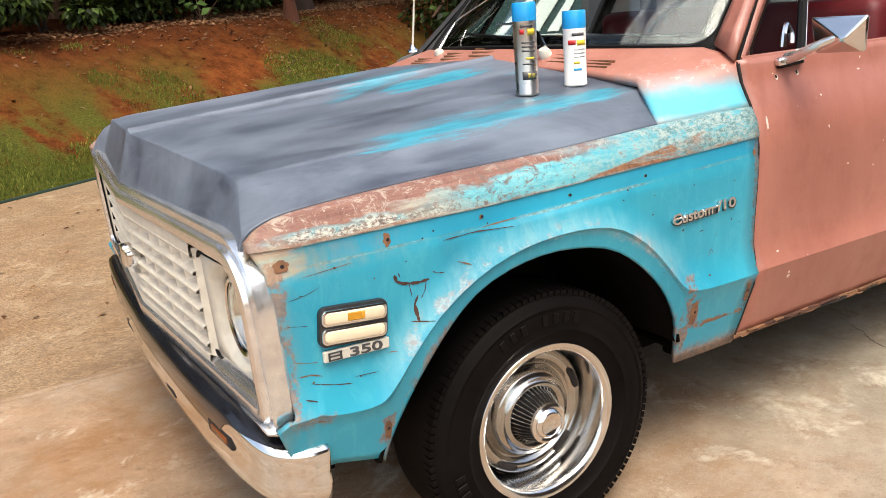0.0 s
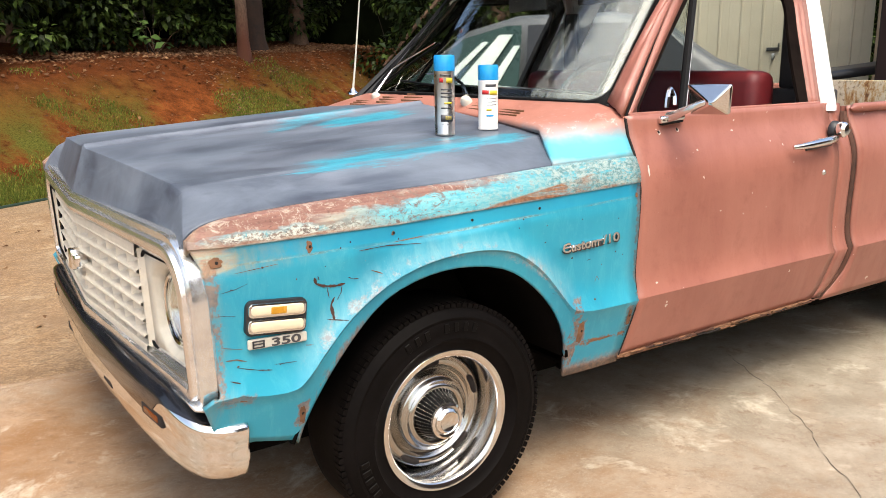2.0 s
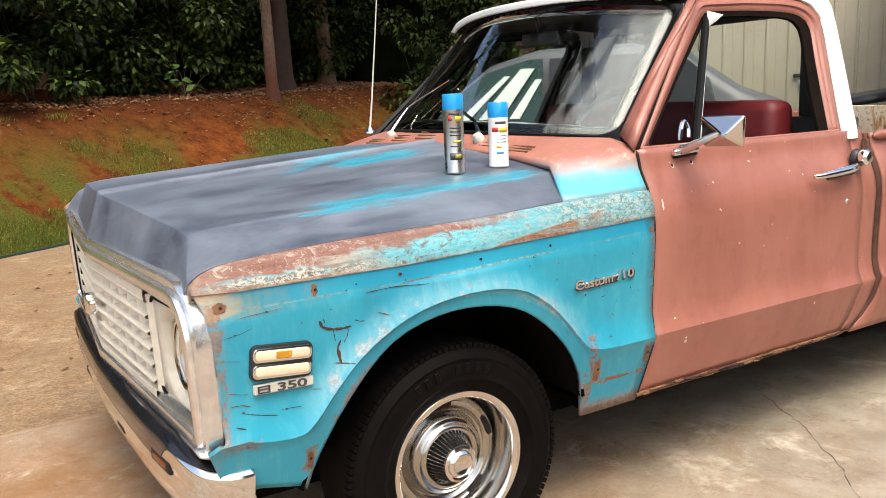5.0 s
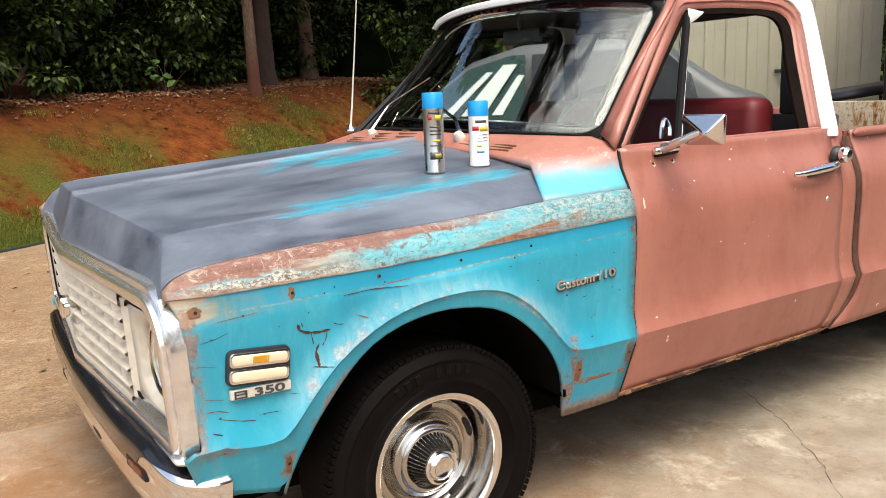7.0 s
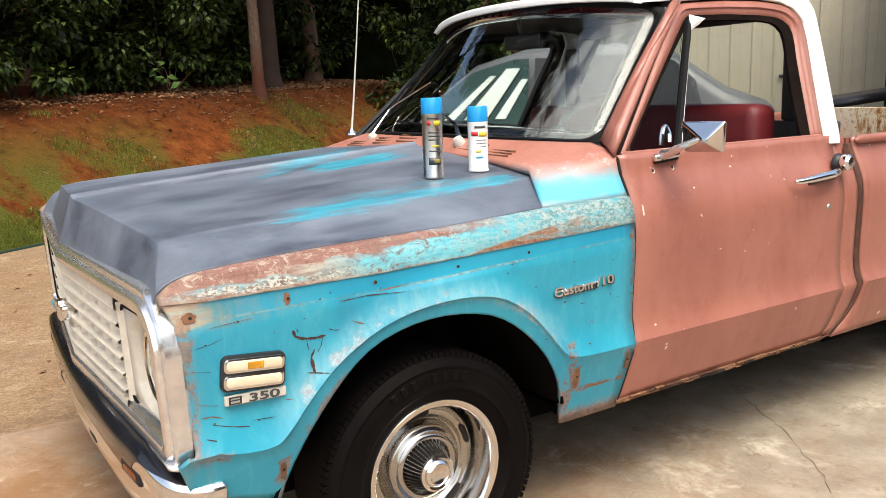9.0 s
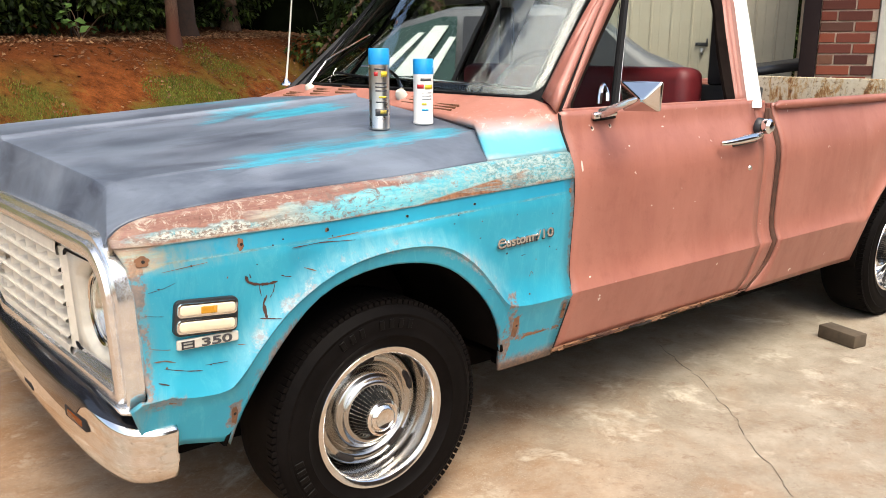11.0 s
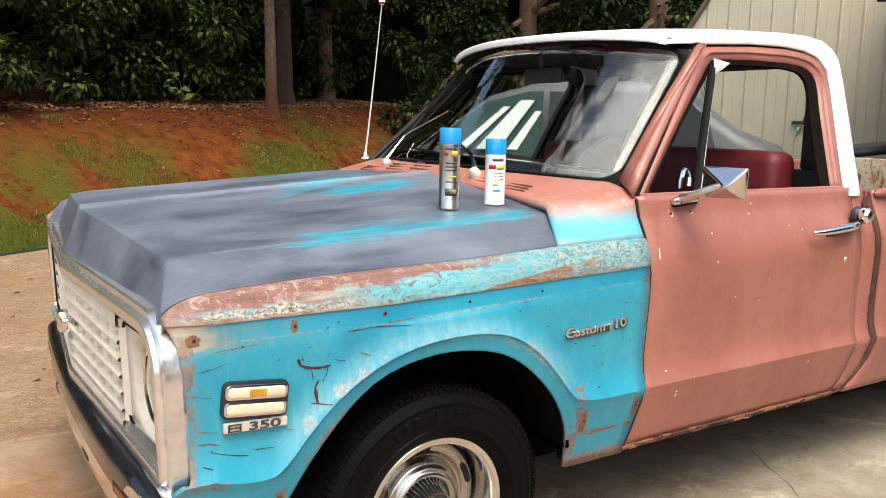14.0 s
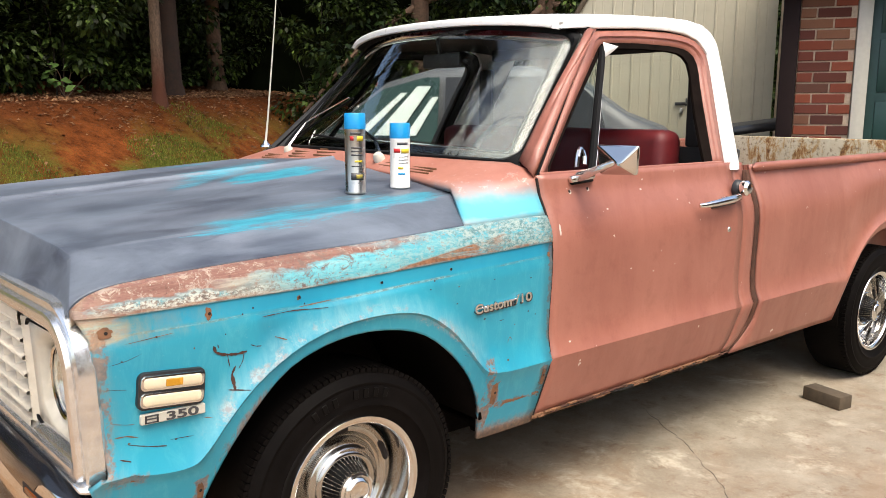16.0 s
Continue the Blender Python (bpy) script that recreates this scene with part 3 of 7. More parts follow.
def hazy_glass(nt, b):
    """Glass with reflected sky painted as pale haze on one side, and a faint streaky film of dirt."""
    glass_build(nt, b)
    f = noise_tex(nt, 7, 8, 0.75, (1, 3, 0.5), 0.4)
    y = axis(nt, 1)
    amount = math_node(nt, 'MULTIPLY', band(nt, math_node(nt, 'ADD', y, math_node(nt, 'MULTIPLY', math_node(nt, 'SUBTRACT', f, 0.5), 0.7)), -9, -8, -0.64, -0.50), 0.20)
    amount = math_node(nt, 'ADD', amount, math_node(nt, 'MULTIPLY', ramp(nt, f, (0.55, 0), (0.75, 1)), 0.02))
    sky_haze = nt.nodes.new("ShaderNodeBsdfDiffuse")
    sky_haze.inputs["Color"].default_value = (0.46, 0.49, 0.47, 1)
    m = nt.nodes.new("ShaderNodeMixShader")
    nt.links.new(amount, m.inputs[0])
    nt.links.new(b.outputs[0], m.inputs[1])
    nt.links.new(sky_haze.outputs[0], m.inputs[2])
    nt.links.new(m.outputs[0], nt.nodes["Material Output"].inputs[0])


M_WSGLASS = material("hazy_windshield_glass", hazy_glass)
M_GLASS = material("window_glass", glass_build)


def vent_build(nt, b):
    glass_build(nt, b)
    b.inputs["Base Color"].default_value = (0.62, 0.66, 0.64, 1)
    b.inputs["IOR"].default_value = 1.06


M_VENT = material("smoky_vent_glass", vent_build)


# ---- mesh helpers ----
def part(name, bm, mat, parent=None, label="", smooth=35):
    bmesh.ops.recalc_face_normals(bm, faces=bm.faces)
    me = bpy.data.meshes.new(name)
    bm.to_mesh(me)
    bm.free()
    for p in me.polygons:
        p.use_smooth = smooth > 0
    if smooth > 0:
        me.set_sharp_from_angle(angle=radians(smooth))
    for m in (mat if isinstance(mat, (list, tuple)) else [mat]):
        me.materials.append(m)
    ob = new(name, me)
    if parent is not None:
        ob.parent = parent
    if label:
        ob["label"] = label
    return ob


def thing(name, label, category, group="", kind="", at=(0, 0, 0)):
    ob = new(name)
    ob.empty_display_size = 0.1
    ob.location = at
    return tagged(ob, label, category, group, kind)


def box(bm, lo, hi, bevel=0.0, seg=2):
    lo, hi = Vector(lo), Vector(hi)
    r = bmesh.ops.create_cube(bm, size=1.0, matrix=Matrix.LocRotScale((lo + hi) / 2, None, hi - lo))
    if bevel:
        es = list({e for v in r["verts"] for e in v.link_edges})
        bmesh.ops.bevel(bm, geom=es, offset=bevel, segments=seg, affect='EDGES', profile=0.5)
    return bm


def boxed(lo, hi, bevel=0.0, seg=2):
    return box(bmesh.new(), lo, hi, bevel, seg)


def lathe(bm, prof, m=None, seg=48):
    """Turns (radius, height) pairs about the local z axis."""
    m = m or Matrix()
    rings = []
    for r, h in prof:
        if r < 1e-5:
            rings.append([bm.verts.new(m @ Vector((0, 0, h)))])
        else:
            rings.append([bm.verts.new(m @ Vector((r * math.cos(2 * math.pi * k / seg), r * math.sin(2 * math.pi * k / seg), h))) for k in range(seg)])
    for a, b in zip(rings, rings[1:]):
        for k in range(seg):
            l = (k + 1) % seg
            if len(a) == 1 and len(b) > 1:
                bm.faces.new((a[0], b[k], b[l]))
            elif len(b) == 1 and len(a) > 1:
                bm.faces.new((a[k], a[l], b[0]))
            elif len(a) > 1:
                bm.faces.new((a[k], a[l], b[l], b[k]))
    return bm


def tube(bm, pts, r, seg=8, closed=False):
    pts = [Vector(p) for p in pts]
    radii = r if isinstance(r, (list, tuple)) else [r] * len(pts)
    rings, n = [], len(pts)
    side = None
    for i, p in enumerate(pts):
        a = pts[i - 1] if (i > 0 or closed) else p
        b = pts[(i + 1) % n] if (i < n - 1 or closed) else p
        d = (b - a).normalized()
        if side is None:
            side = d.orthogonal().normalized()
        side = (side - d * side.dot(d)).normalized()
        up = d.cross(side)
        rings.append([bm.verts.new(p + (side * math.cos(2 * math.pi * k / seg) + up * math.sin(2 * math.pi * k / seg)) * radii[i]) for k in range(seg)])
    pairs = list(zip(rings, rings[1:])) + ([(rings[-1], rings[0])] if closed else [])
    for a, b in pairs:
        for k in range(seg):
            l = (k + 1) % seg
            bm.faces.new((a[k], a[l], b[l], b[k]))
    if not closed:
        bm.faces.new(rings[0])
        bm.faces.new(rings[-1])
    return bm


def grid(bm, rows):
    """A sheet from rows of points; a None stops the cell."""
    vs = [[bm.verts.new(p) if p is not None else None for p in row] for row in rows]
    for a, b in zip(vs, vs[1:]):
        for k in range(len(a) - 1):
            q = (a[k], a[k + 1], b[k + 1], b[k])
            if None not in q:
                bm.faces.new(q)
    bmesh.ops.remove_doubles(bm, verts=bm.verts, dist=0.0006)
    return bm


def resample(pts, n):
    pts = [Vector(p) for p in pts]
    d = [0.0]
    for a, b in zip(pts, pts[1:]):
        d.append(d[-1] + (b - a).length)
    out = []
    for i in range(n):
        t = d[-1] * i / (n - 1)
        k = max(j for j in range(len(d)) if d[j] <= t + 1e-9)
        k = min(k, len(pts) - 2)
        f = (t - d[k]) / max(1e-9, d[k + 1] - d[k])
        out.append(pts[k].lerp(pts[k + 1], f))
    return out


def smooth_path(pts, n, closed=False):
    """Catmull-Rom through the points."""
    P = [Vector(p) for p in pts]
    out, m = [], len(P)
    for i in range(m if closed else m - 1):
        p0 = P[i - 1] if (i > 0 or closed) else P[0]
        p1, p2 = P[i], P[(i + 1) % m]
        p3 = P[(i + 2) % m] if (i + 2 < m or closed) else P[-1]
        for k in range(n):
            t = k / n
            out.append(0.5 * ((2 * p1) + (p2 - p0) * t + (2 * p0 - 5 * p1 + 4 * p2 - p3) * t * t + (3 * p1 - p0 - 3 * p2 + p3) * t ** 3))
    if not closed:
        out.append(P[-1])
    return out


def lerp_table(table, x):
    if x <= table[0][0]:
        return table[0][1]
    for (a, va), (b, vb) in zip(table, table[1:]):
        if x <= b:
            return va + (vb - va) * (x - a) / (b - a)
    return table[-1][1]


def curve_table(table, x):
    """A smooth curve through (x, value) pairs."""
    if x <= table[0][0]:
        return table[0][1]
    if x >= table[-1][0]:
        return table[-1][1]
    k = max(i for i in range(len(table) - 1) if table[i][0] <= x)

    def slope(i):
        if i == 0 or i == len(table) - 1:
            j = 0 if i == 0 else len(table) - 2
            return (table[j + 1][1] - table[j][1]) / (table[j + 1][0] - table[j][0])
        return (table[i + 1][1] - table[i - 1][1]) / (table[i + 1][0] - table[i - 1][0])
    (xa, va), (xb, vb) = table[k], table[k + 1]
    h = xb - xa
    t = (x - xa) / h
    return (2 * t ** 3 - 3 * t * t + 1) * va + (t ** 3 - 2 * t * t + t) * h * slope(k) + (3 * t * t - 2 * t ** 3) * vb + (t ** 3 - t * t) * h * slope(k + 1)


def thicken(ob, t, offset=-1.0):
    md = ob.modifiers.new("thickness", 'SOLIDIFY')
    md.thickness, md.offset = t, offset
    return ob


def softened(ob, w, seg=2, angle=30):
    md = ob.modifiers.new("edges", 'BEVEL')
    md.width, md.segments, md.limit_method, md.angle_limit = w, seg, 'ANGLE', radians(angle)
    return ob


# ---- ground ----
def rise(x, y):
    """Height of the yard: flat by the drive, then a bank up to the hedge."""
    t = (-0.5 * x + 0.866 * y) - 5.66
    if t <= 0:
        return -0.02 if t > -0.25 else -0.11
    along = max(-3.0, min(14.0, 0.866 * x + 0.5 * y))
    return -0.02 + 0.515 * (max(0.0, min(t, 2.6)) - 0.25 * (1 - math.exp(-t / 0.25))) * 1.08 * (1.08 + 0.0226 * (along - 3.8)) + 0.10 * max(0, min(t - 2.6, 8))


def build_ground():
    bm = bmesh.new()
    aa = [-400, -120, -40, -20] + [-12 + 0.5 * i for i in range(64)] + [26, 45, 120, 400]
    bb = [-400, -120, -40, -12, -5, 2, 4.5] + [5 + 0.2 * i for i in range(45)] + [15, 18, 24, 40, 120, 400]
    rows = []
    for b in bb:
        row = []
        for a in aa:
            x, y = 0.866 * a - 0.5 * b, 0.5 * a + 0.866 * b
            row.append((x, y, rise(x, y) + (0.035 * noise.noise((x * 0.9, y * 0.9, 0)) if 5.9 < b < 14 and abs(a) < 25 else 0)))
        rows.append(row)
    grid(bm, rows)
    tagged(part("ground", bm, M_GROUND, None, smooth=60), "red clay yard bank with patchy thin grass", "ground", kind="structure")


build_ground()

driveway = thing("driveway", "concrete driveway stained with red clay, cracked", "driveway", kind="structure")


DRIVE = 0.028      # height of the drive's surface


def slab(*corners):
    bm = bmesh.new()
    top = [bm.verts.new((x, y, DRIVE)) for x, y in corners]
    bot = [bm.verts.new((x, y, -0.12)) for x, y in corners]
    bm.faces.new(top)
    for k in range(len(top)):
        l = (k + 1) % len(top)
        bm.faces.new((top[k], top[l], bot[l], bot[k]))
    bmesh.ops.bevel(bm, geom=[e for e in bm.edges if e.verts[0] in top and e.verts[1] in top], offset=0.006, segments=1, affect='EDGES')
    part("slab", bm, M_CONCRETE, driveway)


G = 0.008
EDGE = lambda x: 6.50 + 0.577 * x
slab((-9, -9), (-5 - G, -9), (-5 - G, 1.03 - G), (-9, 1.03 - G))
slab((-5 + G, -9), (4.9 - G, -9), (4.9 - G, 0.99 - G), (-5 + G, 1.11 - G))
slab((4.9 + G, -9), (16, -9), (16, 0.99 - G), (4.9 + G, 0.99 - G))
slab((-9, 1.03 + G), (-5 - G, 1.11 + G), (-5 - G, EDGE(-5)), (-9, EDGE(-9)))
slab((-5 + G, 1.11 + G), (4.9 - G, 0.99 + G), (4.9 - G, EDGE(4.9)), (-5 + G, EDGE(-5)))
slab((4.9 + G, 0.99 + G), (16, 0.99 + G), (16, EDGE(16)), (4.9 + G, EDGE(4.9)))

# ---- the pickup truck ----
truck = thing("pickup_truck", "old pickup truck with teal fender, grey primer hood and pink body", "truck")
WB = 3.25          # wheelbase
TYRE = 0.345
HUB = 0.373
ARCH = ((-0.472, 0.30), (-0.456, 0.431), (-0.395, 0.571), (-0.312, 0.686), (-0.212, 0.777), (-0.075, 0.822), (0.072, 0.823), (0.212, 0.783), (0.342, 0.674), (0.425, 0.541), (0.453, 0.422), (0.462, 0.30))
RIDGE = ((-0.72, 0.972), (-0.70, 0.984), (-0.67, 1.006), (-0.62, 1.022), (-0.556, 1.029), (-0.42, 1.038), (-0.272, 1.044), (-0.11, 1.048), (0.069, 1.052), (0.267, 1.061), (0.414, 1.068), (0.73, 1.076))


def arch_z(x):
    return curve_table(ARCH, x) if ARCH[0][0] <= x <= ARCH[-1][0] else 0.0


CREASE = ((-0.62, 0.615), (-0.53, 0.600), (-0.468, 0.602), (-0.43, 0.632), (-0.389, 0.680), (-0.309, 0.758), (-0.211, 0.820), (-0.12, 0.853), (-0.03, 0.868), (0.071, 0.871), (0.15, 0.862),
          (0.208, 0.845), (0.26, 0.815), (0.314, 0.772), (0.365, 0.716), (0.405, 0.668), (0.435, 0.638), (0.475, 0.624), (0.53, 0.618))


def crease_z(x, c=0.0):
    """Height of the lower body crease; it climbs over the wheel."""
    r = x - c
    return curve_table(CREASE, r) if -0.62 < r < 0.53 else 0.617


def line_z(x):
    """Height of the upper body line."""
    return 0.969 + 0.0325 * max(0.0, x + 0.15)


def side_y(x, z, c=0.0, coef=4.4):
    zc = crease_z(x, c)
    z1 = line_z(x)
    s = z - zc
    low = z1 - 0.045 - z          # a soft second crease runs below the weathered band
    y = -0.972 - 0.005 * max(0.0, min(1.0, low / 0.012)) * max(0.0, min(1.0, 1 - (low - 0.012) / 0.16))
    if z >= z1:
        y = -0.9765 + coef * (z - z1) ** 2
    over = max(0.0, min(1.0, (zc - 0.63) / 0.1))
    if x < -0.60 and z > 0.86 and c == 0.0:
        y += 0.030 * min(1, (-0.60 - x) / 0.10) * ((z - 0.86) / 0.12) ** 2
    if s < 0:
        y = -0.992 + 0.0 * over + (0.27 - 0.12 * over) * (-s)
    elif s < 0.10:
        y -= 0.026 * (1 - s / 0.10) ** 2
    return y


DOOR_P = ((0.617, -0.990), (0.65, -0.976), (0.70, -0.967), (0.80, -0.967), (0.90, -0.970), (0.97, -0.970), (1.02, -0.963), (1.07, -0.946), (1.11, -0.927), (1.145, -0.912), (1.20, -0.902))


def door_y(x, z, c=9.0):
    """Outer face of doors, cab corners and bed sides: soft shoulder, lower crease."""
    zc = crease_z(x, c)
    if z < zc:
        return -0.990 + 0.27 * (zc - z)
    return curve_table(DOOR_P, 0.617 + (z - zc) * (1.20 - 0.617) / (1.20 - zc)) if zc > 0.62 else curve_table(DOOR_P, z)


def fender(sign):
    bm = bmesh.new()
    xs = [-0.70, -0.692, -0.684, -0.676, -0.668, -0.66, -0.65, -0.64, -0.63, -0.62, -0.61, -0.60, -0.58, -0.55, -0.52, -0.50, -0.475, -0.468, -0.462, -0.456, -0.44, -0.42, -0.395, -0.37, -0.34, -0.312, -0.28, -0.25, -0.212, -0.17, -0.12, -0.075, -0.03, 0.02,
          0.072, 0.12, 0.17, 0.212, 0.25, 0.29, 0.32, 0.342, 0.365, 0.385, 0.405, 0.425, 0.436, 0.445, 0.453, 0.458, 0.462, 0.48, 0.52, 0.57, 0.62, 0.67, 0.724]
    rows = []
    for x in xs:
        if x < -0.456:
            lo = 0.475 - 0.03 * max(0, min(1, (x + 0.60) / 0.14))
        elif x > 0.453:
            lo = 0.395
        else:
            lo = arch_z(x)
        hi = curve_table(RIDGE, x)
        zc = max(lo + 0.004, crease_z(x))
        z1 = line_z(x)
        fixed = [lo + (zc - lo) * k / 8 for k in range(9)] + [zc + (z1 - 0.002 - zc) * (k / 22) ** 1.3 for k in range(1, 23)] + [z1 + (hi - z1) * k / 12 for k in range(13)]
        row = []
        for z in fixed:
            xx = x
            if x < -0.45:
                w = (-0.45 - x) / 0.25
                xx = x + w * (0.042 - 0.055 * (z - 0.63) - 0.020 * max(0, min(1, (z - 0.93) / 0.04))) * max(0, min(1, (z - 0.605) / 0.02)) + (w * 0.045 * (0.605 - z) / 0.13 if z < 0.605 else 0)
            if x > 0.66:
                xx = lerp_table(((0.39, 0.690), (0.45, 0.699), (0.61, 0.718), (0.85, 0.729), (0.97, 0.730), (1.08, 0.728)), z) - (0.724 - x)
            row.append((xx, side_y(x, z) * -sign, z))
        e = row[-1]
        row += [(e[0], sign * 0.935, hi + 0.003), (e[0], sign * 0.930, hi + 0.003), (e[0], sign * 0.927, hi - 0.001), (e[0], sign * 0.9245, hi - 0.03)]
        rows.append(row)
    grid(bm, rows)
    ob = part("fender", bm, M_FENDER, truck, "teal front fender with scraped paint layers and rust" if sign < 0 else "", smooth=24)
    thicken(ob, 0.012, 1.0 if sign > 0 else -1.0)
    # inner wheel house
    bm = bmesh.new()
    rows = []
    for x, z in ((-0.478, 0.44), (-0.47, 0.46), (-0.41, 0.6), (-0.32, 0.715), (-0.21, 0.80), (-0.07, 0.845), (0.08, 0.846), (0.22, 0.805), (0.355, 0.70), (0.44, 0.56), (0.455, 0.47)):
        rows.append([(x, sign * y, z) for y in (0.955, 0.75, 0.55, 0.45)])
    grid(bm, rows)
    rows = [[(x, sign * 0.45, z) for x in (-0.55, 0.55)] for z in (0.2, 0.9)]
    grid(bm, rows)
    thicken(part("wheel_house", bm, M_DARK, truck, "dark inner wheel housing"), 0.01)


for s in (-1, 1):
    fender(s)


# hood
def hood_z(x, y):
    a = abs(y) / 0.775
    ze, zc = (1.086 + 0.050 * (x + 0.65) if y < 0 else 1.104 + 0.066 * (x + 0.65)), 1.127 + 0.072 * (x + 0.70)
    return zc - (zc - ze) * a ** 1.15


def hood():
    bm = bmesh.new()
    ys = [-0.917, -0.87, -0.82, -0.775, -0.72, -0.55, -0.3, -0.08, -0.020, 0.0, 0.020, 0.08, 0.3, 0.55, 0.72, 0.775, 0.82, 0.87, 0.917]
    us = [0, 0.01, 0.02, 0.03, 0.042, 0.056, 0.075] + [0.10 + 0.9 * i / 20 for i in range(21)]
    rows = []
    for u in us:
        row = []
        for y in ys:
            a = min(1, abs(y) / 0.775)
            x0 = -0.652 - 0.062 * (1 - a) + (0.018 * a if y > 0 else 0)
            x1 = 0.535 - 0.045 * a ** 3
            if abs(y) > 0.775:
                f = (abs(y) - 0.775) / 0.142
                x0 = -0.652 - 0.043 * f
                x1 = 0.490 - 0.068 * f
                x = x0 + (x1 - x0) * u
                top = hood_z(x, math.copysign(0.775, y))
                z = top + (curve_table(RIDGE, x) + 0.003 - top) * f
            else:
                x = x0 + (x1 - x0) * u
                z = hood_z(x, y) + (0.013 if y == 0 else 0.0) + (0.0015 if abs(y) == 0.775 else 0.0)
            row.append((x, y, z))
        # turned-down lip along the seam with the fender
        e0, e1 = row[0], row[-1]
        row = [(e0[0], -0.9165, e0[2] - 0.028)] + row + [(e1[0], 0.9165, e1[2] - 0.028)]
        rows.append(row)
    front = []
    for k in (8, 7, 6, 5, 4, 3, 2, 1):
        f = k / 8
        r = []
        for (x, y, z) in rows[0]:
            g = max(0.0, (abs(y) - 0.775) / 0.142)
            zb = 0.982 - 0.010 * abs(y)
            xb = x - 0.050 * (1 - 0.86 * min(1, g))
            r.append((x + (xb - x) * f, y, z + (min(zb, z - 0.002) - z) * f))
        front.append(r)
    full = [list(r) for r in front + rows]
    # the corner between the front and the side is softly rounded
    for turn in range(14):
        was = [list(r) for r in full]
        for i in range(3, 14):
            for j, y in enumerate([-1] + ys + [1]):
                if 0.774 < abs(y) < 0.9:
                    p, q, r = was[i - 1][j], was[i][j], was[i + 1][j]
                    full[i][j] = tuple((p[k] + 2 * q[k] + r[k]) / 4 if k != 1 else q[k] for k in range(3))
    # less of it towards the seam, which keeps its line
    for i, line in enumerate(front + rows):
        for j, q in enumerate(line):
            keep = max(0.0, min(1.0, (abs(q[1]) - 0.775) / 0.13))
            full[i][j] = tuple(a_ + (b_ - a_) * keep for a_, b_ in zip(full[i][j], q))
    grid(bm, full)
    ob = part("hood", bm, M_HOOD, truck, "hood in grey primer with teal showing through", smooth=40)
    softened(ob, 0.005, 2, 12.5)


hood()


# cowl: panel between hood, doors and windshield
def cowl_edges(a):
    xa = 0.52 - 0.045 * (a / 0.775) ** 3
    return xa, 0.580 + 0.155 * (a / 0.78) ** 2, hood_z(0.5, a) - 0.012, 1.250 - 0.016 * (a / 0.8)


def cowl_z(x, y):
    xa, xb, za, zb = cowl_edges(min(abs(y), 0.775))
    return za + (zb - za) * max(0.0, (x - xa) / (xb - xa)) ** 0.85


def cowl():
    bm = bmesh.new()
    rows = []
    half = [0, 0.15, 0.3, 0.45, 0.6, 0.7, 0.775]
    for k in range(13):
        f = k / 12
        row = []
        for a in half:
            xa, xb, za, zb = cowl_edges(a)
            row.append((xa + (xb - xa) * f, a, za + (zb - za) * f ** 0.85))
        xa, xb, za, zb = cowl_edges(0.775)
        for j in range(1, 11):
            g = j / 10
            fy, fz = 0.775 + 0.15 * g, za + (1.074 - za) * g ** 1.1
            rz = zb + (1.078 - zb) * g
            ry = min(1, g * 3.2)
            ry = 0.775 + (-door_y(1.2, min(rz, 1.2)) - 0.775) * (1 - (1 - ry) ** 2)
            xs_ = xa - 0.068 * g
            row.append((xs_ + (0.733 - xs_) * f, fy + (ry - fy) * f, fz + (rz - fz) * f ** 0.9))
        rows.append([(x, -y, z) for x, y, z in reversed(row[1:])] + row)
    grid(bm, rows)
    thicken(part("cowl", bm, M_COWL, truck, "pink cowl panel with sprayed teal corner", smooth=50), 0.02, -1)
    for y0 in (-0.52, -0.36, 0.10, 0.30, 0.52):
        for j in range(3):
            x = cowl_edges(abs(y0))[0] + 0.030 + 0.016 * j
            z = cowl_z(x, y0)
            bm = boxed((x - 0.003, y0 - 0.07, z - 0.004), (x + 0.003, y0 + 0.07, z + 0.003), 0.001, 1)
            part("vent_slot", bm, M_RUST, truck)


cowl()

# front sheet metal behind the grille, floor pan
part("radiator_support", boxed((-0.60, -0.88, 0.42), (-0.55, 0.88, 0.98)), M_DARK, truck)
# unseen chassis boxes, added and set low to block light under the truck
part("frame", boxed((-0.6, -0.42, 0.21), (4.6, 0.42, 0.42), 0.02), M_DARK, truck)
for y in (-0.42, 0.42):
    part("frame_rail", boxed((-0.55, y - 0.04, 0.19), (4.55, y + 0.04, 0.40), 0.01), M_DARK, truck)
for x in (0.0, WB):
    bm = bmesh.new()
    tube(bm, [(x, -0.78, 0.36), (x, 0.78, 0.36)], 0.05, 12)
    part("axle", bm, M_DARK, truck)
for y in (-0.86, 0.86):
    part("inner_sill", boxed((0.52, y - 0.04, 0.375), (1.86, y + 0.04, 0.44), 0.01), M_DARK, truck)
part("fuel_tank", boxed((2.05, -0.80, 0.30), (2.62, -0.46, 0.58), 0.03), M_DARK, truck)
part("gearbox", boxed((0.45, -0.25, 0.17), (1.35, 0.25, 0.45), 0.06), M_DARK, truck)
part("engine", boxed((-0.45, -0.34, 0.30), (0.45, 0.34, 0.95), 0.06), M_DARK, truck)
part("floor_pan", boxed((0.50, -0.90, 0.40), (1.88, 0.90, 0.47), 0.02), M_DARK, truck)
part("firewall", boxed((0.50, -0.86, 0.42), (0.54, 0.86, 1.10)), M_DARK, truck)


# chrome surround of the grille
def face_x(y, z):
    """The front in plan: a shallow V, leaning back towards the top."""
    return -0.742 + 0.052 * min(1, abs(y) / 0.93) - 0.035 * max(0, z - 0.62) + 0.022 * max(0, y)


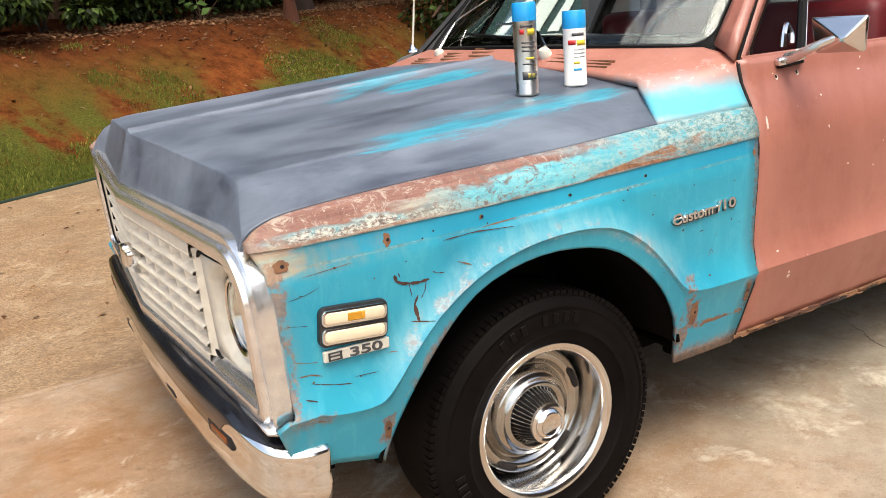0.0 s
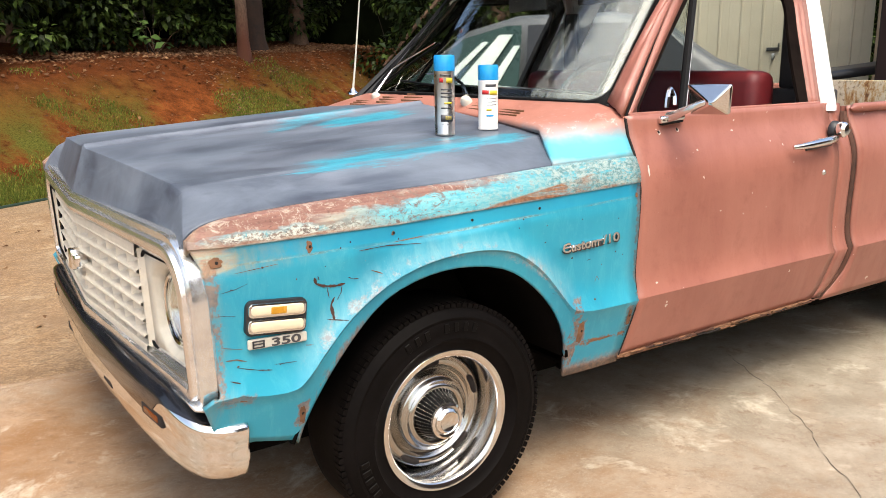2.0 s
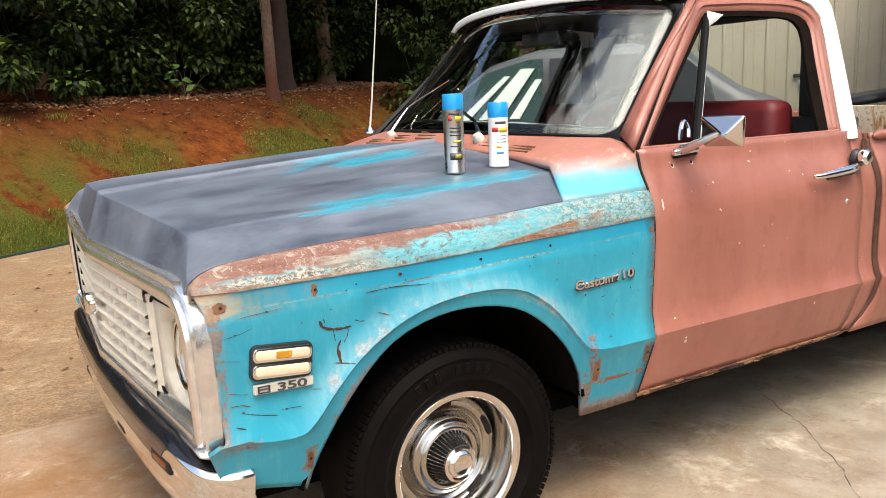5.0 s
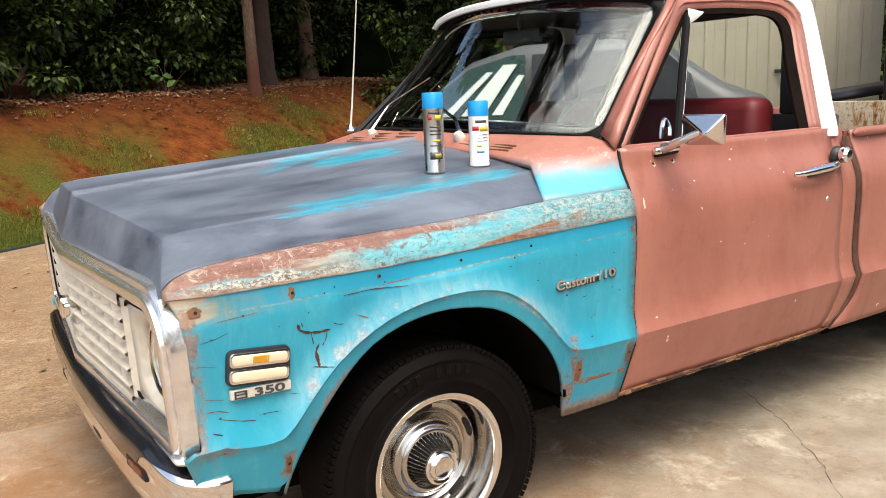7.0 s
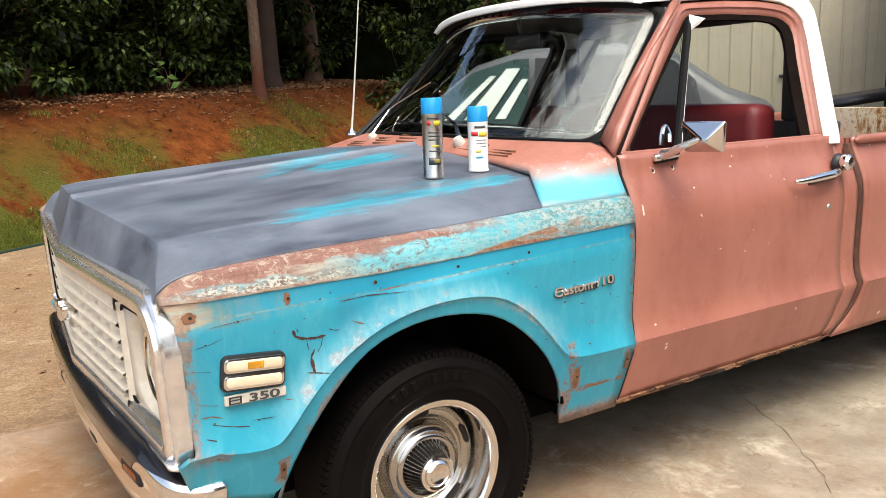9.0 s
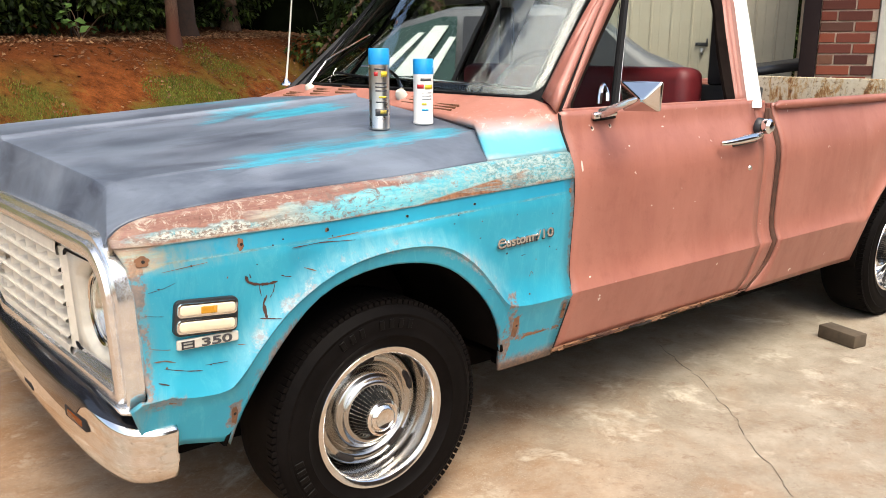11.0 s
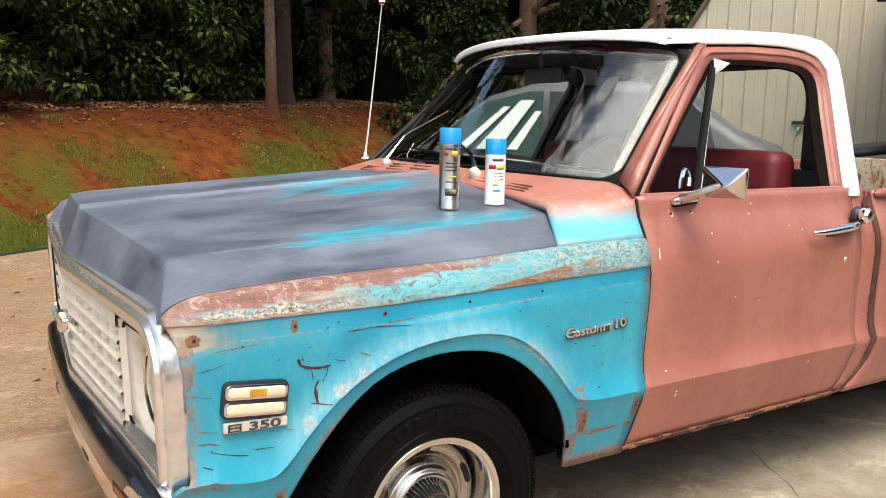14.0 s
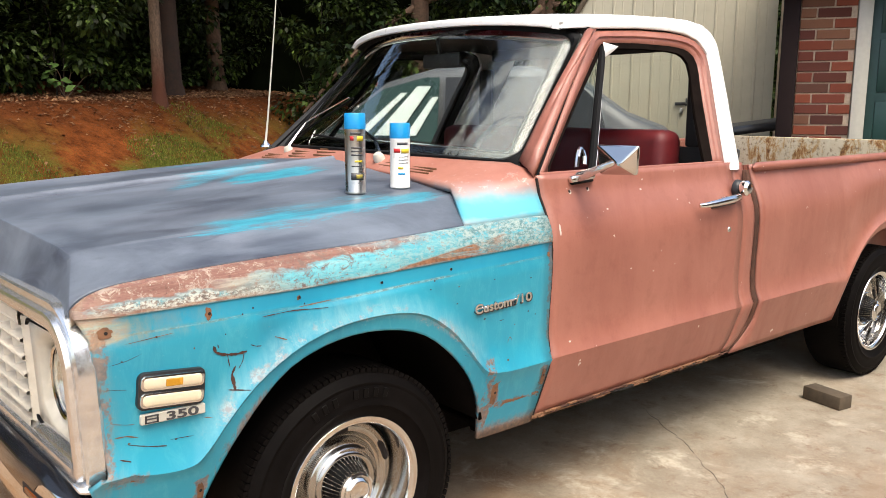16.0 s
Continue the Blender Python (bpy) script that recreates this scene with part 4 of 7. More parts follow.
def sweep(bm, path, prof, closed=True):
    """Profile (out, forward) swept along a path of (y, z) in the truck's front."""
    n = len(path)
    rings = []
    for i, (y, z) in enumerate(path):
        a, b = Vector(path[i - 1]), Vector(path[(i + 1) % n])
        d = (b - a).normalized()
        nrm = Vector((d.y, -d.x))
        ring = []
        for o, f in prof:
            yy, zz = y + nrm.x * o, z + nrm.y * o
            ring.append(bm.verts.new((face_x(yy, zz) - f, yy, zz)))
        rings.append(ring)
    m = len(prof)
    for i in range(n if closed else n - 1):
        a, b = rings[i], rings[(i + 1) % n]
        for k in range(m):
            l = (k + 1) % m
            bm.faces.new((a[k], a[l], b[l], b[k]))
    return bm


def rounded_loop(y0, y1, z0, z1, r, n=8, r2=None, split=12):
    r2 = r2 if r2 is not None else r
    out = []
    for cy, cz, a0, rr in ((y1 - r, z1 - r, 90, r), (y1 - r2, z0 + r2, 0, r2), (y0 + r2, z0 + r2, -90, r2), (y0 + r, z1 - r, -180, r)):
        for k in range(n + 1):
            a = radians(a0 - 90 * k / n)
            out.append((cy + rr * math.cos(a), cz + rr * math.sin(a)))
        nxt = {90: (y1, None), 0: (None, z0), -90: (y0, None), -180: (None, z1)}[a0]
        if nxt[0] is None:
            zz = nxt[1]
            ya, yb = (y1 - r2, y0 + r2) if a0 == 0 else (y0 + r, y1 - r)
            for k in range(1, split):
                out.append((ya + (yb - ya) * k / split, zz))
    return out


bm = bmesh.new()
sweep(bm, rounded_loop(-0.932, 0.932, 0.618, 0.948, 0.10, n=12, r2=0.03), [(-0.046, -0.03), (-0.046, 0.004), (-0.041, 0.009), (-0.024, 0.010), (-0.020, 0.020), (-0.004, 0.024), (0.010, 0.021), (0.015, 0.010), (0.030, 0.002), (0.038, -0.010), (0.040, -0.026), (0.040, -0.062), (-0.03, -0.05)])
surround = part("grille_surround", bm, M_DULL, truck, "scuffed bright alloy grille surround", smooth=32)
part("surround_slot", boxed((face_x(0.938, 0.80) - 0.0265, -0.953, 0.775), (face_x(0.938, 0.80) - 0.010, -0.930, 0.818), 0.003, 1), M_HOLE, surround, "dark slot in the surround's leg")

# headlight panels, lamps
for s in (-1, 1):
    bm = bmesh.new()
    loop = rounded_loop(0.604, 0.893, 0.650, 0.908, 0.03, n=3, split=4)
    ring_o = [bm.verts.new((face_x(y, z) - 0.006, s * y, z)) for y, z in loop]
    cen = (0.752, 0.778)
    rings = [ring_o]
    for rr, dx in ((0.124, -0.005), (0.119, -0.002), (0.110, 0.008), (0.099, 0.020)):
        ring = []
        for y, z in loop:
            a = math.atan2(z - cen[1], y - cen[0])
            yy, zz = cen[0] + rr * math.cos(a), cen[1] + rr * math.sin(a)
            ring.append(bm.verts.new((face_x(yy, zz) + dx, s * yy, zz)))
        rings.append(ring)
    for a, b in zip(rings, rings[1:]):
        for k in range(len(a)):
            l = (k + 1) % len(a)
            bm.faces.new((a[k], a[l], b[l], b[k]))
    panel = part("headlight_panel", bm, M_BEZEL, truck, "aged cream headlight bezel", smooth=30)
    thicken(panel, 0.006)
    bm = bmesh.new()
    edge_ = [(face_x(y, z) - 0.007, s * y, z) for y, z in rounded_loop(0.602, 0.895, 0.648, 0.910, 0.031, n=4, split=4)]
    tube(bm, edge_, 0.006, 6, closed=True)
    part("bezel_gasket", bm, M_SEAL, panel, "thin black gasket")
    m = Matrix.Translation((face_x(0.752, 0.778) + 0.018, s * 0.752, 0.778)) @ pose(0, 0, 0, 0, -90, 0)
    part("lamp", lathe(bmesh.new(), [(0, -0.052), (0.030, -0.046), (0.060, -0.026), (0.078, -0.004), (0.084, 0.004), (0.086, -0.004), (0.070, -0.035), (0.0, -0.062)], m, 36), M_RIM, panel, "bright reflector of the round headlight")
    part("bulb_shield", lathe(bmesh.new(), [(0, -0.005), (0.014, -0.008), (0.018, -0.020), (0.010, -0.045), (0, -0.046)], m, 20), M_RIMGREY, panel)
    lens_ = part("lens", lathe(bmesh.new(), [(0, 0.017), (0.03, 0.0155), (0.06, 0.010), (0.082, 0.003), (0.082, 0.0), (0.06, 0.006), (0.03, 0.0115), (0, 0.013)], m, 36), M_GLASS, panel, "domed clear headlight glass", smooth=60)
    lens_.visible_shadow = False
    part("retaining_ring", lathe(bmesh.new(), [(0.082, 0.008), (0.088, 0.011), (0.096, 0.006), (0.098, -0.012), (0.086, -0.012)], m, 36), M_RIM, panel)

# grille insert: egg-crate bars flaring towards a closed back
def bar(bm, p0, p1, w0, w1, d0, d1, up):
    """A tapered bar from p0 to p1 on the front, w0 wide at its front edge d0, w1 wide at its back d1."""
    rows = []
    for y, z in (p0, p1):
        x = face_x(y, z)
        dy, dz = (0, 1) if up else (1, 0)
        sec = [(d0, -w0), (d0 - 0.002, 0), (d0, w0), (d1, w1), (d1, -w1)]
        rows.append([(x + d, y + dy * w, z + dz * w) for d, w in sec + sec[:1]])
    grid(bm, rows)


for i in range(6):
    z = 0.676 + 0.0445 * i
    for s in (-1, 1):
        bm = bmesh.new()
        for ya, yb in ((0.0, 0.31), (0.31, 0.606)):
            bar(bm, (s * ya, z), (s * yb, z), 0.0042, 0.0155, -0.013, 0.022, True)
        part("grille_slat", bm, M_CREAM, truck, smooth=25)
for s in (-1, 1):
    for i in range(7):
        bm = bmesh.new()
        bar(bm, (s * (0.025 + 0.096 * i), 0.648), (s * (0.025 + 0.096 * i), 0.915), 0.0025, 0.026, -0.004, 0.022, False)
        part("grille_upright", bm, M_CREAM, truck, smooth=25)
    bm = bmesh.new()
    for z, hw in ((0.912, 0.016), (0.642, 0.010)):
        bar(bm, (0.0, z), (s * 0.606, z), hw, hw + 0.004, -0.012, 0.022, True)
    part("grille_frame", bm, M_CREAM, truck, smooth=25)
bm = bmesh.new()
rows = [[(face_x(y, z) + 0.021, y, z) for y in (-0.64, -0.3, 0, 0.3, 0.64)] for z in (0.63, 0.93)]
grid(bm, rows)
thicken(part("grille_backing", bm, M_CREAM, truck), 0.006)
# emblem: plain cross-shaped bow in the grille's middle
bm = bmesh.new()
box(bm, (-0.785, -0.055, 0.762), (-0.745, 0.055, 0.800), 0.006)
box(bm, (-0.79, -0.022, 0.748), (-0.745, 0.022, 0.814), 0.006)
part("emblem", bm, M_CHROME, truck, "small chrome emblem")


# bumper
def bumper():
    bm = bmesh.new()
    plan = smooth_path([(-0.780, 0.0), (-0.778, -0.30), (-0.770, -0.60), (-0.752, -0.82), (-0.718, -0.935), (-0.655, -0.980), (-0.595, -0.985)], 5)
    full = [Vector((p.x + 0.03 * abs(p.y), -p.y)) for p in reversed(plan[1:])] + plan
    prof = [(0.055, 0.598), (0.02, 0.597), (0.004, 0.585), (0.0, 0.572), (0.006, 0.52), (0.010, 0.50), (0.004, 0.48), (0.012, 0.43), (0.03, 0.40), (0.055, 0.382)]
    rows = []
    n = len(full)
    for i, p in enumerate(full):
        a, b = full[max(0, i - 1)], full[min(n - 1, i + 1)]
        d = (b - a).normalized()
        nrm = Vector((-d.y, d.x))
        if nrm.x < 0 and abs(p.y) < 0.9:
            nrm = -nrm
        if abs(p.y) >= 0.9:
            nrm = Vector((abs(nrm.x), -math.copysign(abs(nrm.y), p.y)))
        f = max(0, (abs(p.y) - 0.8) / 0.185)
        rows.append([(p.x + nrm.x * o, p.y + nrm.y * o, z - 0.055 * f * (z - 0.38) / 0.22 if z > 0.45 else z) for o, z in prof])
    grid(bm, rows)
    thicken(part("bumper", bm, M_CHROME, truck, "dented chrome front bumper", smooth=60), 0.006)
    # dark reflection on the chrome's upper face, laid on as a near-black strip
    bm = bmesh.new()
    lip = []
    for r in rows:
        y0 = r[0][1]
        if y0 < -0.93:
            continue
        keep = 5 * (1 - 0.75 * max(0.0, min(1.0, (-y0 - 0.66) / 0.26)))
        line = []
        for k in range(6):
            t = keep * k / 5
            i = min(4, int(t))
            q = Vector(r[i]).lerp(Vector(r[i + 1]), t - i)
            line.append((q.x - 0.002, q.y - 0.001, q.z + 0.002))
        lip.append(line)
    grid(bm, lip)
    part("bumper_lip", bm, M_DARKREFLECT, truck, "dark reflection painted along the chrome bumper's top", smooth=60)
    for s in (-1, 1):
        turn = Matrix.Translation((-0.753 + (0.022 if s > 0 else 0), s * 0.735, 0.515)) @ pose(0, 0, 0, 0, 0, -s * 5)
        sl = boxed((-0.006, -0.070, -0.018), (0.010, 0.070, 0.018), 0.006, 2)
        bmesh.ops.transform(sl, matrix=turn, verts=sl.verts)
        sl = part("turn_signal", sl, M_HOLE, truck, "amber turn signal set in a dark slot")
        ln = boxed((-0.009, -0.048, -0.009), (0.004, 0.048, 0.009), 0.004, 2)
        bmesh.ops.transform(ln, matrix=turn, verts=ln.verts)
        part("signal_lens", ln, M_SIGNAL, sl)
        part("slot_void", boxed((-0.773 + (0.009 if s > 0 else 0), s * 0.30 - 0.050, 0.455), (-0.755, s * 0.30 + 0.050, 0.485), 0.004, 1), M_HOLE, truck, "dark empty slot")
    bm = bmesh.new()
    rows = [[(face_x(y, 0.6) + dx, y, z) for y in (-0.96, -0.9, -0.5, 0, 0.5, 0.9, 0.96)] for dx, z in ((-0.02, 0.598), (0.0, 0.59), (0.10, 0.585))]
    grid(bm, rows)
    thicken(part("valance", bm, M_DULL, truck, "dull bright strip under the grille", smooth=60), 0.008)


bumper()


# wheels
def wheel(x, s, label):
    base = Matrix.Translation((x, s * 0.835, HUB)) @ pose(0, 0, 0, 90 if s < 0 else -90, 0, 0)
    W = 0.115
    half = [(0.340, W - 0.026), (0.331, W - 0.011), (0.318, W + 0.002), (0.310, W + 0.0055), (0.3075, W + 0.0085), (0.302, W + 0.0090), (0.299, W + 0.0072), (0.286, W + 0.0105), (0.268, W + 0.0115), (0.253, W + 0.0105), (0.250, W + 0.0125), (0.246, W + 0.0125), (0.243, W + 0.0085), (0.230, W + 0.003), (0.20, W - 0.01)]
    prof = [(r, -h) for r, h in reversed(half)] + [(TYRE - 0.001, -0.07), (TYRE, -0.03), (TYRE, 0.03), (TYRE - 0.001, 0.07)] + half
    ty = part("wheel", lathe(bmesh.new(), prof, base, 72), M_RUBBER, truck, label, smooth=40)
    for k in range(108 if s < 0 else 0):
        a = 2 * math.pi * (k + 0.5) / 108
        for side, h in ((0, 0.085), (1, -0.085)):
            bm = bmesh.new()
            box(bm, (0.330, -0.0074, h - 0.030), (0.3430, 0.0074, h + 0.022), 0.0)
            bmesh.ops.transform(bm, matrix=base @ pose(0, 0, 0, 0, 0, math.degrees(a)), verts=bm.verts)
            if side == 0:
                part("tread_block", bm, M_RUBBER, ty, smooth=0)
            else:
                bm.free()
    # rim: trim ring, barrel, slotted disc
    rim = part("rim", lathe(bmesh.new(), [(0.176, -0.10), (0.180, 0.02), (0.183, 0.06), (0.186, 0.098), (0.189, 0.107), (0.193, 0.1115), (0.209, 0.1145), (0.2135, 0.109), (0.210, 0.09)], base, 72), M_RIM, ty, "polished steel trim ring", smooth=60)
    disc = [(0.178, 0.014), (0.172, 0.028), (0.166, 0.035), (0.150, 0.037), (0.140, 0.033), (0.136, 0.024), (0.128, 0.022), (0.122, 0.030), (0.116, 0.044), (0.110, 0.050), (0.103, 0.050), (0.097, 0.058), (0.090, 0.066), (0.082, 0.066), (0.075, 0.058), (0.068, 0.055), (0.0, 0.05)]
    part("disc", lathe(bmesh.new(), disc, base, 60), M_RIMGREY, ty, "silver slotted steel wheel", smooth=60)
    for k in range(5):
        a = 2 * math.pi * (k + 0.3) / 5
        bm = bmesh.new()
        outer, inner = [], []
        for j in range(7):
            t = a + radians(-12 + 24 * j / 6)
            w = 0.0095 if 0 < j < 6 else 0.005
            outer.append((math.cos(t) * (0.153 + w), math.sin(t) * (0.153 + w), 0.0385))
            inner.append((math.cos(t) * (0.153 - w), math.sin(t) * (0.153 - w), 0.0385))
        grid(bm, [outer, inner])
        bmesh.ops.transform(bm, matrix=base, verts=bm.verts)
        thicken(part("slot", bm, M_HOLE, ty, "dark wheel slot"), 0.004, 0)
    part("cap_skirt", lathe(bmesh.new(), [(0.070, 0.05), (0.064, 0.075), (0.050, 0.110)], base, 40), M_SEAL, ty, "ribbed dark cap skirt")
    for k in range(36):
        a = 2 * math.pi * k / 36
        bm = bmesh.new()
        tube(bm, [base @ Vector((r * math.cos(a), r * math.sin(a), h)) for r, h in ((0.0705, 0.054), (0.0645, 0.077), (0.0505, 0.108))], 0.0012, 5)
        part("rib", bm, M_RIMGREY, ty, smooth=60)
    part("cap", lathe(bmesh.new(), [(0.052, 0.106), (0.053, 0.116), (0.046, 0.120), (0.040, 0.117), (0.037, 0.122), (0.030, 0.126), (0.026, 0.122), (0.0, 0.124)], base, 40), M_RIM, ty, "bright derby centre cap", smooth=50)


wheel(0, -1, "front wheel with black tyre and polished slotted rim")
wheel(WB, -1, "rear wheel with black tyre and polished slotted rim")
wheel(0, 1, "")
wheel(WB, 1, "")


# doors, cab
def glass_y(z):
    return -0.89 + 0.42 * (z - 1.2)


DOOR_F = ((0.41, 0.697), (0.45, 0.705), (0.61, 0.725), (0.85, 0.736), (0.97, 0.737), (1.08, 0.735), (1.20, 0.728))
BED_F = ((0.40, 1.875), (0.464, 1.945), (0.529, 1.990), (0.60, 1.995), (1.2, 1.990))
DOOR_R = ((0.41, 1.79), (0.47, 1.83), (0.60, 1.85), (1.2, 1.85))


def door(sign):
    bm = bmesh.new()
    rows = []
    zs = [0.415 + (0.617 - 0.415) * k / 8 for k in range(9)] + [0.617 + (0.991 - 0.617) * (k / 20) ** 1.3 for k in range(1, 21)] + [0.993 + (1.20 - 0.993) * k / 12 for k in range(13)]
    for j in range(25):
        u = j / 24
        rows.append([(lerp_table(DOOR_F, z) + (lerp_table(DOOR_R, z) - lerp_table(DOOR_F, z)) * u, door_y(1.2, z) * -sign, z) for z in zs])
    grid(bm, rows)
    d = part("door", bm, M_PINK, truck, "faded pink primer door with small paint chips" if sign < 0 else "", smooth=24)
    thicken(d, 0.03, 1.0 if sign > 0 else -1.0)
    # window frame
    outer = [(0.728, 1.19), (0.76, 1.215), (0.99, 1.445), (1.205, 1.668), (1.235, 1.692), (1.50, 1.710), (1.70, 1.714), (1.82, 1.706), (1.893, 1.684), (1.930, 1.637), (1.922, 1.575), (1.898, 1.49), (1.868, 1.385), (1.838, 1.275), (1.815, 1.19)]
    inner = [(0.80, 1.19), (0.805, 1.215), (1.03, 1.43), (1.25, 1.633), (1.28, 1.652), (1.50, 1.662), (1.70, 1.662), (1.79, 1.656), (1.843, 1.640), (1.864, 1.612), (1.856, 1.565), (1.830, 1.485), (1.805, 1.385), (1.778, 1.275), (1.758, 1.19)]
    outer, inner = resample([(a, b, 0) for a, b in outer], 50), resample([(a, b, 0) for a, b in inner], 50)
    bm = bmesh.new()
    rows = []
    for o, i in zip(outer, inner):
        y = lambda p, e: (glass_y(p.y) + e) * -sign
        m = o.lerp(i, 0.45)
        rows.append([(o.x, y(o, 0.0), o.y), (m.x, y(m, 0.0), m.y), (m.lerp(i, 0.2).x, y(m, 0.008), m.lerp(i, 0.2).y), (i.x, y(i, 0.012), i.y)])
    grid(bm, rows)
    # the far frame is dark grey, its shaded inside put into the colour
    thicken(part("window_frame", bm, M_PINK if sign < 0 else M_GREYIN, d, "window frame with worn edges, pink near, shade-dark grey far", smooth=30), 0.045, 1.0 if sign > 0 else -1.0)
    # black channel inside the frame
    bm = bmesh.new()
    rows = []
    inn2 = resample([(a, b, 0) for a, b in [(0.818, 1.205), (0.828, 1.222), (1.05, 1.43), (1.262, 1.617), (1.29, 1.632), (1.50, 1.641), (1.68, 1.641), (1.750, 1.635), (1.790, 1.619), (1.803, 1.592), (1.796, 1.550), (1.770, 1.475), (1.742, 1.385), (1.718, 1.275), (1.704, 1.19)]], 50)
    if sign > 0:
        inn2 = [p.lerp(Vector((1.40, 1.40, 0)), 0.03) for p in inner]
    for o, i in zip(inner, inn2):
        rows.append([(o.x, (glass_y(o.y) + 0.014) * -sign, o.y), (i.x, (glass_y(i.y) + 0.016) * -sign, i.y)])
    grid(bm, rows)
    thicken(part("window_channel", bm, M_CHANNEL, d, smooth=0), 0.012, 1.0 if sign > 0 else -1.0)
    # vent window divider
    bm = bmesh.new()
    tube(bm, [(1.024, (glass_y(1.195) + 0.000) * -sign, 1.195), (1.279, (glass_y(1.64) + 0.000) * -sign, 1.64)], 0.0030, 8)
    part("vent_divider", bm, M_ALU, d)
    if sign < 0:
        bm = bmesh.new()
        tube(bm, smooth_path([(0.955, glass_y(1.215) + 0.016, 1.215), (0.962, glass_y(1.25) + 0.004, 1.25), (0.985, glass_y(1.275) + 0.004, 1.275), (0.998, glass_y(1.25) + 0.008, 1.25), (0.992, glass_y(1.22) + 0.014, 1.222)], 4), 0.009, 8)
        part("vent_latch", bm, M_CHROME, d, "small chrome vent latch")
    bm = bmesh.new()
    tube(bm, [(1.012, (glass_y(1.195) + 0.008) * -sign, 1.195), (1.267, (glass_y(1.63) + 0.008) * -sign, 1.63)], 0.014, 8)
    part("vent_seal", bm, M_SEAL, d)
    g = bmesh.new()
    tri = [(0.815, 1.20), (1.0, 1.20), (1.25, 1.625), (1.03, 1.43)]
    g.faces.new([g.verts.new((x, (glass_y(z) + 0.02) * -sign, z)) for x, z in tri])
    gl = part("vent_pane", g, M_VENT, d, "", smooth=0)
    thicken(gl, 0.004)
    gl.visible_shadow = False
    # belt strip
    bm = bmesh.new()
    tube(bm, [(0.745, (glass_y(1.2) - 0.002) * -sign, 1.198), (1.80, (glass_y(1.2) - 0.002) * -sign, 1.198)], 0.010, 8)
    part("belt_strip", bm, M_PINK, d)
    return d


for s in (-1, 1):
    # dark tube standing in for the shade in the gap before the door
    bm = bmesh.new()
    tube(bm, [(lerp_table(DOOR_F, z) - 0.003, s * (-door_y(1.2, z) - 0.0015), z) for z in [0.42 + 0.055 * k for k in range(15)]], 0.0055, 6)
    part("door_gap_seal", bm, M_HOLE, truck)
door_l = door(-1)
door_r = door(1)


def cab():
    # pillars behind the doors and cab corners, in body colour below the belt
    for s in (-1, 1):
        bm = bmesh.new()
        zs = [0.42 + (0.617 - 0.42) * k / 8 for k in range(9)] + [0.617 + (0.991 - 0.617) * (k / 20) ** 1.3 for k in range(1, 21)] + [0.993 + (1.195 - 0.993) * k / 12 for k in range(13)]
        rows = [[(lerp_table(DOOR_R, z) + 0.006 + (lerp_table(((0.41, 1.865), (0.47, 1.925), (0.53, 1.955), (0.60, 1.962), (1.0, 1.960), (1.2, 1.950)), z) - lerp_table(DOOR_R, z)) * u, door_y(1.2, z) * -s + (0.03 * s * -u ** 10), z) for z in zs] for u in (0, 0.3, 0.6, 0.85, 0.95, 1.0)]
        grid(bm, rows)
        thicken(part("cab_corner", bm, M_PINK, truck, smooth=50), 0.02, 1.0 if s > 0 else -1.0)
        # rusty joint between cab and bed
        bm = bmesh.new()
        tube(bm, [(lerp_table(BED_F, z) - 0.012, s * (-door_y(1.2, z) - 0.020), z) for z in [0.41 + 0.03 * k for k in range(26)]], 0.016, 8)
        part("joint_strip", bm, M_JOINT, truck, "rusty brown joint behind the cab", smooth=60)
        # rocker
        bm = bmesh.new()
        tube(bm, [(0.69, s * 0.930, 0.412), (1.80, s * 0.930, 0.412)], 0.011, 10)
        part("rocker", bm, M_RUST, truck, "rusted rocker panel")
        # A pillar
        bm = bmesh.new()
        lo = [(0.772, 0.800, 1.222), (0.765, 0.822, 1.218), (0.752, 0.845, 1.211), (0.735, 0.866, 1.200), (0.728, 0.892, 1.185)]
        hi = [(1.168, 0.697, 1.684), (1.182, 0.698, 1.686), (1.196, 0.695, 1.676), (1.205, 0.694, 1.680), (1.216, 0.694, 1.682)]
        rows = [[tuple(a + (b - a) * k / 8 for a, b in zip(p, q)) for p, q in zip(lo, hi)] for k in range(9)]
        rows = [[(x, y * s, z) for x, y, z in r] for r in rows]
        grid(bm, rows)
        # the far pillar takes dark grey in place of shaded pink
        thicken(part("windshield_pillar", bm, M_PINK if s < 0 else M_GREYIN, truck, smooth=24), 0.03, -1.0 if s > 0 else 1.0)
        # dark tube in place of the shaded gap between pillar and door frame
        bm = bmesh.new()
        tube(bm, [(0.727, s * 0.893, 1.10), (0.729, s * 0.897, 1.19), (0.975, s * (-glass_y(1.44) + 0.001), 1.444), (1.222, s * (-glass_y(1.69) - 0.001), 1.688)], 0.0045, 6)
        part("door_gap_seal", bm, M_SEAL, truck)
    # roof
    bm = bmesh.new()
    rows = []
    for i in range(25):
        u = i / 24
        row = []
        for j in range(25):
            v = -1 + 2 * j / 24
            x0 = 0.945 + 0.13 * v * v
            x1 = 2.045 - 0.025 * v * v
            x = x0 + (x1 - x0) * u
            w = 0.662
            y = v * w
            z = 1.808 - 0.032 * abs(v) ** 2.8 - 0.055 * (1 - u) ** 3.0 - 0.02 * max(0, u - 0.75) / 0.25
            if abs(v) == 1:      # the side edge folds down into the drip rail
                z -= 0.022 * min(1.0, 0.25 + 10 * u)
            row.append((x, y, z))
        rows.append(row)
    drop = [0.029 for p in rows[0]]
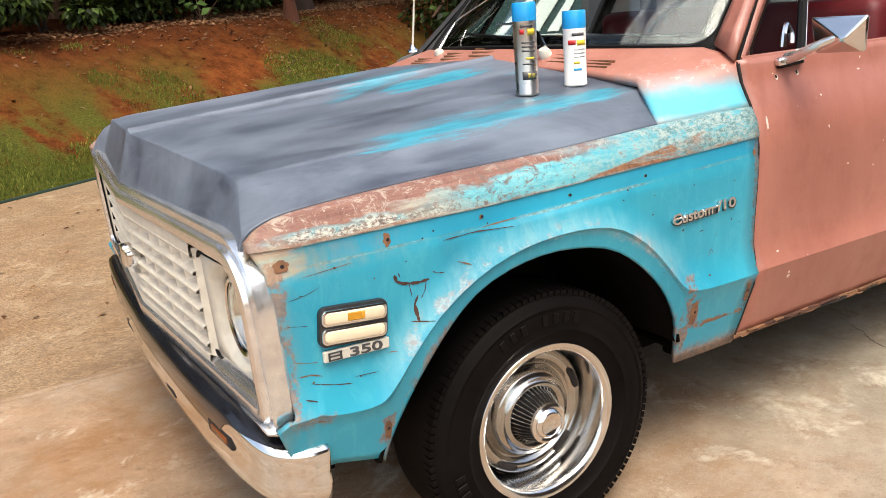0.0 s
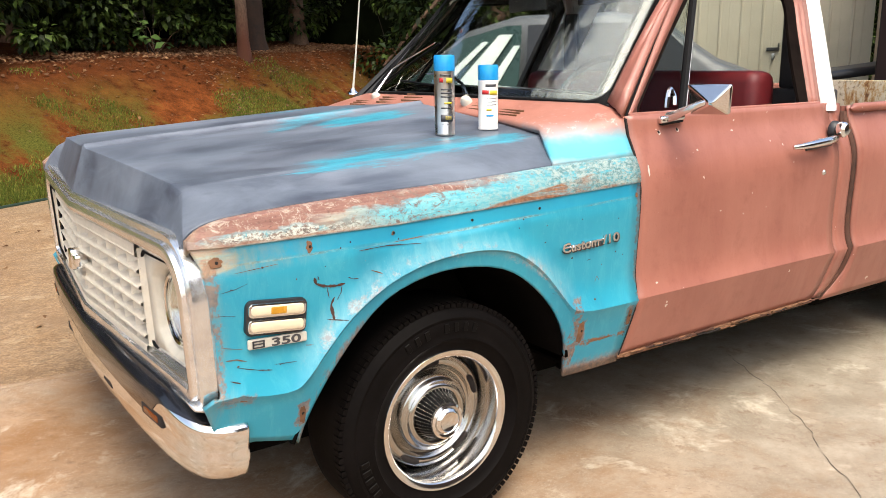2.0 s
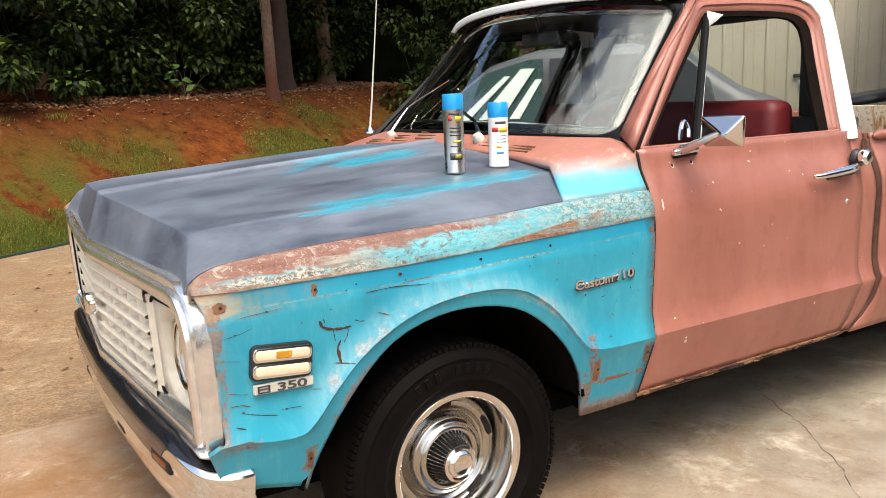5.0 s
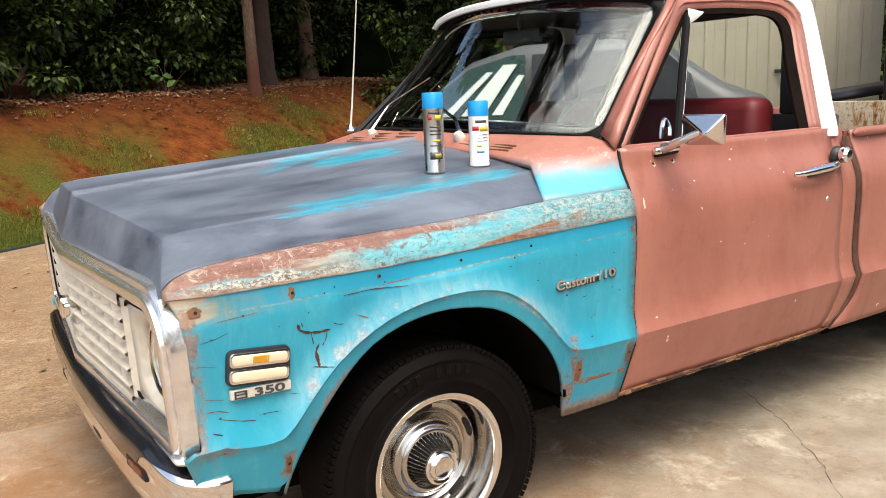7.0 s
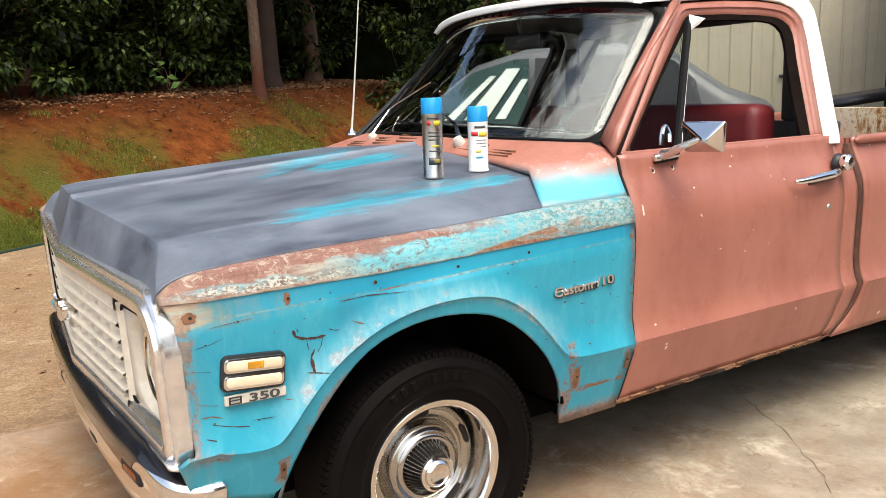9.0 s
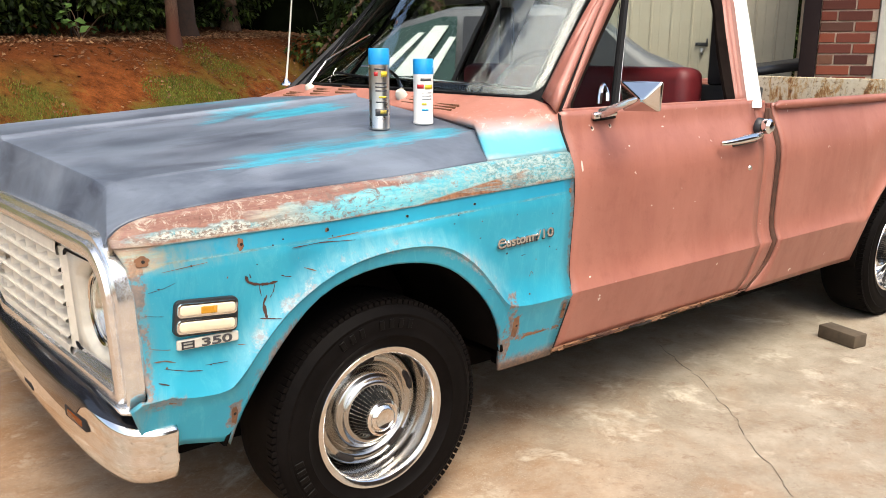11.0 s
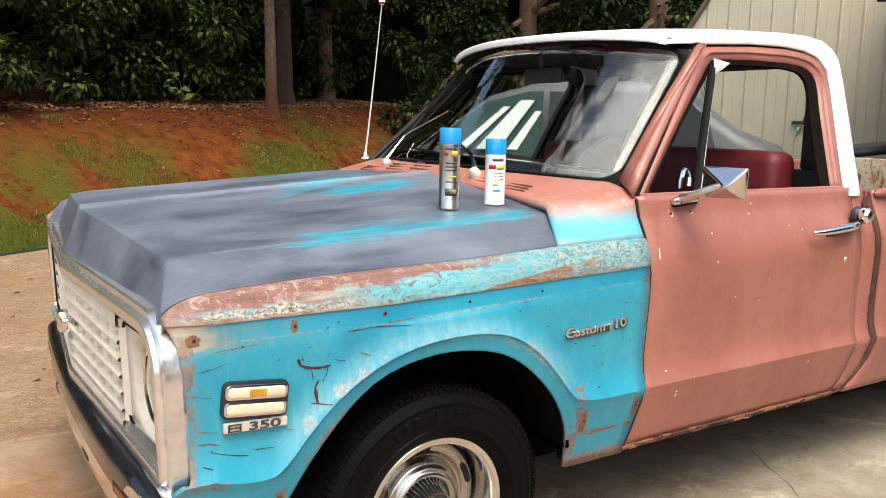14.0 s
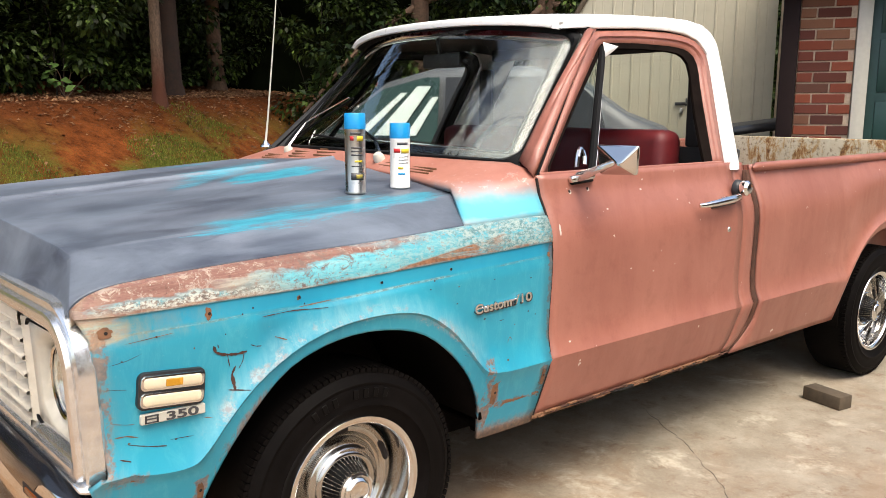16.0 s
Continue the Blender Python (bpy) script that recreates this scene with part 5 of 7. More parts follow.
    rows.insert(0, [(x - 0.004, y, z - 0.3 * d) for (x, y, z), d in zip(rows[0], drop)])
    rows.insert(0, [(x + 0.002, y, z - 0.6 * d) for (x, y, z), d in zip(rows[0], drop)])
    rows.insert(0, [(x + 0.010, y, z - 0.1 * d) for (x, y, z), d in zip(rows[0], drop)])
    grid(bm, rows)
    part("roof", bm, M_WHITE, truck, "white painted cab roof", smooth=60)
    bm = bmesh.new()
    grid(bm, [[(x + 0.02, y * 0.97, z - 0.045) for x, y, z in r] for r in rows[4:]])
    part("headliner", bm, M_GREYIN, truck, "dark grey headliner", smooth=60)
    # dark strip between the roof's lip and the windshield
    bm = bmesh.new()
    top = [(1.160 - 0.192 * (1 - v * v), 0.695 * v, 1.684 + 0.050 * (1 - v * v)) for v in [-1 + 2 * j / 24 for j in range(25)]]
    grid(bm, [[(x + 0.006, y, z + 0.004) for x, y, z in rows[0]], top])
    part("roof_seal", bm, M_SEAL, truck, "black strip under the roof's front lip", smooth=60)
    # white band over the door, running down as the rear pillar
    low = resample([(x, z, 0) for x, z in ((1.05, 1.692), (1.235, 1.700), (1.50, 1.718), (1.70, 1.722), (1.82, 1.714), (1.897, 1.692), (1.937, 1.638), (1.929, 1.575), (1.905, 1.49), (1.875, 1.385), (1.845, 1.275), (1.832, 1.195), (1.836, 1.170))], 64)
    high = resample([(x, z, 0) for x, z in ((1.06, 1.714), (1.10, 1.724), (1.14, 1.731), (1.20, 1.740), (1.40, 1.761), (1.70, 1.777), (1.86, 1.777), (1.965, 1.764), (2.020, 1.732), (2.036, 1.690), (2.015, 1.585), (1.982, 1.445), (1.947, 1.307), (1.921, 1.195), (1.905, 1.170))], 64)
    for s in (-1, 1):
        bm = bmesh.new()
        rows = []
        for k, (p, q) in enumerate(zip(low, high)):
            grow = min(1.0, k / 5)
            line = []
            for f, out in ((0.0, -0.012), (0.0, 0.006), (0.06, 0.010), (0.30, 0.014), (0.65, 0.014), (0.90, 0.009), (1.0, 0.0)):
                r = p.lerp(q, f)
                line.append((r.x, (glass_y(r.y) - out * grow + 0.035 * (1 - grow)) * -s, r.y))
            line.append((q.x + 0.004, (glass_y(q.y) + 0.05) * -s, q.y + 0.004))
            line.append((q.x + 0.002, (glass_y(q.y) + 0.16) * -s, q.y + 0.001))
            rows.append(line)
        grid(bm, rows)
        part("rear_pillar", bm, M_WHITE, truck, "white painted roof side and rear pillar" if s < 0 else "", smooth=60)
    # back wall with window
    for lo, hi in (((1.93, -0.88, 0.42), (1.955, 0.88, 1.25)), ((1.935, -0.62, 1.66), (1.965, 0.62, 1.72)), ((1.935, -0.72, 1.25), (1.962, -0.62, 1.62)), ((1.935, 0.62, 1.25), (1.962, 0.72, 1.62))):
        part("back_panel", boxed(lo, hi, 0.01), M_GREYIN, truck, "grey cab back panel")
    g = bmesh.new()
    box(g, (1.945, -0.66, 1.25), (1.95, 0.66, 1.66))
    gl = part("rear_glass", g, M_GLASS, truck)
    gl.visible_shadow = False


cab()

# windshield
WS_B = [(0.762 - 0.175 * (1 - (v / 0.79) ** 2), v, 1.226 + 0.018 * (1 - (v / 0.79) ** 2)) for v in [-0.79 + 1.58 * k / 24 for k in range(25)]]
WS_T = [(1.162 - 0.192 * (1 - (v / 0.695) ** 2), v, 1.677 + 0.050 * (1 - (v / 0.695) ** 2)) for v in [-0.695 + 1.39 * k / 24 for k in range(25)]]


def ws(u, f):
    k = max(0.0, min(24.0, u * 24))
    i = min(23, int(k))
    a = Vector(WS_B[i]).lerp(Vector(WS_B[i + 1]), k - i)
    b = Vector(WS_T[i]).lerp(Vector(WS_T[i + 1]), k - i)
    return a.lerp(b, f)


def ws_loop(inset, n=10):
    """A rounded loop in the windshield's own (u, f)."""
    iu, jf = inset / 1.45, inset / 0.57
    ru, rf = 0.045, 0.11
    out = []
    for cu, cf, a0 in ((1 - iu - ru, 1 - jf - rf, 90), (1 - iu - ru, jf + rf, 0), (iu + ru, jf + rf, -90), (iu + ru, 1 - jf - rf, -180)):
        for k in range(n + 1):
            a = radians(a0 - 90 * k / n)
            out.append((cu + ru * math.cos(a), cf + rf * math.sin(a)))
        if a0 in (0, -180):
            u0, u1 = (1 - iu - ru, iu + ru) if a0 == 0 else (iu + ru, 1 - iu - ru)
            f = jf if a0 == 0 else 1 - jf
            for k in range(1, 16):
                out.append((u0 + (u1 - u0) * k / 16, f))
    return out


bm = bmesh.new()
rows = [[ws(k / 24, j / 10) for k in range(25)] for j in range(11)]
grid(bm, rows)
wsg = part("windshield", bm, M_WSGLASS, truck, "curved windshield reflecting sky and trees", smooth=60)
thicken(wsg, 0.005)
wsg.visible_shadow = False
bm = bmesh.new()
lo_, li_ = ws_loop(-0.014), ws_loop(0.014)
nv = Vector((-0.75, 0, 0.55)).normalized()
A = [bm.verts.new(ws(u, f) + nv * 0.002) for u, f in lo_]
B = [bm.verts.new(ws(u, f) + nv * 0.016) for u, f in ws_loop(0.001)]
C = [bm.verts.new(ws(u, f) + nv * 0.004) for u, f in li_]
for P, Q in ((A, B), (B, C)):
    for k in range(len(P)):
        l = (k + 1) % len(P)
        bm.faces.new((P[k], P[l], Q[l], Q[k]))
part("windshield_seal", bm, M_SEAL, truck, "black rubber windshield seal", smooth=60)
bm = bmesh.new()
tube(bm, [Vector(p) + Vector((0.035, 0, -0.005)) for p in WS_T], 0.03, 8)
part("header", bm, M_DARK, truck)


# bed
def bed():
    for s in (-1, 1):
        bm = bmesh.new()
        xs = [1.99] + [2.03 + 0.08 * i for i in range(8)] + [2.66, 2.70, 2.74, 2.78, 2.81] + [WB + 0.46 * math.sin(radians(-68 + 8 * i)) for i in range(18)] + [3.72, 3.8, 3.95, 4.2, 4.45, 4.72]
        xs = sorted(xs)
        rows = []
        for x in xs:
            r = (x - WB)
            lo = 0.40 if abs(r) >= 0.47 else max(0.40, 0.40 + 0.42 * (1 - abs(r / 0.47) ** 2.6) ** 0.62)
            rows.append([(x if x > 2.0 else lerp_table(BED_F, z), door_y(x, z, WB) * -s, z) for z in [lo + (max(lo + 0.004, crease_z(x, WB)) - lo) * k / 8 for k in range(9)] + [crease_z(x, WB) + (0.991 - crease_z(x, WB)) * (k / 20) ** 1.3 for k in range(1, 21)] + [0.993 + (1.185 - 0.993) * k / 12 for k in range(13)]])
        grid(bm, rows)
        thicken(part("bed_side", bm, M_PINK, truck, "faded pink bed side" if s < 0 else "", smooth=24), 0.014, 1.0 if s > 0 else -1.0)
        bm = bmesh.new()
        tube(bm, [(1.992, s * 0.915, 1.172), (2.02, s * 0.915, 1.176), (4.72, s * 0.915, 1.186)], [0.004, 0.018, 0.018], 10)
        part("bed_rail", bm, M_PINK, truck)
        part("inner_side", boxed((2.005, s * 0.86 - 0.01, 0.62), (4.70, s * 0.86 + 0.01, 1.18)), M_PINK, truck)
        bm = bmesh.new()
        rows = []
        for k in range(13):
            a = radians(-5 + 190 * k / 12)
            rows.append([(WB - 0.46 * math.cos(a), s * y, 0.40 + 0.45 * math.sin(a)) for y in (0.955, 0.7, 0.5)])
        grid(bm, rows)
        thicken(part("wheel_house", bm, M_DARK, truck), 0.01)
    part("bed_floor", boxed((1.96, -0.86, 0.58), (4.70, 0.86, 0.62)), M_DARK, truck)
    part("bed_front", boxed((2.0, -0.90, 0.45), (2.025, 0.90, 1.16), 0.008), M_RUST, truck)
    part("tailgate", boxed((4.66, -0.86, 0.60), (4.70, 0.86, 1.215), 0.01), M_TAILGATE, truck, "tailgate with flaking cream paint and rust")


bed()

# interior
part("seat", boxed((1.35, -0.70, 0.62), (1.80, 0.70, 0.80), 0.05, 3), M_RED, truck, "red vinyl bench seat")
part("door_panel", boxed((0.80, 0.825, 0.60), (1.80, 0.858, 1.215), 0.01), M_RED, truck, "red vinyl inner door panel")
part("seat_back", boxed((1.66, -0.70, 0.78), (1.82, 0.72, 1.325), 0.05, 3), M_RED, truck, "red vinyl seat back")
part("dashboard", boxed((0.72, -0.78, 0.95), (0.98, 0.78, 1.19), 0.05, 3), M_BLACK, truck, "black dashboard")

# ---- spray cans ----
def bars(parent, rows, r, z0):
    """Print on a can: bars bent round it, (angle, width in degrees, height, thickness, material)."""
    for ang, w, z, t, mat in rows:
        bm = bmesh.new()
        n = max(2, int(w / 6))
        row = [[(r * math.cos(radians(ang - w / 2 + w * k / n)), r * math.sin(radians(ang - w / 2 + w * k / n)), z0 + z + dz) for k in range(n + 1)] for dz in (0, t)]
        grid(bm, row)
        thicken(part("print", bm, mat, parent, smooth=60), 0.0004, 0)


def can(x, y, h, mat, label, prints):
    c = thing("spray_can", label, "spray can", "spray cans on the hood")
    c.location = (x, y, hood_z(x, y) - 0.001)
    body = part("can_body", lathe(bmesh.new(), [(0, 0.0), (0.030, 0.0), (0.0325, 0.003), (0.0325, 0.008), (0.0315, 0.010), (0.0318, h - 0.055), (0.0325, h - 0.050), (0.0320, h - 0.046), (0.0, h - 0.046)], None, 40), mat, c)
    part("cap", lathe(bmesh.new(), [(0.0322, h - 0.050), (0.0330, h - 0.040), (0.0325, h - 0.004), (0.030, h), (0.026, h), (0.024, h - 0.006), (0, h - 0.006)], None, 40), M_BLUE, c, "blue plastic cap")
    bars(body, prints, 0.0322, 0)


FACE = -118
silver_print = [(FACE, 62, 0.182, 0.007, M_INK), (FACE - 24, 22, 0.164, 0.013, M_REDINK), (FACE + 24, 40, 0.162, 0.016, M_YELLOW)]
silver_print += [(FACE + 6, 66, 0.140 - 0.011 * k, 0.005, M_INK) for k in range(3)] + [(FACE + 14, 44, 0.098, 0.006, M_YELLOW), (FACE + 4, 60, 0.084, 0.004, M_INK), (FACE + 8, 74, 0.044, 0.022, M_INK), (FACE + 18, 38, 0.049, 0.012, M_YELLOW)]
white_print = [(FACE + 8, 66, 0.138, 0.008, M_INK), (FACE - 26, 40, 0.114, 0.013, M_REDINK), (FACE + 26, 54, 0.112, 0.014, M_YELLOW)]
white_print += [(FACE + 14, 58, 0.100 - 0.010 * k, 0.003, M_ALU) for k in range(3)] + [(FACE - 4, 30, 0.062, 0.007, M_YELLOW), (FACE + 2, 42, 0.044, 0.006, M_BLUE), (FACE, 20, 0.162, 0.004, M_CANWHITE)]
can(0.247, -0.590, 0.247, M_ALU, "silver spray paint can with blue cap", silver_print)
can(0.414, -0.596, 0.207, M_CANWHITE, "white spray paint can with blue cap", white_print)


# ---- details on the truck's side ----
def on_side(x, z, out=0.0015):
    return Vector((x, (side_y(x, z) if x < 0.72 else door_y(1.2, z)) - out, z))


def patch(name, x, z, w, h, mat, parent, label="", seed=1, n=16, out=0.0012, rough=0.35, square=False):
    """An irregular flat spot lying on the body side."""
    rnd = random.Random(seed)
    bm = bmesh.new()
    c = bm.verts.new(on_side(x, z, out + 0.0006))
    ring, ph = [], (rnd.uniform(0, 6.28), rnd.uniform(0, 6.28))
    for k in range(n):
        a = 2 * math.pi * k / n
        r = 1 - rough * (0.5 + 0.28 * math.sin(2 * a + ph[0]) + 0.22 * math.sin(5 * a + ph[1]) + 0.25 * (rnd.random() - 0.5))
        if square:
            r *= (math.cos(a) ** 4 + math.sin(a) ** 4) ** -0.25
        ring.append(bm.verts.new(on_side(x + w / 2 * r * math.cos(a), z + h / 2 * r * math.sin(a), out)))
    for k in range(n):
        bm.faces.new((c, ring[k], ring[(k + 1) % n]))
    return part(name, bm, mat, parent, label, smooth=60)


def scratch(pts, width, parent=truck, mat=None, seed=0):
    rnd = random.Random(seed)
    pts = resample([(x, z, 0) for x, z in pts], max(4, 3 * len(pts)))
    bm = bmesh.new()
    top, bot = [], []
    for i, p in enumerate(pts):
        d = (pts[min(i + 1, len(pts) - 1)] - pts[max(i - 1, 0)]).normalized()
        w = width * (0.35 + 0.65 * rnd.random()) * (0.4 if i in (0, len(pts) - 1) else 1)
        nrm = Vector((-d.y, d.x, 0)) * w / 2
        a, b = p + nrm, p - nrm
        top.append(on_side(a.x, a.y))
        bot.append(on_side(b.x, b.y))
    grid(bm, [top, bot])
    part("scratch", bm, mat or M_SCRATCH, parent, smooth=0)


M_SCRATCH = plain("rusty_scratch", (0.060, 0.022, 0.014), 0.85, grain=0.3, scale=60)
for i, (x, z, w, h) in enumerate(((-0.641, 0.935, 0.056, 0.034), (-0.412, 0.943, 0.030, 0.042), (-0.178, 0.947, 0.014, 0.020), (0.070, 0.952, 0.010, 0.010), (0.311, 0.958, 0.010, 0.010))):
    patch("rust_spot", x, z, w * 0.8, h * 0.8, M_RUST, truck, seed=i + 3, n=34, rough=0.42)
    patch("screw_hole", x + 0.002, z, 0.008, 0.008, M_HOLE, truck, "dark empty screw hole", seed=i, out=0.0024, rough=0.05)
for i, (x, z, w, h) in enumerate(((-0.449, 0.518, 0.026, 0.075), (0.487, 0.548, 0.040, 0.10), (0.697, 0.560, 0.026, 0.085), (0.716, 0.957, 0.022, 0.024), (0.58, 0.505, 0.15, 0.012), (-0.60, 0.605, 0.04, 0.02))):
    patch("rust_patch", x, z, w * 0.75, h * 0.78, M_RUST, truck, "brown rust patch", seed=i + 20, n=30, rough=0.28, square=True)
for x, z in ((-0.449, 0.522), (0.490, 0.552), (0.697, 0.566)):
    patch("screw_hole", x, z, 0.009, 0.009, M_HOLE, truck, out=0.0026, rough=0.05)
scratch([(-0.405, 0.866), (-0.400, 0.850), (-0.385, 0.842), (-0.365, 0.838), (-0.345, 0.836), (-0.322, 0.838)], 0.009, seed=1)
scratch([(-0.372, 0.842), (-0.369, 0.822), (-0.366, 0.808)], 0.003, seed=2)
scratch([(-0.330, 0.834), (-0.334, 0.816), (-0.345, 0.800)], 0.003, seed=3)
scratch([(-0.352, 0.808), (-0.362, 0.790), (-0.360, 0.770), (-0.358, 0.752)], 0.010, seed=4)
scratch([(-0.375, 0.754), (-0.345, 0.750), (-0.325, 0.748)], 0.003, seed=5)
scratch([(-0.312, 0.852), (-0.298, 0.846), (-0.285, 0.845)], 0.003, seed=6)
scratch([(-0.395, 0.868), (-0.392, 0.858)], 0.004, seed=7)
for i, pts in enumerate((((-0.655, 0.815), (-0.625, 0.808), (-0.60, 0.803)), ((-0.645, 0.735), (-0.61, 0.725), (-0.592, 0.722)), ((-0.64, 0.690), (-0.60, 0.675), (-0.55, 0.660), (-0.50, 0.650)), ((-0.642, 0.702), (-0.61, 0.700), (-0.58, 0.688)),
                         ((-0.52, 0.668), (-0.46, 0.664)), ((-0.44, 0.700), (-0.41, 0.697)), ((-0.635, 0.655), (-0.60, 0.640)), ((-0.25, 0.862), (-0.22, 0.850)), ((-0.66, 0.860), (-0.60, 0.868), (-0.55, 0.884)), ((-0.62, 0.905), (-0.55, 0.910), (-0.48, 0.915)),
                         ((-0.28, 0.915), (-0.2, 0.918), (-0.1, 0.912)), ((-0.20, 0.922), (-0.15, 0.925), (-0.06, 0.930)), ((0.35, 0.70), (0.37, 0.695)), ((0.54, 0.70), (0.55, 0.72), (0.56, 0.705)), ((0.50, 0.775), (0.53, 0.778)))):
    cx, cz = sum(p[0] for p in pts) / len(pts), sum(p[1] for p in pts) / len(pts)
    k = (0.8, 1.0, 0.65)[i % 3]
    scratch([(cx + (x - cx) * k, cz + (z - cz) * k) for x, z in pts], 0.0017 + 0.0006 * (i % 4), mat=M_RUST if i % 2 else M_SCRATCH, seed=30 + i)
rnd = random.Random(8)
for i in range(34):
    x = rnd.uniform(-0.63, 0.70)
    z = rnd.uniform(0.64, 0.94)
    if z > crease_z(x) + 0.03:
        patch("paint_chip", x, z, rnd.uniform(0.004, 0.012), rnd.uniform(0.003, 0.007), M_SCRATCH if rnd.random() < 0.7 else M_RUST, truck, seed=i, n=9)
# chips on the door
M_PALE = plain("bare_pale_chip", (0.60, 0.52, 0.46), 0.7, grain=0.15)
for i, (x, z, w, h) in enumerate(((0.778, 1.028, 0.010, 0.045), (0.824, 0.654, 0.016, 0.007), (1.14, 0.86, 0.012, 0.006), (1.27, 0.835, 0.009, 0.006), (1.40, 0.845, 0.007, 0.005), (1.03, 1.075, 0.012, 0.007), (1.24, 1.128, 0.016, 0.007), (1.31, 0.905, 0.006, 0.006))):
    patch("paint_chip", x, z, w, h, M_PALE, door_l, seed=50 + i, n=9)
for i, (x, z) in enumerate(((0.868, 1.142), (0.958, 1.146))):
    patch("paint_chip", x + 0.003, z - 0.002, 0.019, 0.016, M_PALE, door_l, seed=90 + i, n=14)
    patch("screw_hole", x, z, 0.011, 0.011, M_HOLE, door_l, seed=i, out=0.0026, rough=0.1)
# rocker: broken rust scabs under the door
for i in range(46):
    x = 0.72 + 0.0235 * i + rnd.uniform(-0.01, 0.01)
    z = 0.411 + rnd.uniform(-0.006, 0.008)
    bm = bmesh.new()
    box(bm, (x, -0.947 - rnd.uniform(0, 0.003), z), (x + rnd.uniform(0.02, 0.085), -0.938, z + rnd.uniform(0.0015, 0.006)), 0.0006, 1)
    part("rust_scab", bm, rnd.choice((M_RUST, M_RUST, M_HOLE, M_SCRATCH, M_SCRATCH, M_RUST, M_JOINT)), truck)


def words(body, size, mat, m, depth, parent, name, label=""):
    cu = bpy.data.curves.new(name, 'FONT')
    cu.body, cu.size, cu.extrude, cu.align_x, cu.offset = body, size, depth, 'LEFT', size * 0.022
    tmp = bpy.data.objects.new("tmp", cu)
    scene.collection.objects.link(tmp)
    me = bpy.data.meshes.new_from_object(tmp)
    bpy.data.objects.remove(tmp)
    bpy.data.curves.remove(cu)
    me.materials.clear()
    me.materials.append(mat)
    me.transform(m)
    ob = new(name, me)
    ob.parent = parent
    if label:
        ob["label"] = label
    return ob


# side marker lamp
TILTED = Matrix.Translation((-0.509, -0.976, 0.788)) @ pose(0, 0, 0, 0, 5.5, 0)


def placed(bm, m):
    bmesh.ops.transform(bm, matrix=m, verts=bm.verts)
    return bm


def pillow(hw, hh, r, y0, y1, edge, n=6):
    """A slab with rounded corners and a softened face, centred on x and z, from y0 (face) to y1."""
    bm = bmesh.new()

    def ring(inset, y):
        q = max(r - inset, 0.0005)
        pts = []
        for cx, cz, a0 in ((hw - r, hh - r, 0), (-hw + r, hh - r, 90), (-hw + r, -hh + r, 180), (hw - r, -hh + r, 270)):
            for k in range(n + 1):
                a = radians(a0 + 90 * k / n)
                pts.append(bm.verts.new((cx + q * math.cos(a), y, cz + q * math.sin(a))))
        return pts
    rings = [ring(0, y1), ring(0, y0 + edge), ring(0.3 * edge, y0 + 0.3 * edge), ring(edge, y0)]
    for p, q in zip(rings, rings[1:]):
        for k in range(len(p)):
            bm.faces.new((p[k], p[(k + 1) % len(p)], q[(k + 1) % len(p)], q[k]))
    bm.faces.new(rings[-1])
    return bm


lampb = part("side_marker", placed(pillow(0.077, 0.0425, 0.016, -0.010, 0.004, 0.003), TILTED), M_BLACK, truck, "side marker lamp in black bezel", smooth=40)
for zc in (0.0192, -0.0192):
    lift = TILTED @ Matrix.Translation((0, 0, zc))
    part("lens_frame", placed(pillow(0.0725, 0.0170, 0.011, -0.0145, -0.004, 0.002), lift), M_CHROME, lampb, smooth=40)
    part("lens", placed(pillow(0.0665, 0.0122, 0.0085, -0.0185, -0.008, 0.004), lift), M_LENS, lampb, "aged cream lens", smooth=40)
part("reflector", placed(boxed((-0.019, -0.0200, 0.0100), (0.021, -0.012, 0.028), 0.002, 1), TILTED), M_AMBER, lampb, "amber reflector")
plate = part("engine_badge", placed(boxed((-0.073, -0.008, -0.012), (0.076, 0.003, 0.012), 0.0025, 1), Matrix.Translation((-0.509, -0.975, 0.7275)) @ pose(0, 0, 0, 0, 2.0, 0)), M_TRIM, truck, "pale badge plate reading 350")
TB = Matrix.Translation((-0.509, -0.984, 0.7275)) @ pose(0, 0, 0, 0, 2.0, 0)
words("350", 0.027, M_INK, TB @ Matrix.Translation((-0.018, 0, -0.009)) @ Matrix.Diagonal((1.9, 1, 1, 1)) @ pose(0, 0, 0, 90, 0, 0), 0.001, plate, "lettering")
for z0, z1, x0, x1 in ((0.006, 0.009, -0.064, -0.034), (-0.001, 0.002, -0.064, -0.034), (-0.009, -0.006, -0.064, -0.034), (-0.009, 0.009, -0.064, -0.060), (-0.009, 0.009, -0.038, -0.034)):
    part("figure_bar", placed(boxed((x0, -0.0012, z0), (x1, 0.0008, z1)), TB), M_INK, plate)
badge = part("trim_badge", placed(boxed((0.0, -0.004, -0.0035), (0.175, 0.003, 0.0035), 0.0015, 1), Matrix.Translation((0.400, -0.9755, 0.827)) @ pose(0, 0, 0, 0, -2.4, 0)), M_CHROME, truck, "chrome script badge on the fender")
MB = Matrix.Translation((0.398, -0.980, 0.8135)) @ pose(0, 0, 0, 0, -2.4, 0)
words("Custom", 0.040, M_RIM, MB @ Matrix.Diagonal((1.16, 1, 1, 1)) @ pose(0, 0, 0, 90, 0, 0), 0.003, badge, "lettering")
words("/10", 0.038, M_RIM, MB @ Matrix.Translation((0.166, 0, 0.001)) @ Matrix.Diagonal((1.45, 1, 1, 1)) @ pose(0, 0, 0, 90, 0, 0), 0.003, badge, "lettering")
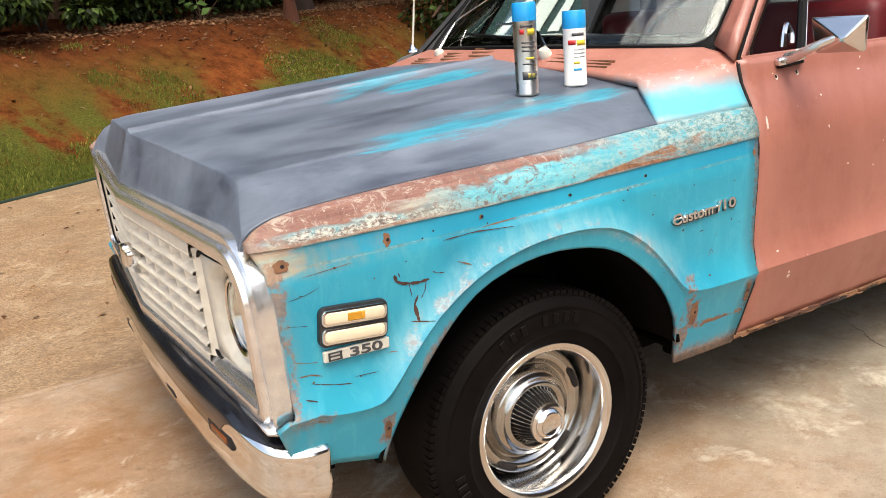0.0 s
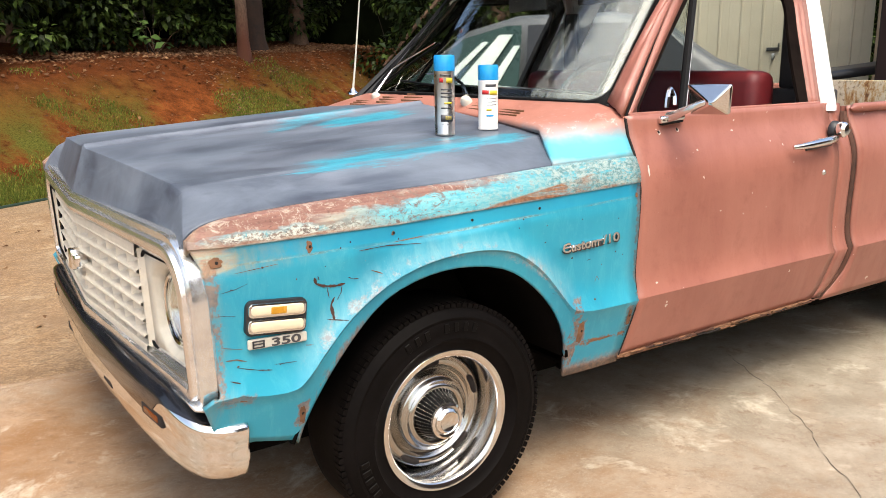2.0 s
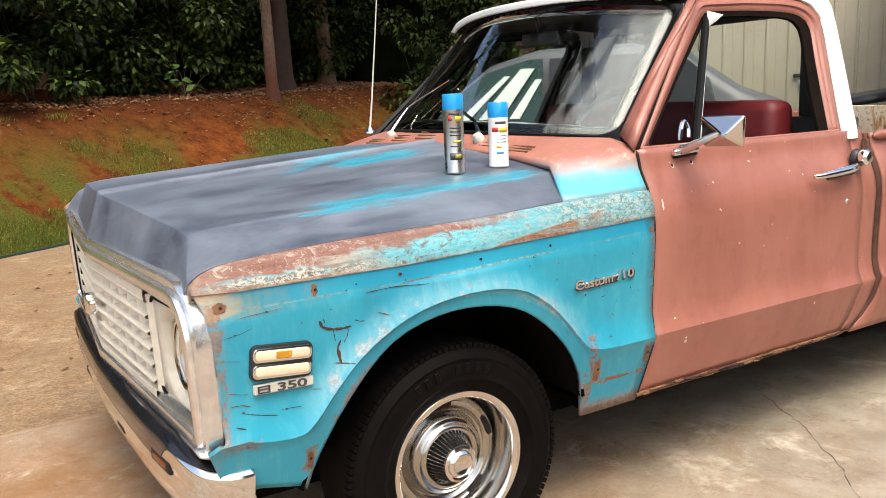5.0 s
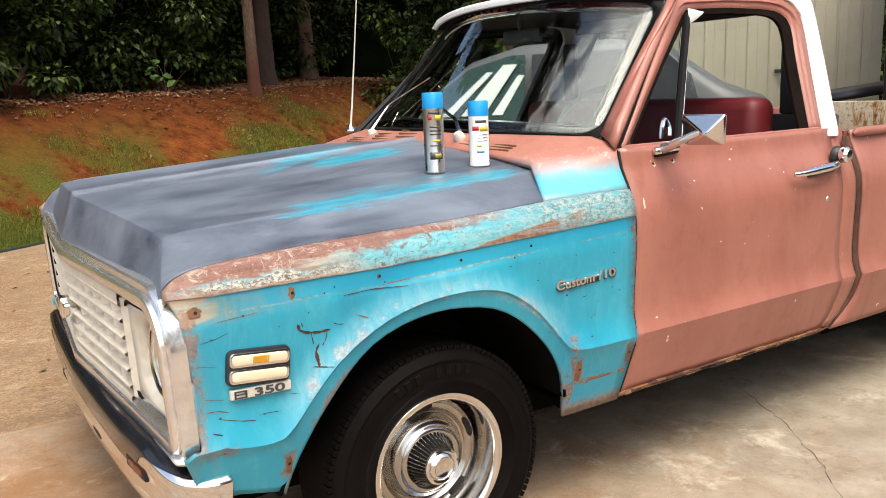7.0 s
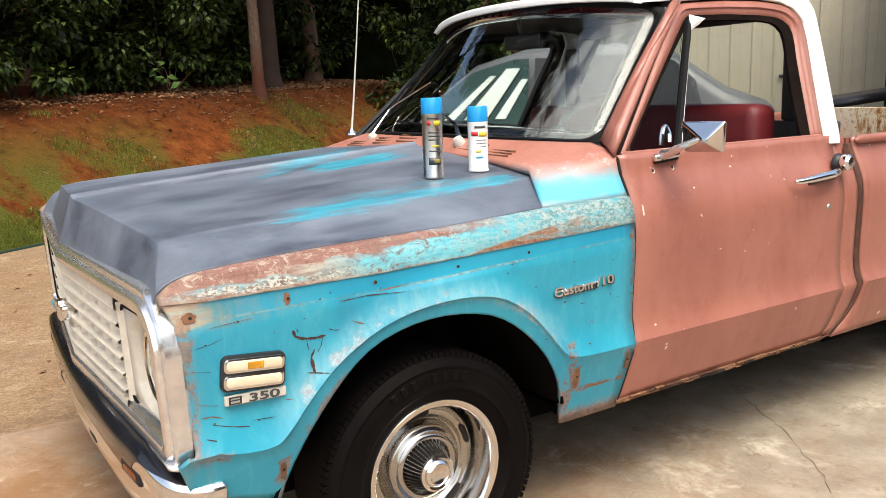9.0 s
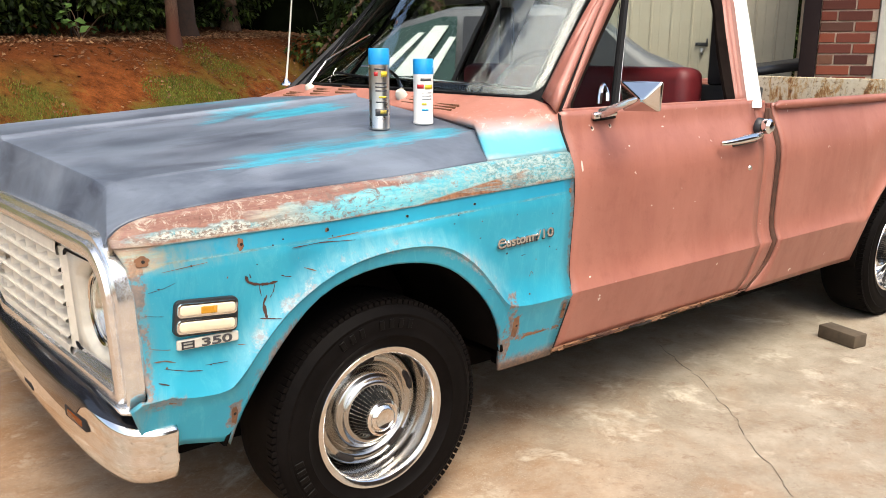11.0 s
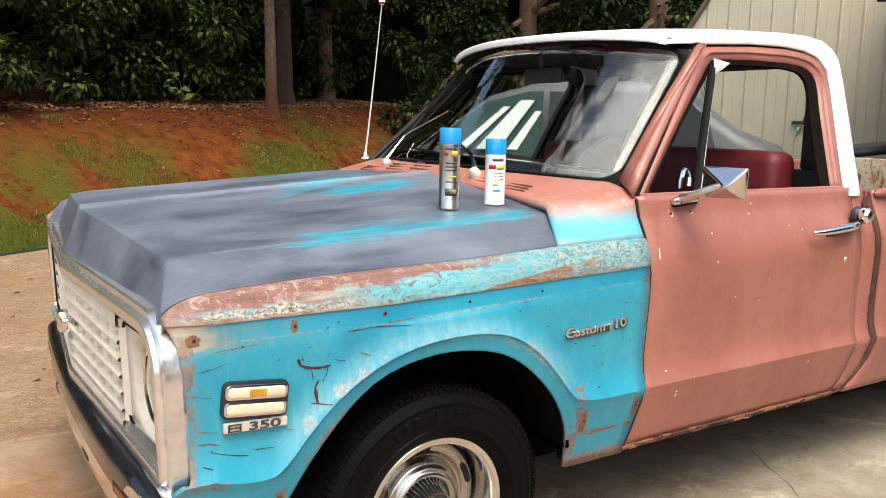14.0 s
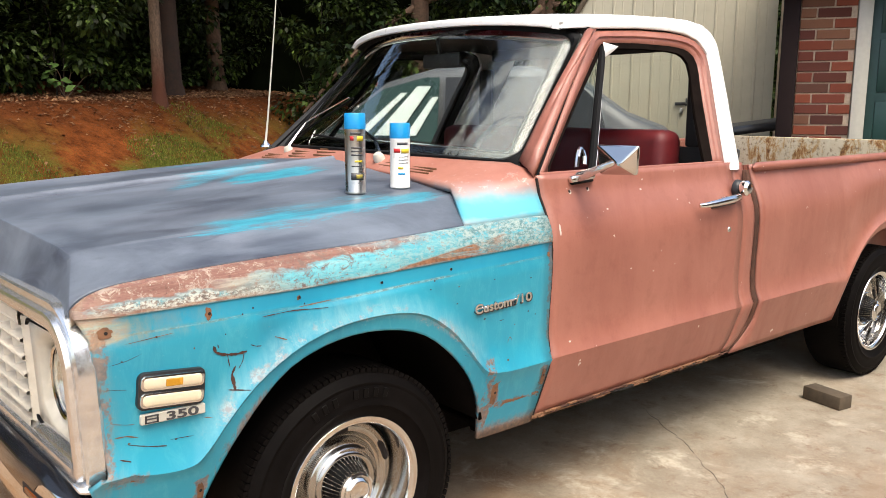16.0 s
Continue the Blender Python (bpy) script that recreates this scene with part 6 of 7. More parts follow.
words("Custom", 0.043, M_INK, MB @ Matrix.Translation((0.003, 0.004, -0.005)) @ Matrix.Diagonal((1.16, 1, 1, 1)) @ pose(0, 0, 0, 90, 0, 0), 0.003, badge, "lettering")
words("/10", 0.042, M_INK, MB @ Matrix.Translation((0.166, 0.004, -0.004)) @ Matrix.Diagonal((1.45, 1, 1, 1)) @ pose(0, 0, 0, 90, 0, 0), 0.003, badge, "lettering")

# raised marks on the front tyre's sidewall, as plain bars
for a0, n, step in ((118, 8, 6.6), (232, 9, 5.2)):
    for k in range(n):
        a = radians(a0 - step * k)
        bm = boxed((-0.0075, -0.004, -0.013), (0.0075, 0.0, 0.013), 0.001, 1)
        m = Matrix.Translation((0.281 * math.cos(a), -0.9605, HUB + 0.281 * math.sin(a))) @ pose(0, 0, 0, 0, 90 - math.degrees(a), 0)
        part("sidewall_mark", placed(bm, m), M_MARK, truck) if k not in (3,) else bm.free()

# mirror on the driver's door
mb = part("mirror", placed(boxed((-0.058, -0.012, -0.012), (0.058, 0.012, 0.012), 0.008, 3), Matrix.Translation((0.928, -0.915, 1.184)) @ pose(0, 0, 0, 0, -4, 0)), M_CHROME, door_l, "square chrome door mirror on an arm")
bm = bmesh.new()
tube(bm, [(0.905, -0.922, 1.188), (0.900, -0.955, 1.197), (0.896, -1.005, 1.218), (0.898, -1.045, 1.234), (0.908, -1.064, 1.242)], [0.017, 0.015, 0.012, 0.010, 0.009], 12)
part("mirror_arm", bm, M_DULL, mb)
part("mirror_gasket", placed(boxed((-0.052, -0.010, -0.018), (0.052, 0.010, -0.010), 0.004, 1), Matrix.Translation((0.928, -0.915, 1.184)) @ pose(0, 0, 0, 0, -4, 0)), M_SEAL, mb)
bm = bmesh.new()
MM = Matrix.Translation((0.914, -1.058, 1.248)) @ pose(0, 0, 0, 0, -3, 8)
fr = [bm.verts.new(MM @ Vector((0.030, y, z))) for y, z in ((-0.070, -0.043), (0.058, -0.047), (0.072, 0.045), (-0.076, 0.045))]
md = [bm.verts.new(MM @ Vector((0.014, y, z))) for y, z in ((-0.073, -0.046), (0.061, -0.050), (0.075, 0.048), (-0.079, 0.048))]
bk = [bm.verts.new(MM @ Vector((-0.020, y, z))) for y, z in ((-0.034, -0.014), (-0.022, -0.014), (-0.020, -0.004), (-0.036, -0.004))]
for A_, B_ in ((fr, md), (md, bk)):
    for k in range(4):
        bm.faces.new((A_[k], A_[(k + 1) % 4], B_[(k + 1) % 4], B_[k]))
bm.faces.new(bk)
bm.faces.new(fr)
softened(part("mirror_head", bm, M_RIM, mb, "chrome mirror shell", smooth=20), 0.006, 3, 20)

# door handle, lock
hd = part("door_handle", placed(boxed((-0.045, -0.006, -0.014), (0.045, 0.006, 0.014), 0.005, 2), Matrix.Translation((1.73, -0.972, 1.062))), M_CHROME, door_l, "chrome door handle with push button")
bm = bmesh.new()
tube(bm, [(1.785, -0.978, 1.072), (1.755, -0.998, 1.071), (1.70, -1.004, 1.068), (1.62, -1.004, 1.062), (1.55, -0.996, 1.056), (1.522, -0.982, 1.054)], [0.013, 0.016, 0.016, 0.014, 0.011, 0.008], 12)
part("handle_grip", bm, M_CHROME, hd)
part("push_button", lathe(bmesh.new(), [(0, 0.046), (0.020, 0.044), (0.030, 0.034), (0.031, 0.020), (0.022, 0.0), (0, 0)], Matrix.Translation((1.826, -0.962, 1.103)) @ pose(0, 0, 0, 90, 0, 0), 28), M_CHROME, hd)
part("button_seat", lathe(bmesh.new(), [(0, 0.012), (0.030, 0.012), (0.036, 0.004), (0.037, -0.01)], Matrix.Translation((1.826, -0.957, 1.098)) @ pose(0, 0, 0, 90, 0, 0), 28), M_BLACK, hd)
part("handle_seat", placed(boxed((-0.085, -0.004, -0.016), (0.085, 0.006, 0.012), 0.005, 2), Matrix.Translation((1.715, -0.962, 1.052)) @ pose(0, 0, 0, 0, -3, 0)), M_BLACK, hd)
part("door_lock", lathe(bmesh.new(), [(0, 0.008), (0.009, 0.008), (0.012, 0.004), (0.013, 0.0)], Matrix.Translation((1.752, -0.966, 0.942)) @ pose(0, 0, 0, 90, 0, 0), 20), M_CHROME, door_l, "small chrome key lock")
part("latch_panel", placed(boxed((-0.012, -0.004, -0.03), (0.012, 0.004, 0.03), 0.003, 1), Matrix.Translation((1.915, -0.925, 1.138))), M_JOINT, truck)
# small white piece at the vent window's top
bm = bmesh.new()
grid(bm, [[(1.262, glass_y(1.65) - 0.008, 1.652), (1.34, glass_y(1.64) - 0.012, 1.640)], [(1.252, glass_y(1.60) - 0.006, 1.596), (1.30, glass_y(1.62) - 0.010, 1.618)]])
thicken(part("peeling_film", bm, M_WHITE, door_l, "small white piece at the window's top corner"), 0.001)

# antenna
ant = part("antenna", lathe(bmesh.new(), [(0.028, 0), (0.026, 0.008), (0.014, 0.018), (0.010, 0.03), (0, 0.032)], Matrix.Translation((0.685, 0.84, 1.228)), 20), M_CHROME, truck, "tall whip antenna on the cowl")
bm = bmesh.new()
tube(bm, [(0.685, 0.84, 1.25), (0.70, 0.84, 1.36), (0.735, 0.84, 1.66), (0.766, 0.84, 1.95)], [0.0055, 0.0045, 0.0032, 0.0028], 6)
part("whip", bm, M_TRIM, ant)
bm = bmesh.new()
bmesh.ops.create_uvsphere(bm, u_segments=14, v_segments=10, radius=0.016, matrix=Matrix.Translation((0.767, 0.84, 1.962)))
part("ball", bm, M_CANWHITE, ant, "small red and white ball")
part("ball_band", lathe(bmesh.new(), [(0.0125, -0.011), (0.0167, -0.003), (0.0150, -0.006)], Matrix.Translation((0.767, 0.84, 1.962)), 14), M_REDINK, ant)


# wipers
def wiper(u0, pts, blade):
    p = [ws(u, f) + nv * o for u, f, o in pts]
    base = ws(u0, 0.0) + Vector((-0.045, 0, -0.012))
    w = part("wiper", lathe(bmesh.new(), [(0.022, -0.01), (0.020, 0.01), (0.012, 0.022), (0, 0.024)], Matrix.Translation(base) @ pose(0, 0, 0, 0, -35, 0), 16), M_TRIM, truck, "windshield wiper on a pale pivot")
    bm = bmesh.new()
    tube(bm, [base + Vector((0, 0, 0.02))] + p, [0.010] + [0.006] * (len(p) - 1) + [0.004], 6)
    part("wiper_arm", bm, M_RIMGREY, w)
    bm = bmesh.new()
    tube(bm, [ws(u, f) + nv * 0.010 for u, f in blade], 0.005, 6)
    part("wiper_blade", bm, M_SEAL, w)


wiper(0.80, [(0.82, 0.10, 0.035), (0.835, 0.20, 0.03), (0.80, 0.24, 0.03), (0.62, 0.40, 0.03)], [(0.90, 0.10), (0.62, 0.42)])
wiper(0.33, [(0.38, 0.07, 0.03), (0.45, 0.14, 0.03), (0.55, 0.14, 0.03)], [(0.44, 0.06), (0.72, 0.11)])

# ---- inside the cab ----
bm = bmesh.new()
SWM = Matrix.Translation((1.10, -0.36, 1.20)) @ pose(0, 0, 0, 0, -62, 0)
ring = [SWM @ Vector((0.205 * math.cos(2 * math.pi * k / 40), 0.205 * math.sin(2 * math.pi * k / 40), 0)) for k in range(40)]
tube(bm, ring, 0.013, 8, closed=True)
sw = part("steering_wheel", bm, M_BLACK, truck, "thin black steering wheel")
for a in (90, 210, 330):
    bm = bmesh.new()
    tube(bm, [SWM @ Vector((0, 0, -0.04)), SWM @ Vector((0.20 * math.cos(radians(a)), 0.20 * math.sin(radians(a)), 0))], 0.010, 6)
    part("spoke", bm, M_BLACK, sw)
bm = bmesh.new()
tube(bm, [SWM @ Vector((0, 0, -0.02)), (0.86, -0.36, 1.08)], 0.03, 10)
part("column", bm, M_BLACK, sw)
part("rear_view_mirror", boxed((1.06, -0.13, 1.575), (1.08, 0.11, 1.635), 0.01, 2), M_BLACK, truck, "black rear-view mirror")
bm = bmesh.new()
tube(bm, [(1.07, 0.0, 1.63), (1.05, 0.0, 1.70)], 0.008, 6)
part("mirror_stem", bm, M_BLACK, truck)
# ---- wood block under the rear wheel ----
bm = boxed((-0.10, -0.045, 0), (0.10, 0.045, 0.065), 0.006, 2)
ob = tagged(part("wheel_chock", placed(bm, Matrix.Translation((2.635, -1.01, DRIVE)) @ pose(0, 0, 0, 0, 0, 79)), M_WOOD), "weathered wood block lying before the rear tyre", "wood block")

# ---- crack in the drive ----
bm = bmesh.new()
crack = smooth_path([(1.90, -0.50, 0), (1.80, -0.67, 0), (1.755, -0.738, 0), (1.70, -0.86, 0), (1.642, -0.929, 0), (1.55, -1.06, 0), (1.468, -1.171, 0), (1.39, -1.25, 0), (1.309, -1.340, 0), (1.183, -1.518, 0), (1.096, -1.606, 0), (1.0, -1.75, 0), (0.92, -1.97, 0), (0.80, -2.3, 0)], 5)
rnd = random.Random(3)
L_, R_ = [], []
for p in crack:
    j = Vector((rnd.uniform(-0.008, 0.008), rnd.uniform(-0.008, 0.008), 0))
    w = rnd.uniform(0.0010, 0.0032)
    L_.append((p.x + j.x - w, p.y + j.y, DRIVE + 0.0015))
    R_.append((p.x + j.x + w, p.y + j.y + 0.002, DRIVE + 0.0015))
grid(bm, [L_, R_])
part("crack", bm, M_HOLE, driveway, "thin crack in the concrete", smooth=0)

# ---- house ----
WALL = Vector((0.5, -0.866, 0))        # the house front runs this way
OUT = Vector((-0.866, -0.5, 0))
CORNER = Vector((5.17, 0.58, 0))
HOUSE = Matrix(((WALL.x, OUT.x, 0, CORNER.x), (WALL.y, OUT.y, 0, CORNER.y), (0, 0, 1, 0), (0, 0, 0, 1)))


def house_box(a0, a1, d0, d1, z0, z1, bevel=0.0):
    return placed(boxed((a0, d0, z0), (a1, d1, z1), bevel), HOUSE)


wall_house = tagged(part("wall_house", house_box(0.0, 0.40, -0.25, -0.007, 0, 3.3), M_MORTAR), "red brick house wall with pale mortar joints", "wall", kind="structure")
tagged(part("wall_house_side", house_box(-0.05, 2.6, -4.0, -0.26, 0, 3.3), M_MORTAR), "plain house wall", "wall", kind="structure")
tagged(part("corner_post", house_box(-0.125, -0.005, -0.10, 0.06, 0, 2.62, 0.008), M_BROWN), "dark brown corner post", "post", kind="structure")
tagged(part("roof_beam", house_box(-0.40, 3.0, -0.30, 0.30, 2.40, 2.75, 0.01), M_BROWN), "dark brown porch beam", "beam", kind="structure")
tagged(part("door_trim", house_box(0.405, 0.505, -0.12, 0.02, 0, 2.35, 0.006), M_TRIM), "off-white door casing", "trim", kind="structure")
gdoor = tagged(part("door_house", house_box(0.51, 1.45, -0.14, -0.09, 0.02, 2.3, 0.004), M_GREEN), "dark green panel door", "door", kind="structure")
for z0 in (0.15, 0.62, 1.08, 1.55, 2.0):
    for a0 in (0.58, 1.02):
        part("panel", house_box(a0, a0 + 0.36, -0.095, -0.082, z0, z0 + 0.40, 0.008), M_GREEN, gdoor)
COURSE, BRICK = 0.0815, 0.245


def brick_mesh(name, length):
    bm = boxed((0, -0.012, 0), (length, 0.004, COURSE - 0.013), 0.003, 1)
    me = bpy.data.meshes.new(name)
    bm.to_mesh(me)
    bm.free()
    me.materials.append(M_BRICK)
    return me


FULL = brick_mesh("brick", BRICK - 0.013)
rnd = random.Random(5)
for r in range(11, 34):
    off = 0 if r % 2 else -BRICK / 2
    a = 0.002 + off
    while a < 0.395:
        a0, a1 = max(a, 0.003), min(a + BRICK - 0.013, 0.398)
        if a1 - a0 > 0.03:
            ob = new("brick", FULL)
            ob.parent = wall_house
            ob.matrix_basis = HOUSE @ Matrix.Translation((a0, rnd.uniform(-0.002, 0.002), r * COURSE)) @ Matrix.Diagonal(((a1 - a0) / (BRICK - 0.013), 1, 1, 1))
        a += BRICK

# ---- metal shed ----
SA, SD = Vector((0.64, -0.77, 0)).normalized(), Vector((-0.77, -0.64, 0)).normalized()
SHEDM = Matrix(((SA.x, SD.x, 0, 7.0), (SA.y, SD.y, 0, 4.3), (0, 0, 1, 0), (0, 0, 0, 1)))
shed = thing("metal_shed", "beige ribbed metal shed with a dark latch", "shed")


def shed_top(a):
    return 2.45 + max(0, min(1, (a + 0.20) / 0.42)) * 0.72 if a < 0.22 else 3.17 + 0.25 * min(1, (a - 0.22) / 0.9) - 0.25 * max(0, (a - 1.2) / 0.9)


w_ = 0.245
for k in range(10):
    a = -0.20 + w_ * k
    bm = bmesh.new()
    prof = [(0.0, 0.0), (0.010, 0.013), (0.024, 0.013), (0.034, 0.0), (0.118, 0.0), (0.122, 0.0025), (0.132, 0.0025), (0.136, 0.0), (w_, 0.0)]
    grid(bm, [[(a + u, d, z) for u, d in prof] for z in (0.03,)] + [[(a + u, d, shed_top(a + u)) for u, d in prof]])
    thicken(part("siding_panel", placed(bm, SHEDM), M_SHED, shed, smooth=0), 0.002)
part("shed_body", placed(boxed((-0.19, -2.6, 0), (2.25, -0.02, 2.44)), SHEDM), M_SHED, shed)
bm = bmesh.new()
tube(bm, [SHEDM @ Vector((-0.24, 0.03, 0.0)), SHEDM @ Vector((-0.24, 0.03, 2.44)), SHEDM @ Vector((0.20, 0.03, 3.2)), SHEDM @ Vector((1.1, 0.03, 3.48))], 0.035, 8)
part("edge_trim", bm, M_WOOD, shed, "weathered edge trim")
part("latch_plate", placed(boxed((1.10, 0.016, 1.47), (1.25, 0.036, 1.51), 0.004), SHEDM), M_BLACK, shed, "black door latch")
part("padlock", placed(boxed((1.165, 0.020, 1.36), (1.20, 0.040, 1.44), 0.008), SHEDM), M_ALU, shed)
part("latch_bolt", placed(boxed((1.225, 0.02, 1.46), (1.245, 0.05, 1.56), 0.004), SHEDM), M_BLACK, shed)

# dark lid of a bin standing before the shed
lid = thing("trash_bin", "black plastic bin with a sloping lid", "bin")
BM_ = Matrix.Translation((5.92, 1.47, 0)) @ pose(0, 0, 0, 0, 0, -50)
part("bin_body", placed(boxed((-0.30, -0.28, 0), (0.30, 0.28, 1.12), 0.03), BM_), M_BLACK, lid)
bm = bmesh.new()
grid(bm, [[(-0.38, -0.32, 1.20), (0.36, -0.32, 1.30)], [(-0.38, 0.32, 1.24), (0.36, 0.32, 1.34)]])
thicken(part("bin_lid", placed(bm, BM_), M_BLACK, lid), 0.05)

# silver car parked beyond the truck
car = thing("car", "silver parked car beyond the truck", "car")
CM = Matrix.Translation((4.74, 3.20, 0)) @ pose(0, 0, 0, 0, 0, -52)


def car_body():
    bm = bmesh.new()
    side = [(-2.60, 0.35), (-2.65, 0.80), (-2.45, 1.02), (-1.88, 1.20), (-1.22, 1.68), (-0.75, 1.80), (0.10, 1.81), (0.55, 1.74), (0.85, 1.52), (1.05, 1.38), (1.42, 1.24), (1.70, 0.75), (1.65, 0.35)]
    rows = []
    for y, k in ((-0.88, 0.93), (-0.80, 0.985), (-0.6, 1.0), (0, 1.01), (0.6, 1.0), (0.80, 0.985), (0.88, 0.93)):
        rows.append([(x * (1 if abs(y) < 0.85 else 0.985), y * (1 if z < 1.1 else 0.86), z * k) for x, z in side])
    for r in (rows[0], rows[-1]):
        bm.faces.new([bm.verts.new(p) for p in r])
    grid(bm, rows)
    softened(part("car_body", placed(bm, CM), M_SILVER, car, smooth=40), 0.03, 2, 30)
    for s in (-1, 1):
        bm = bmesh.new()
        bm.faces.new([bm.verts.new((x, s * y, z)) for x, y, z in ((-0.60, 0.905, 1.08), (0.84, 0.905, 1.08), (0.86, 0.875, 1.25), (0.80, 0.83, 1.46), (0.62, 0.805, 1.63), (0.30, 0.80, 1.70), (-0.60, 0.80, 1.70))])
        thicken(part("car_window", placed(bm, CM), M_BLACK, car, "dark side window", smooth=0), 0.01, 0)
        bm = bmesh.new()
        bm.faces.new([bm.verts.new((x, s * y, z)) for x, y, z in ((-1.76, 0.895, 1.20), (-0.66, 0.905, 1.10), (-0.66, 0.80, 1.70), (-0.80, 0.80, 1.70), (-1.20, 0.815, 1.60))])
        front_pane = part("car_window", placed(bm, CM), M_SHADEG, car, "green-tinted front side window", smooth=0)
        thicken(front_pane, 0.01, 0)
        if s < 0:
            # folds of a pale sunshade pressed against the glass
            for k, (x0, x1, w, z1) in enumerate(((-1.46, -1.02, 0.10, 1.56), (-1.26, -0.86, 0.22, 1.62), (-0.96, -0.72, 0.10, 1.52))):
                bm = bmesh.new()
                bm.faces.new([bm.verts.new((x, -y, z)) for x, y, z in ((x0, 0.915, 1.17), (x0 + w, 0.915, 1.17), (x1 + w * 0.6, 0.850, z1), (x1, 0.850, z1))])
                thicken(part("sunshade_fold", placed(bm, CM), M_SHADE, front_pane, "pale sunshade fold", smooth=0), 0.006, 0)
        for x in (-1.85, 0.95):
            part("car_wheel", lathe(bmesh.new(), [(0, -0.1), (0.2, -0.1), (0.32, -0.09), (0.33, 0), (0.32, 0.09), (0.2, 0.1), (0, 0.1)], CM @ Matrix.Translation((x, s * 0.80, 0.33)) @ pose(0, 0, 0, 90, 0, 0), 32), M_RUBBER, car)


car_body()


# unseen wall behind the viewer, added to block low light from that side
tagged(part("wall_back", boxed((0.6, -7.6, 0), (14, -7.1, 5.0)), M_LIGHTBLOCK), "unseen brown wall added to block low light", "wall", kind="structure")

# ---- yard: trees, shrubs, litter, grass ----
ALONG, ACROSS = Vector((0.866, 0.5, 0)), Vector((-0.5, 0.866, 0))


def yard(a, b, up=0.0):
    p = ALONG * a + ACROSS * b
    return Vector((p.x, p.y, rise(p.x, p.y) + up))


def leaf_mesh(name, places, parent, mat, label="", kind=""):
    """places: (centre, size, direction, up). A leaf is a folded blade of four faces."""
    vs, fs = [], []
    for c, s, d, u in places:
        side = d.cross(u)
        if side.length < 1e-3:
            side = d.orthogonal()
        side.normalize()
        n = side.cross(d).normalized()
        w = s * 0.30
        i = len(vs)
        tip, mid, base = c + d * s * 0.55 - n * s * 0.10, c + n * s * 0.03, c - d * s * 0.45
        vs += [base, mid + side * w + n * s * 0.08, tip, mid - side * w + n * s * 0.08, mid]
        fs += [(i, i + 1, i + 4), (i + 1, i + 2, i + 4), (i + 2, i + 3, i + 4), (i + 3, i, i + 4)]
    me = bpy.data.meshes.new(name)
    me.from_pydata([tuple(v) for v in vs], [], fs)
    me.materials.append(mat)
    for p in me.polygons:
        p.use_smooth = True
    ob = new(name, me)
    if parent is not None:
        ob.parent = parent
    if label or kind:
        tagged(ob, label, "", "", kind)
    return ob


def rand_dir(rnd, flat=1.0):
    while True:
        v = Vector((rnd.uniform(-1, 1), rnd.uniform(-1, 1), rnd.uniform(-1, 1) * flat))
        if 0.05 < v.length < 1:
            return v.normalized()


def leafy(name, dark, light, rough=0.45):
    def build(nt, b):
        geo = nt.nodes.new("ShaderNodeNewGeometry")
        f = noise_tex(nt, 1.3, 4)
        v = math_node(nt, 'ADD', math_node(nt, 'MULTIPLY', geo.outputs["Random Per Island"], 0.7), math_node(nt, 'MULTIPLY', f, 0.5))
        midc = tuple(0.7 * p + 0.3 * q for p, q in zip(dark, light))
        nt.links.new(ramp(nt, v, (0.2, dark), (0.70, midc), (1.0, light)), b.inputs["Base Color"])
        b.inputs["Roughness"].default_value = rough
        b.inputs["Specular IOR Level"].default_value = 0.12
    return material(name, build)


# near-black tones put the shade among hedge and crown leaves into their colour
M_LEAF = leafy("shrub_leaf_and_shade", (0.0010, 0.0024, 0.0008), (0.080, 0.125, 0.026))
M_LEAFD = leafy("tree_leaf_and_shade", (0.003, 0.007, 0.002), (0.020, 0.040, 0.010))
M_LEAFB = leafy("bright_leaf", (0.05, 0.10, 0.025), (0.15, 0.23, 0.065))
M_LITTER = leafy("dry_leaf", (0.075, 0.032, 0.016), (0.27, 0.155, 0.08), 0.9)
M_GRASS = leafy("grass_blade", (0.045, 0.065, 0.008), (0.215, 0.230, 0.042), 0.75)
M_BARKD = plain("dark_tree_bark", (0.022, 0.010, 0.006), 0.95, grain=0.35, scale=22, bumps=0.8)
M_TWIG = plain("dark_twig", (0.022, 0.015, 0.010), 0.95, grain=0.3)
M_WOODSHADE = plain("woods_shade", (0.0025, 0.0035, 0.0015), 1.0, grain=0.4, scale=3, spec=0.0)


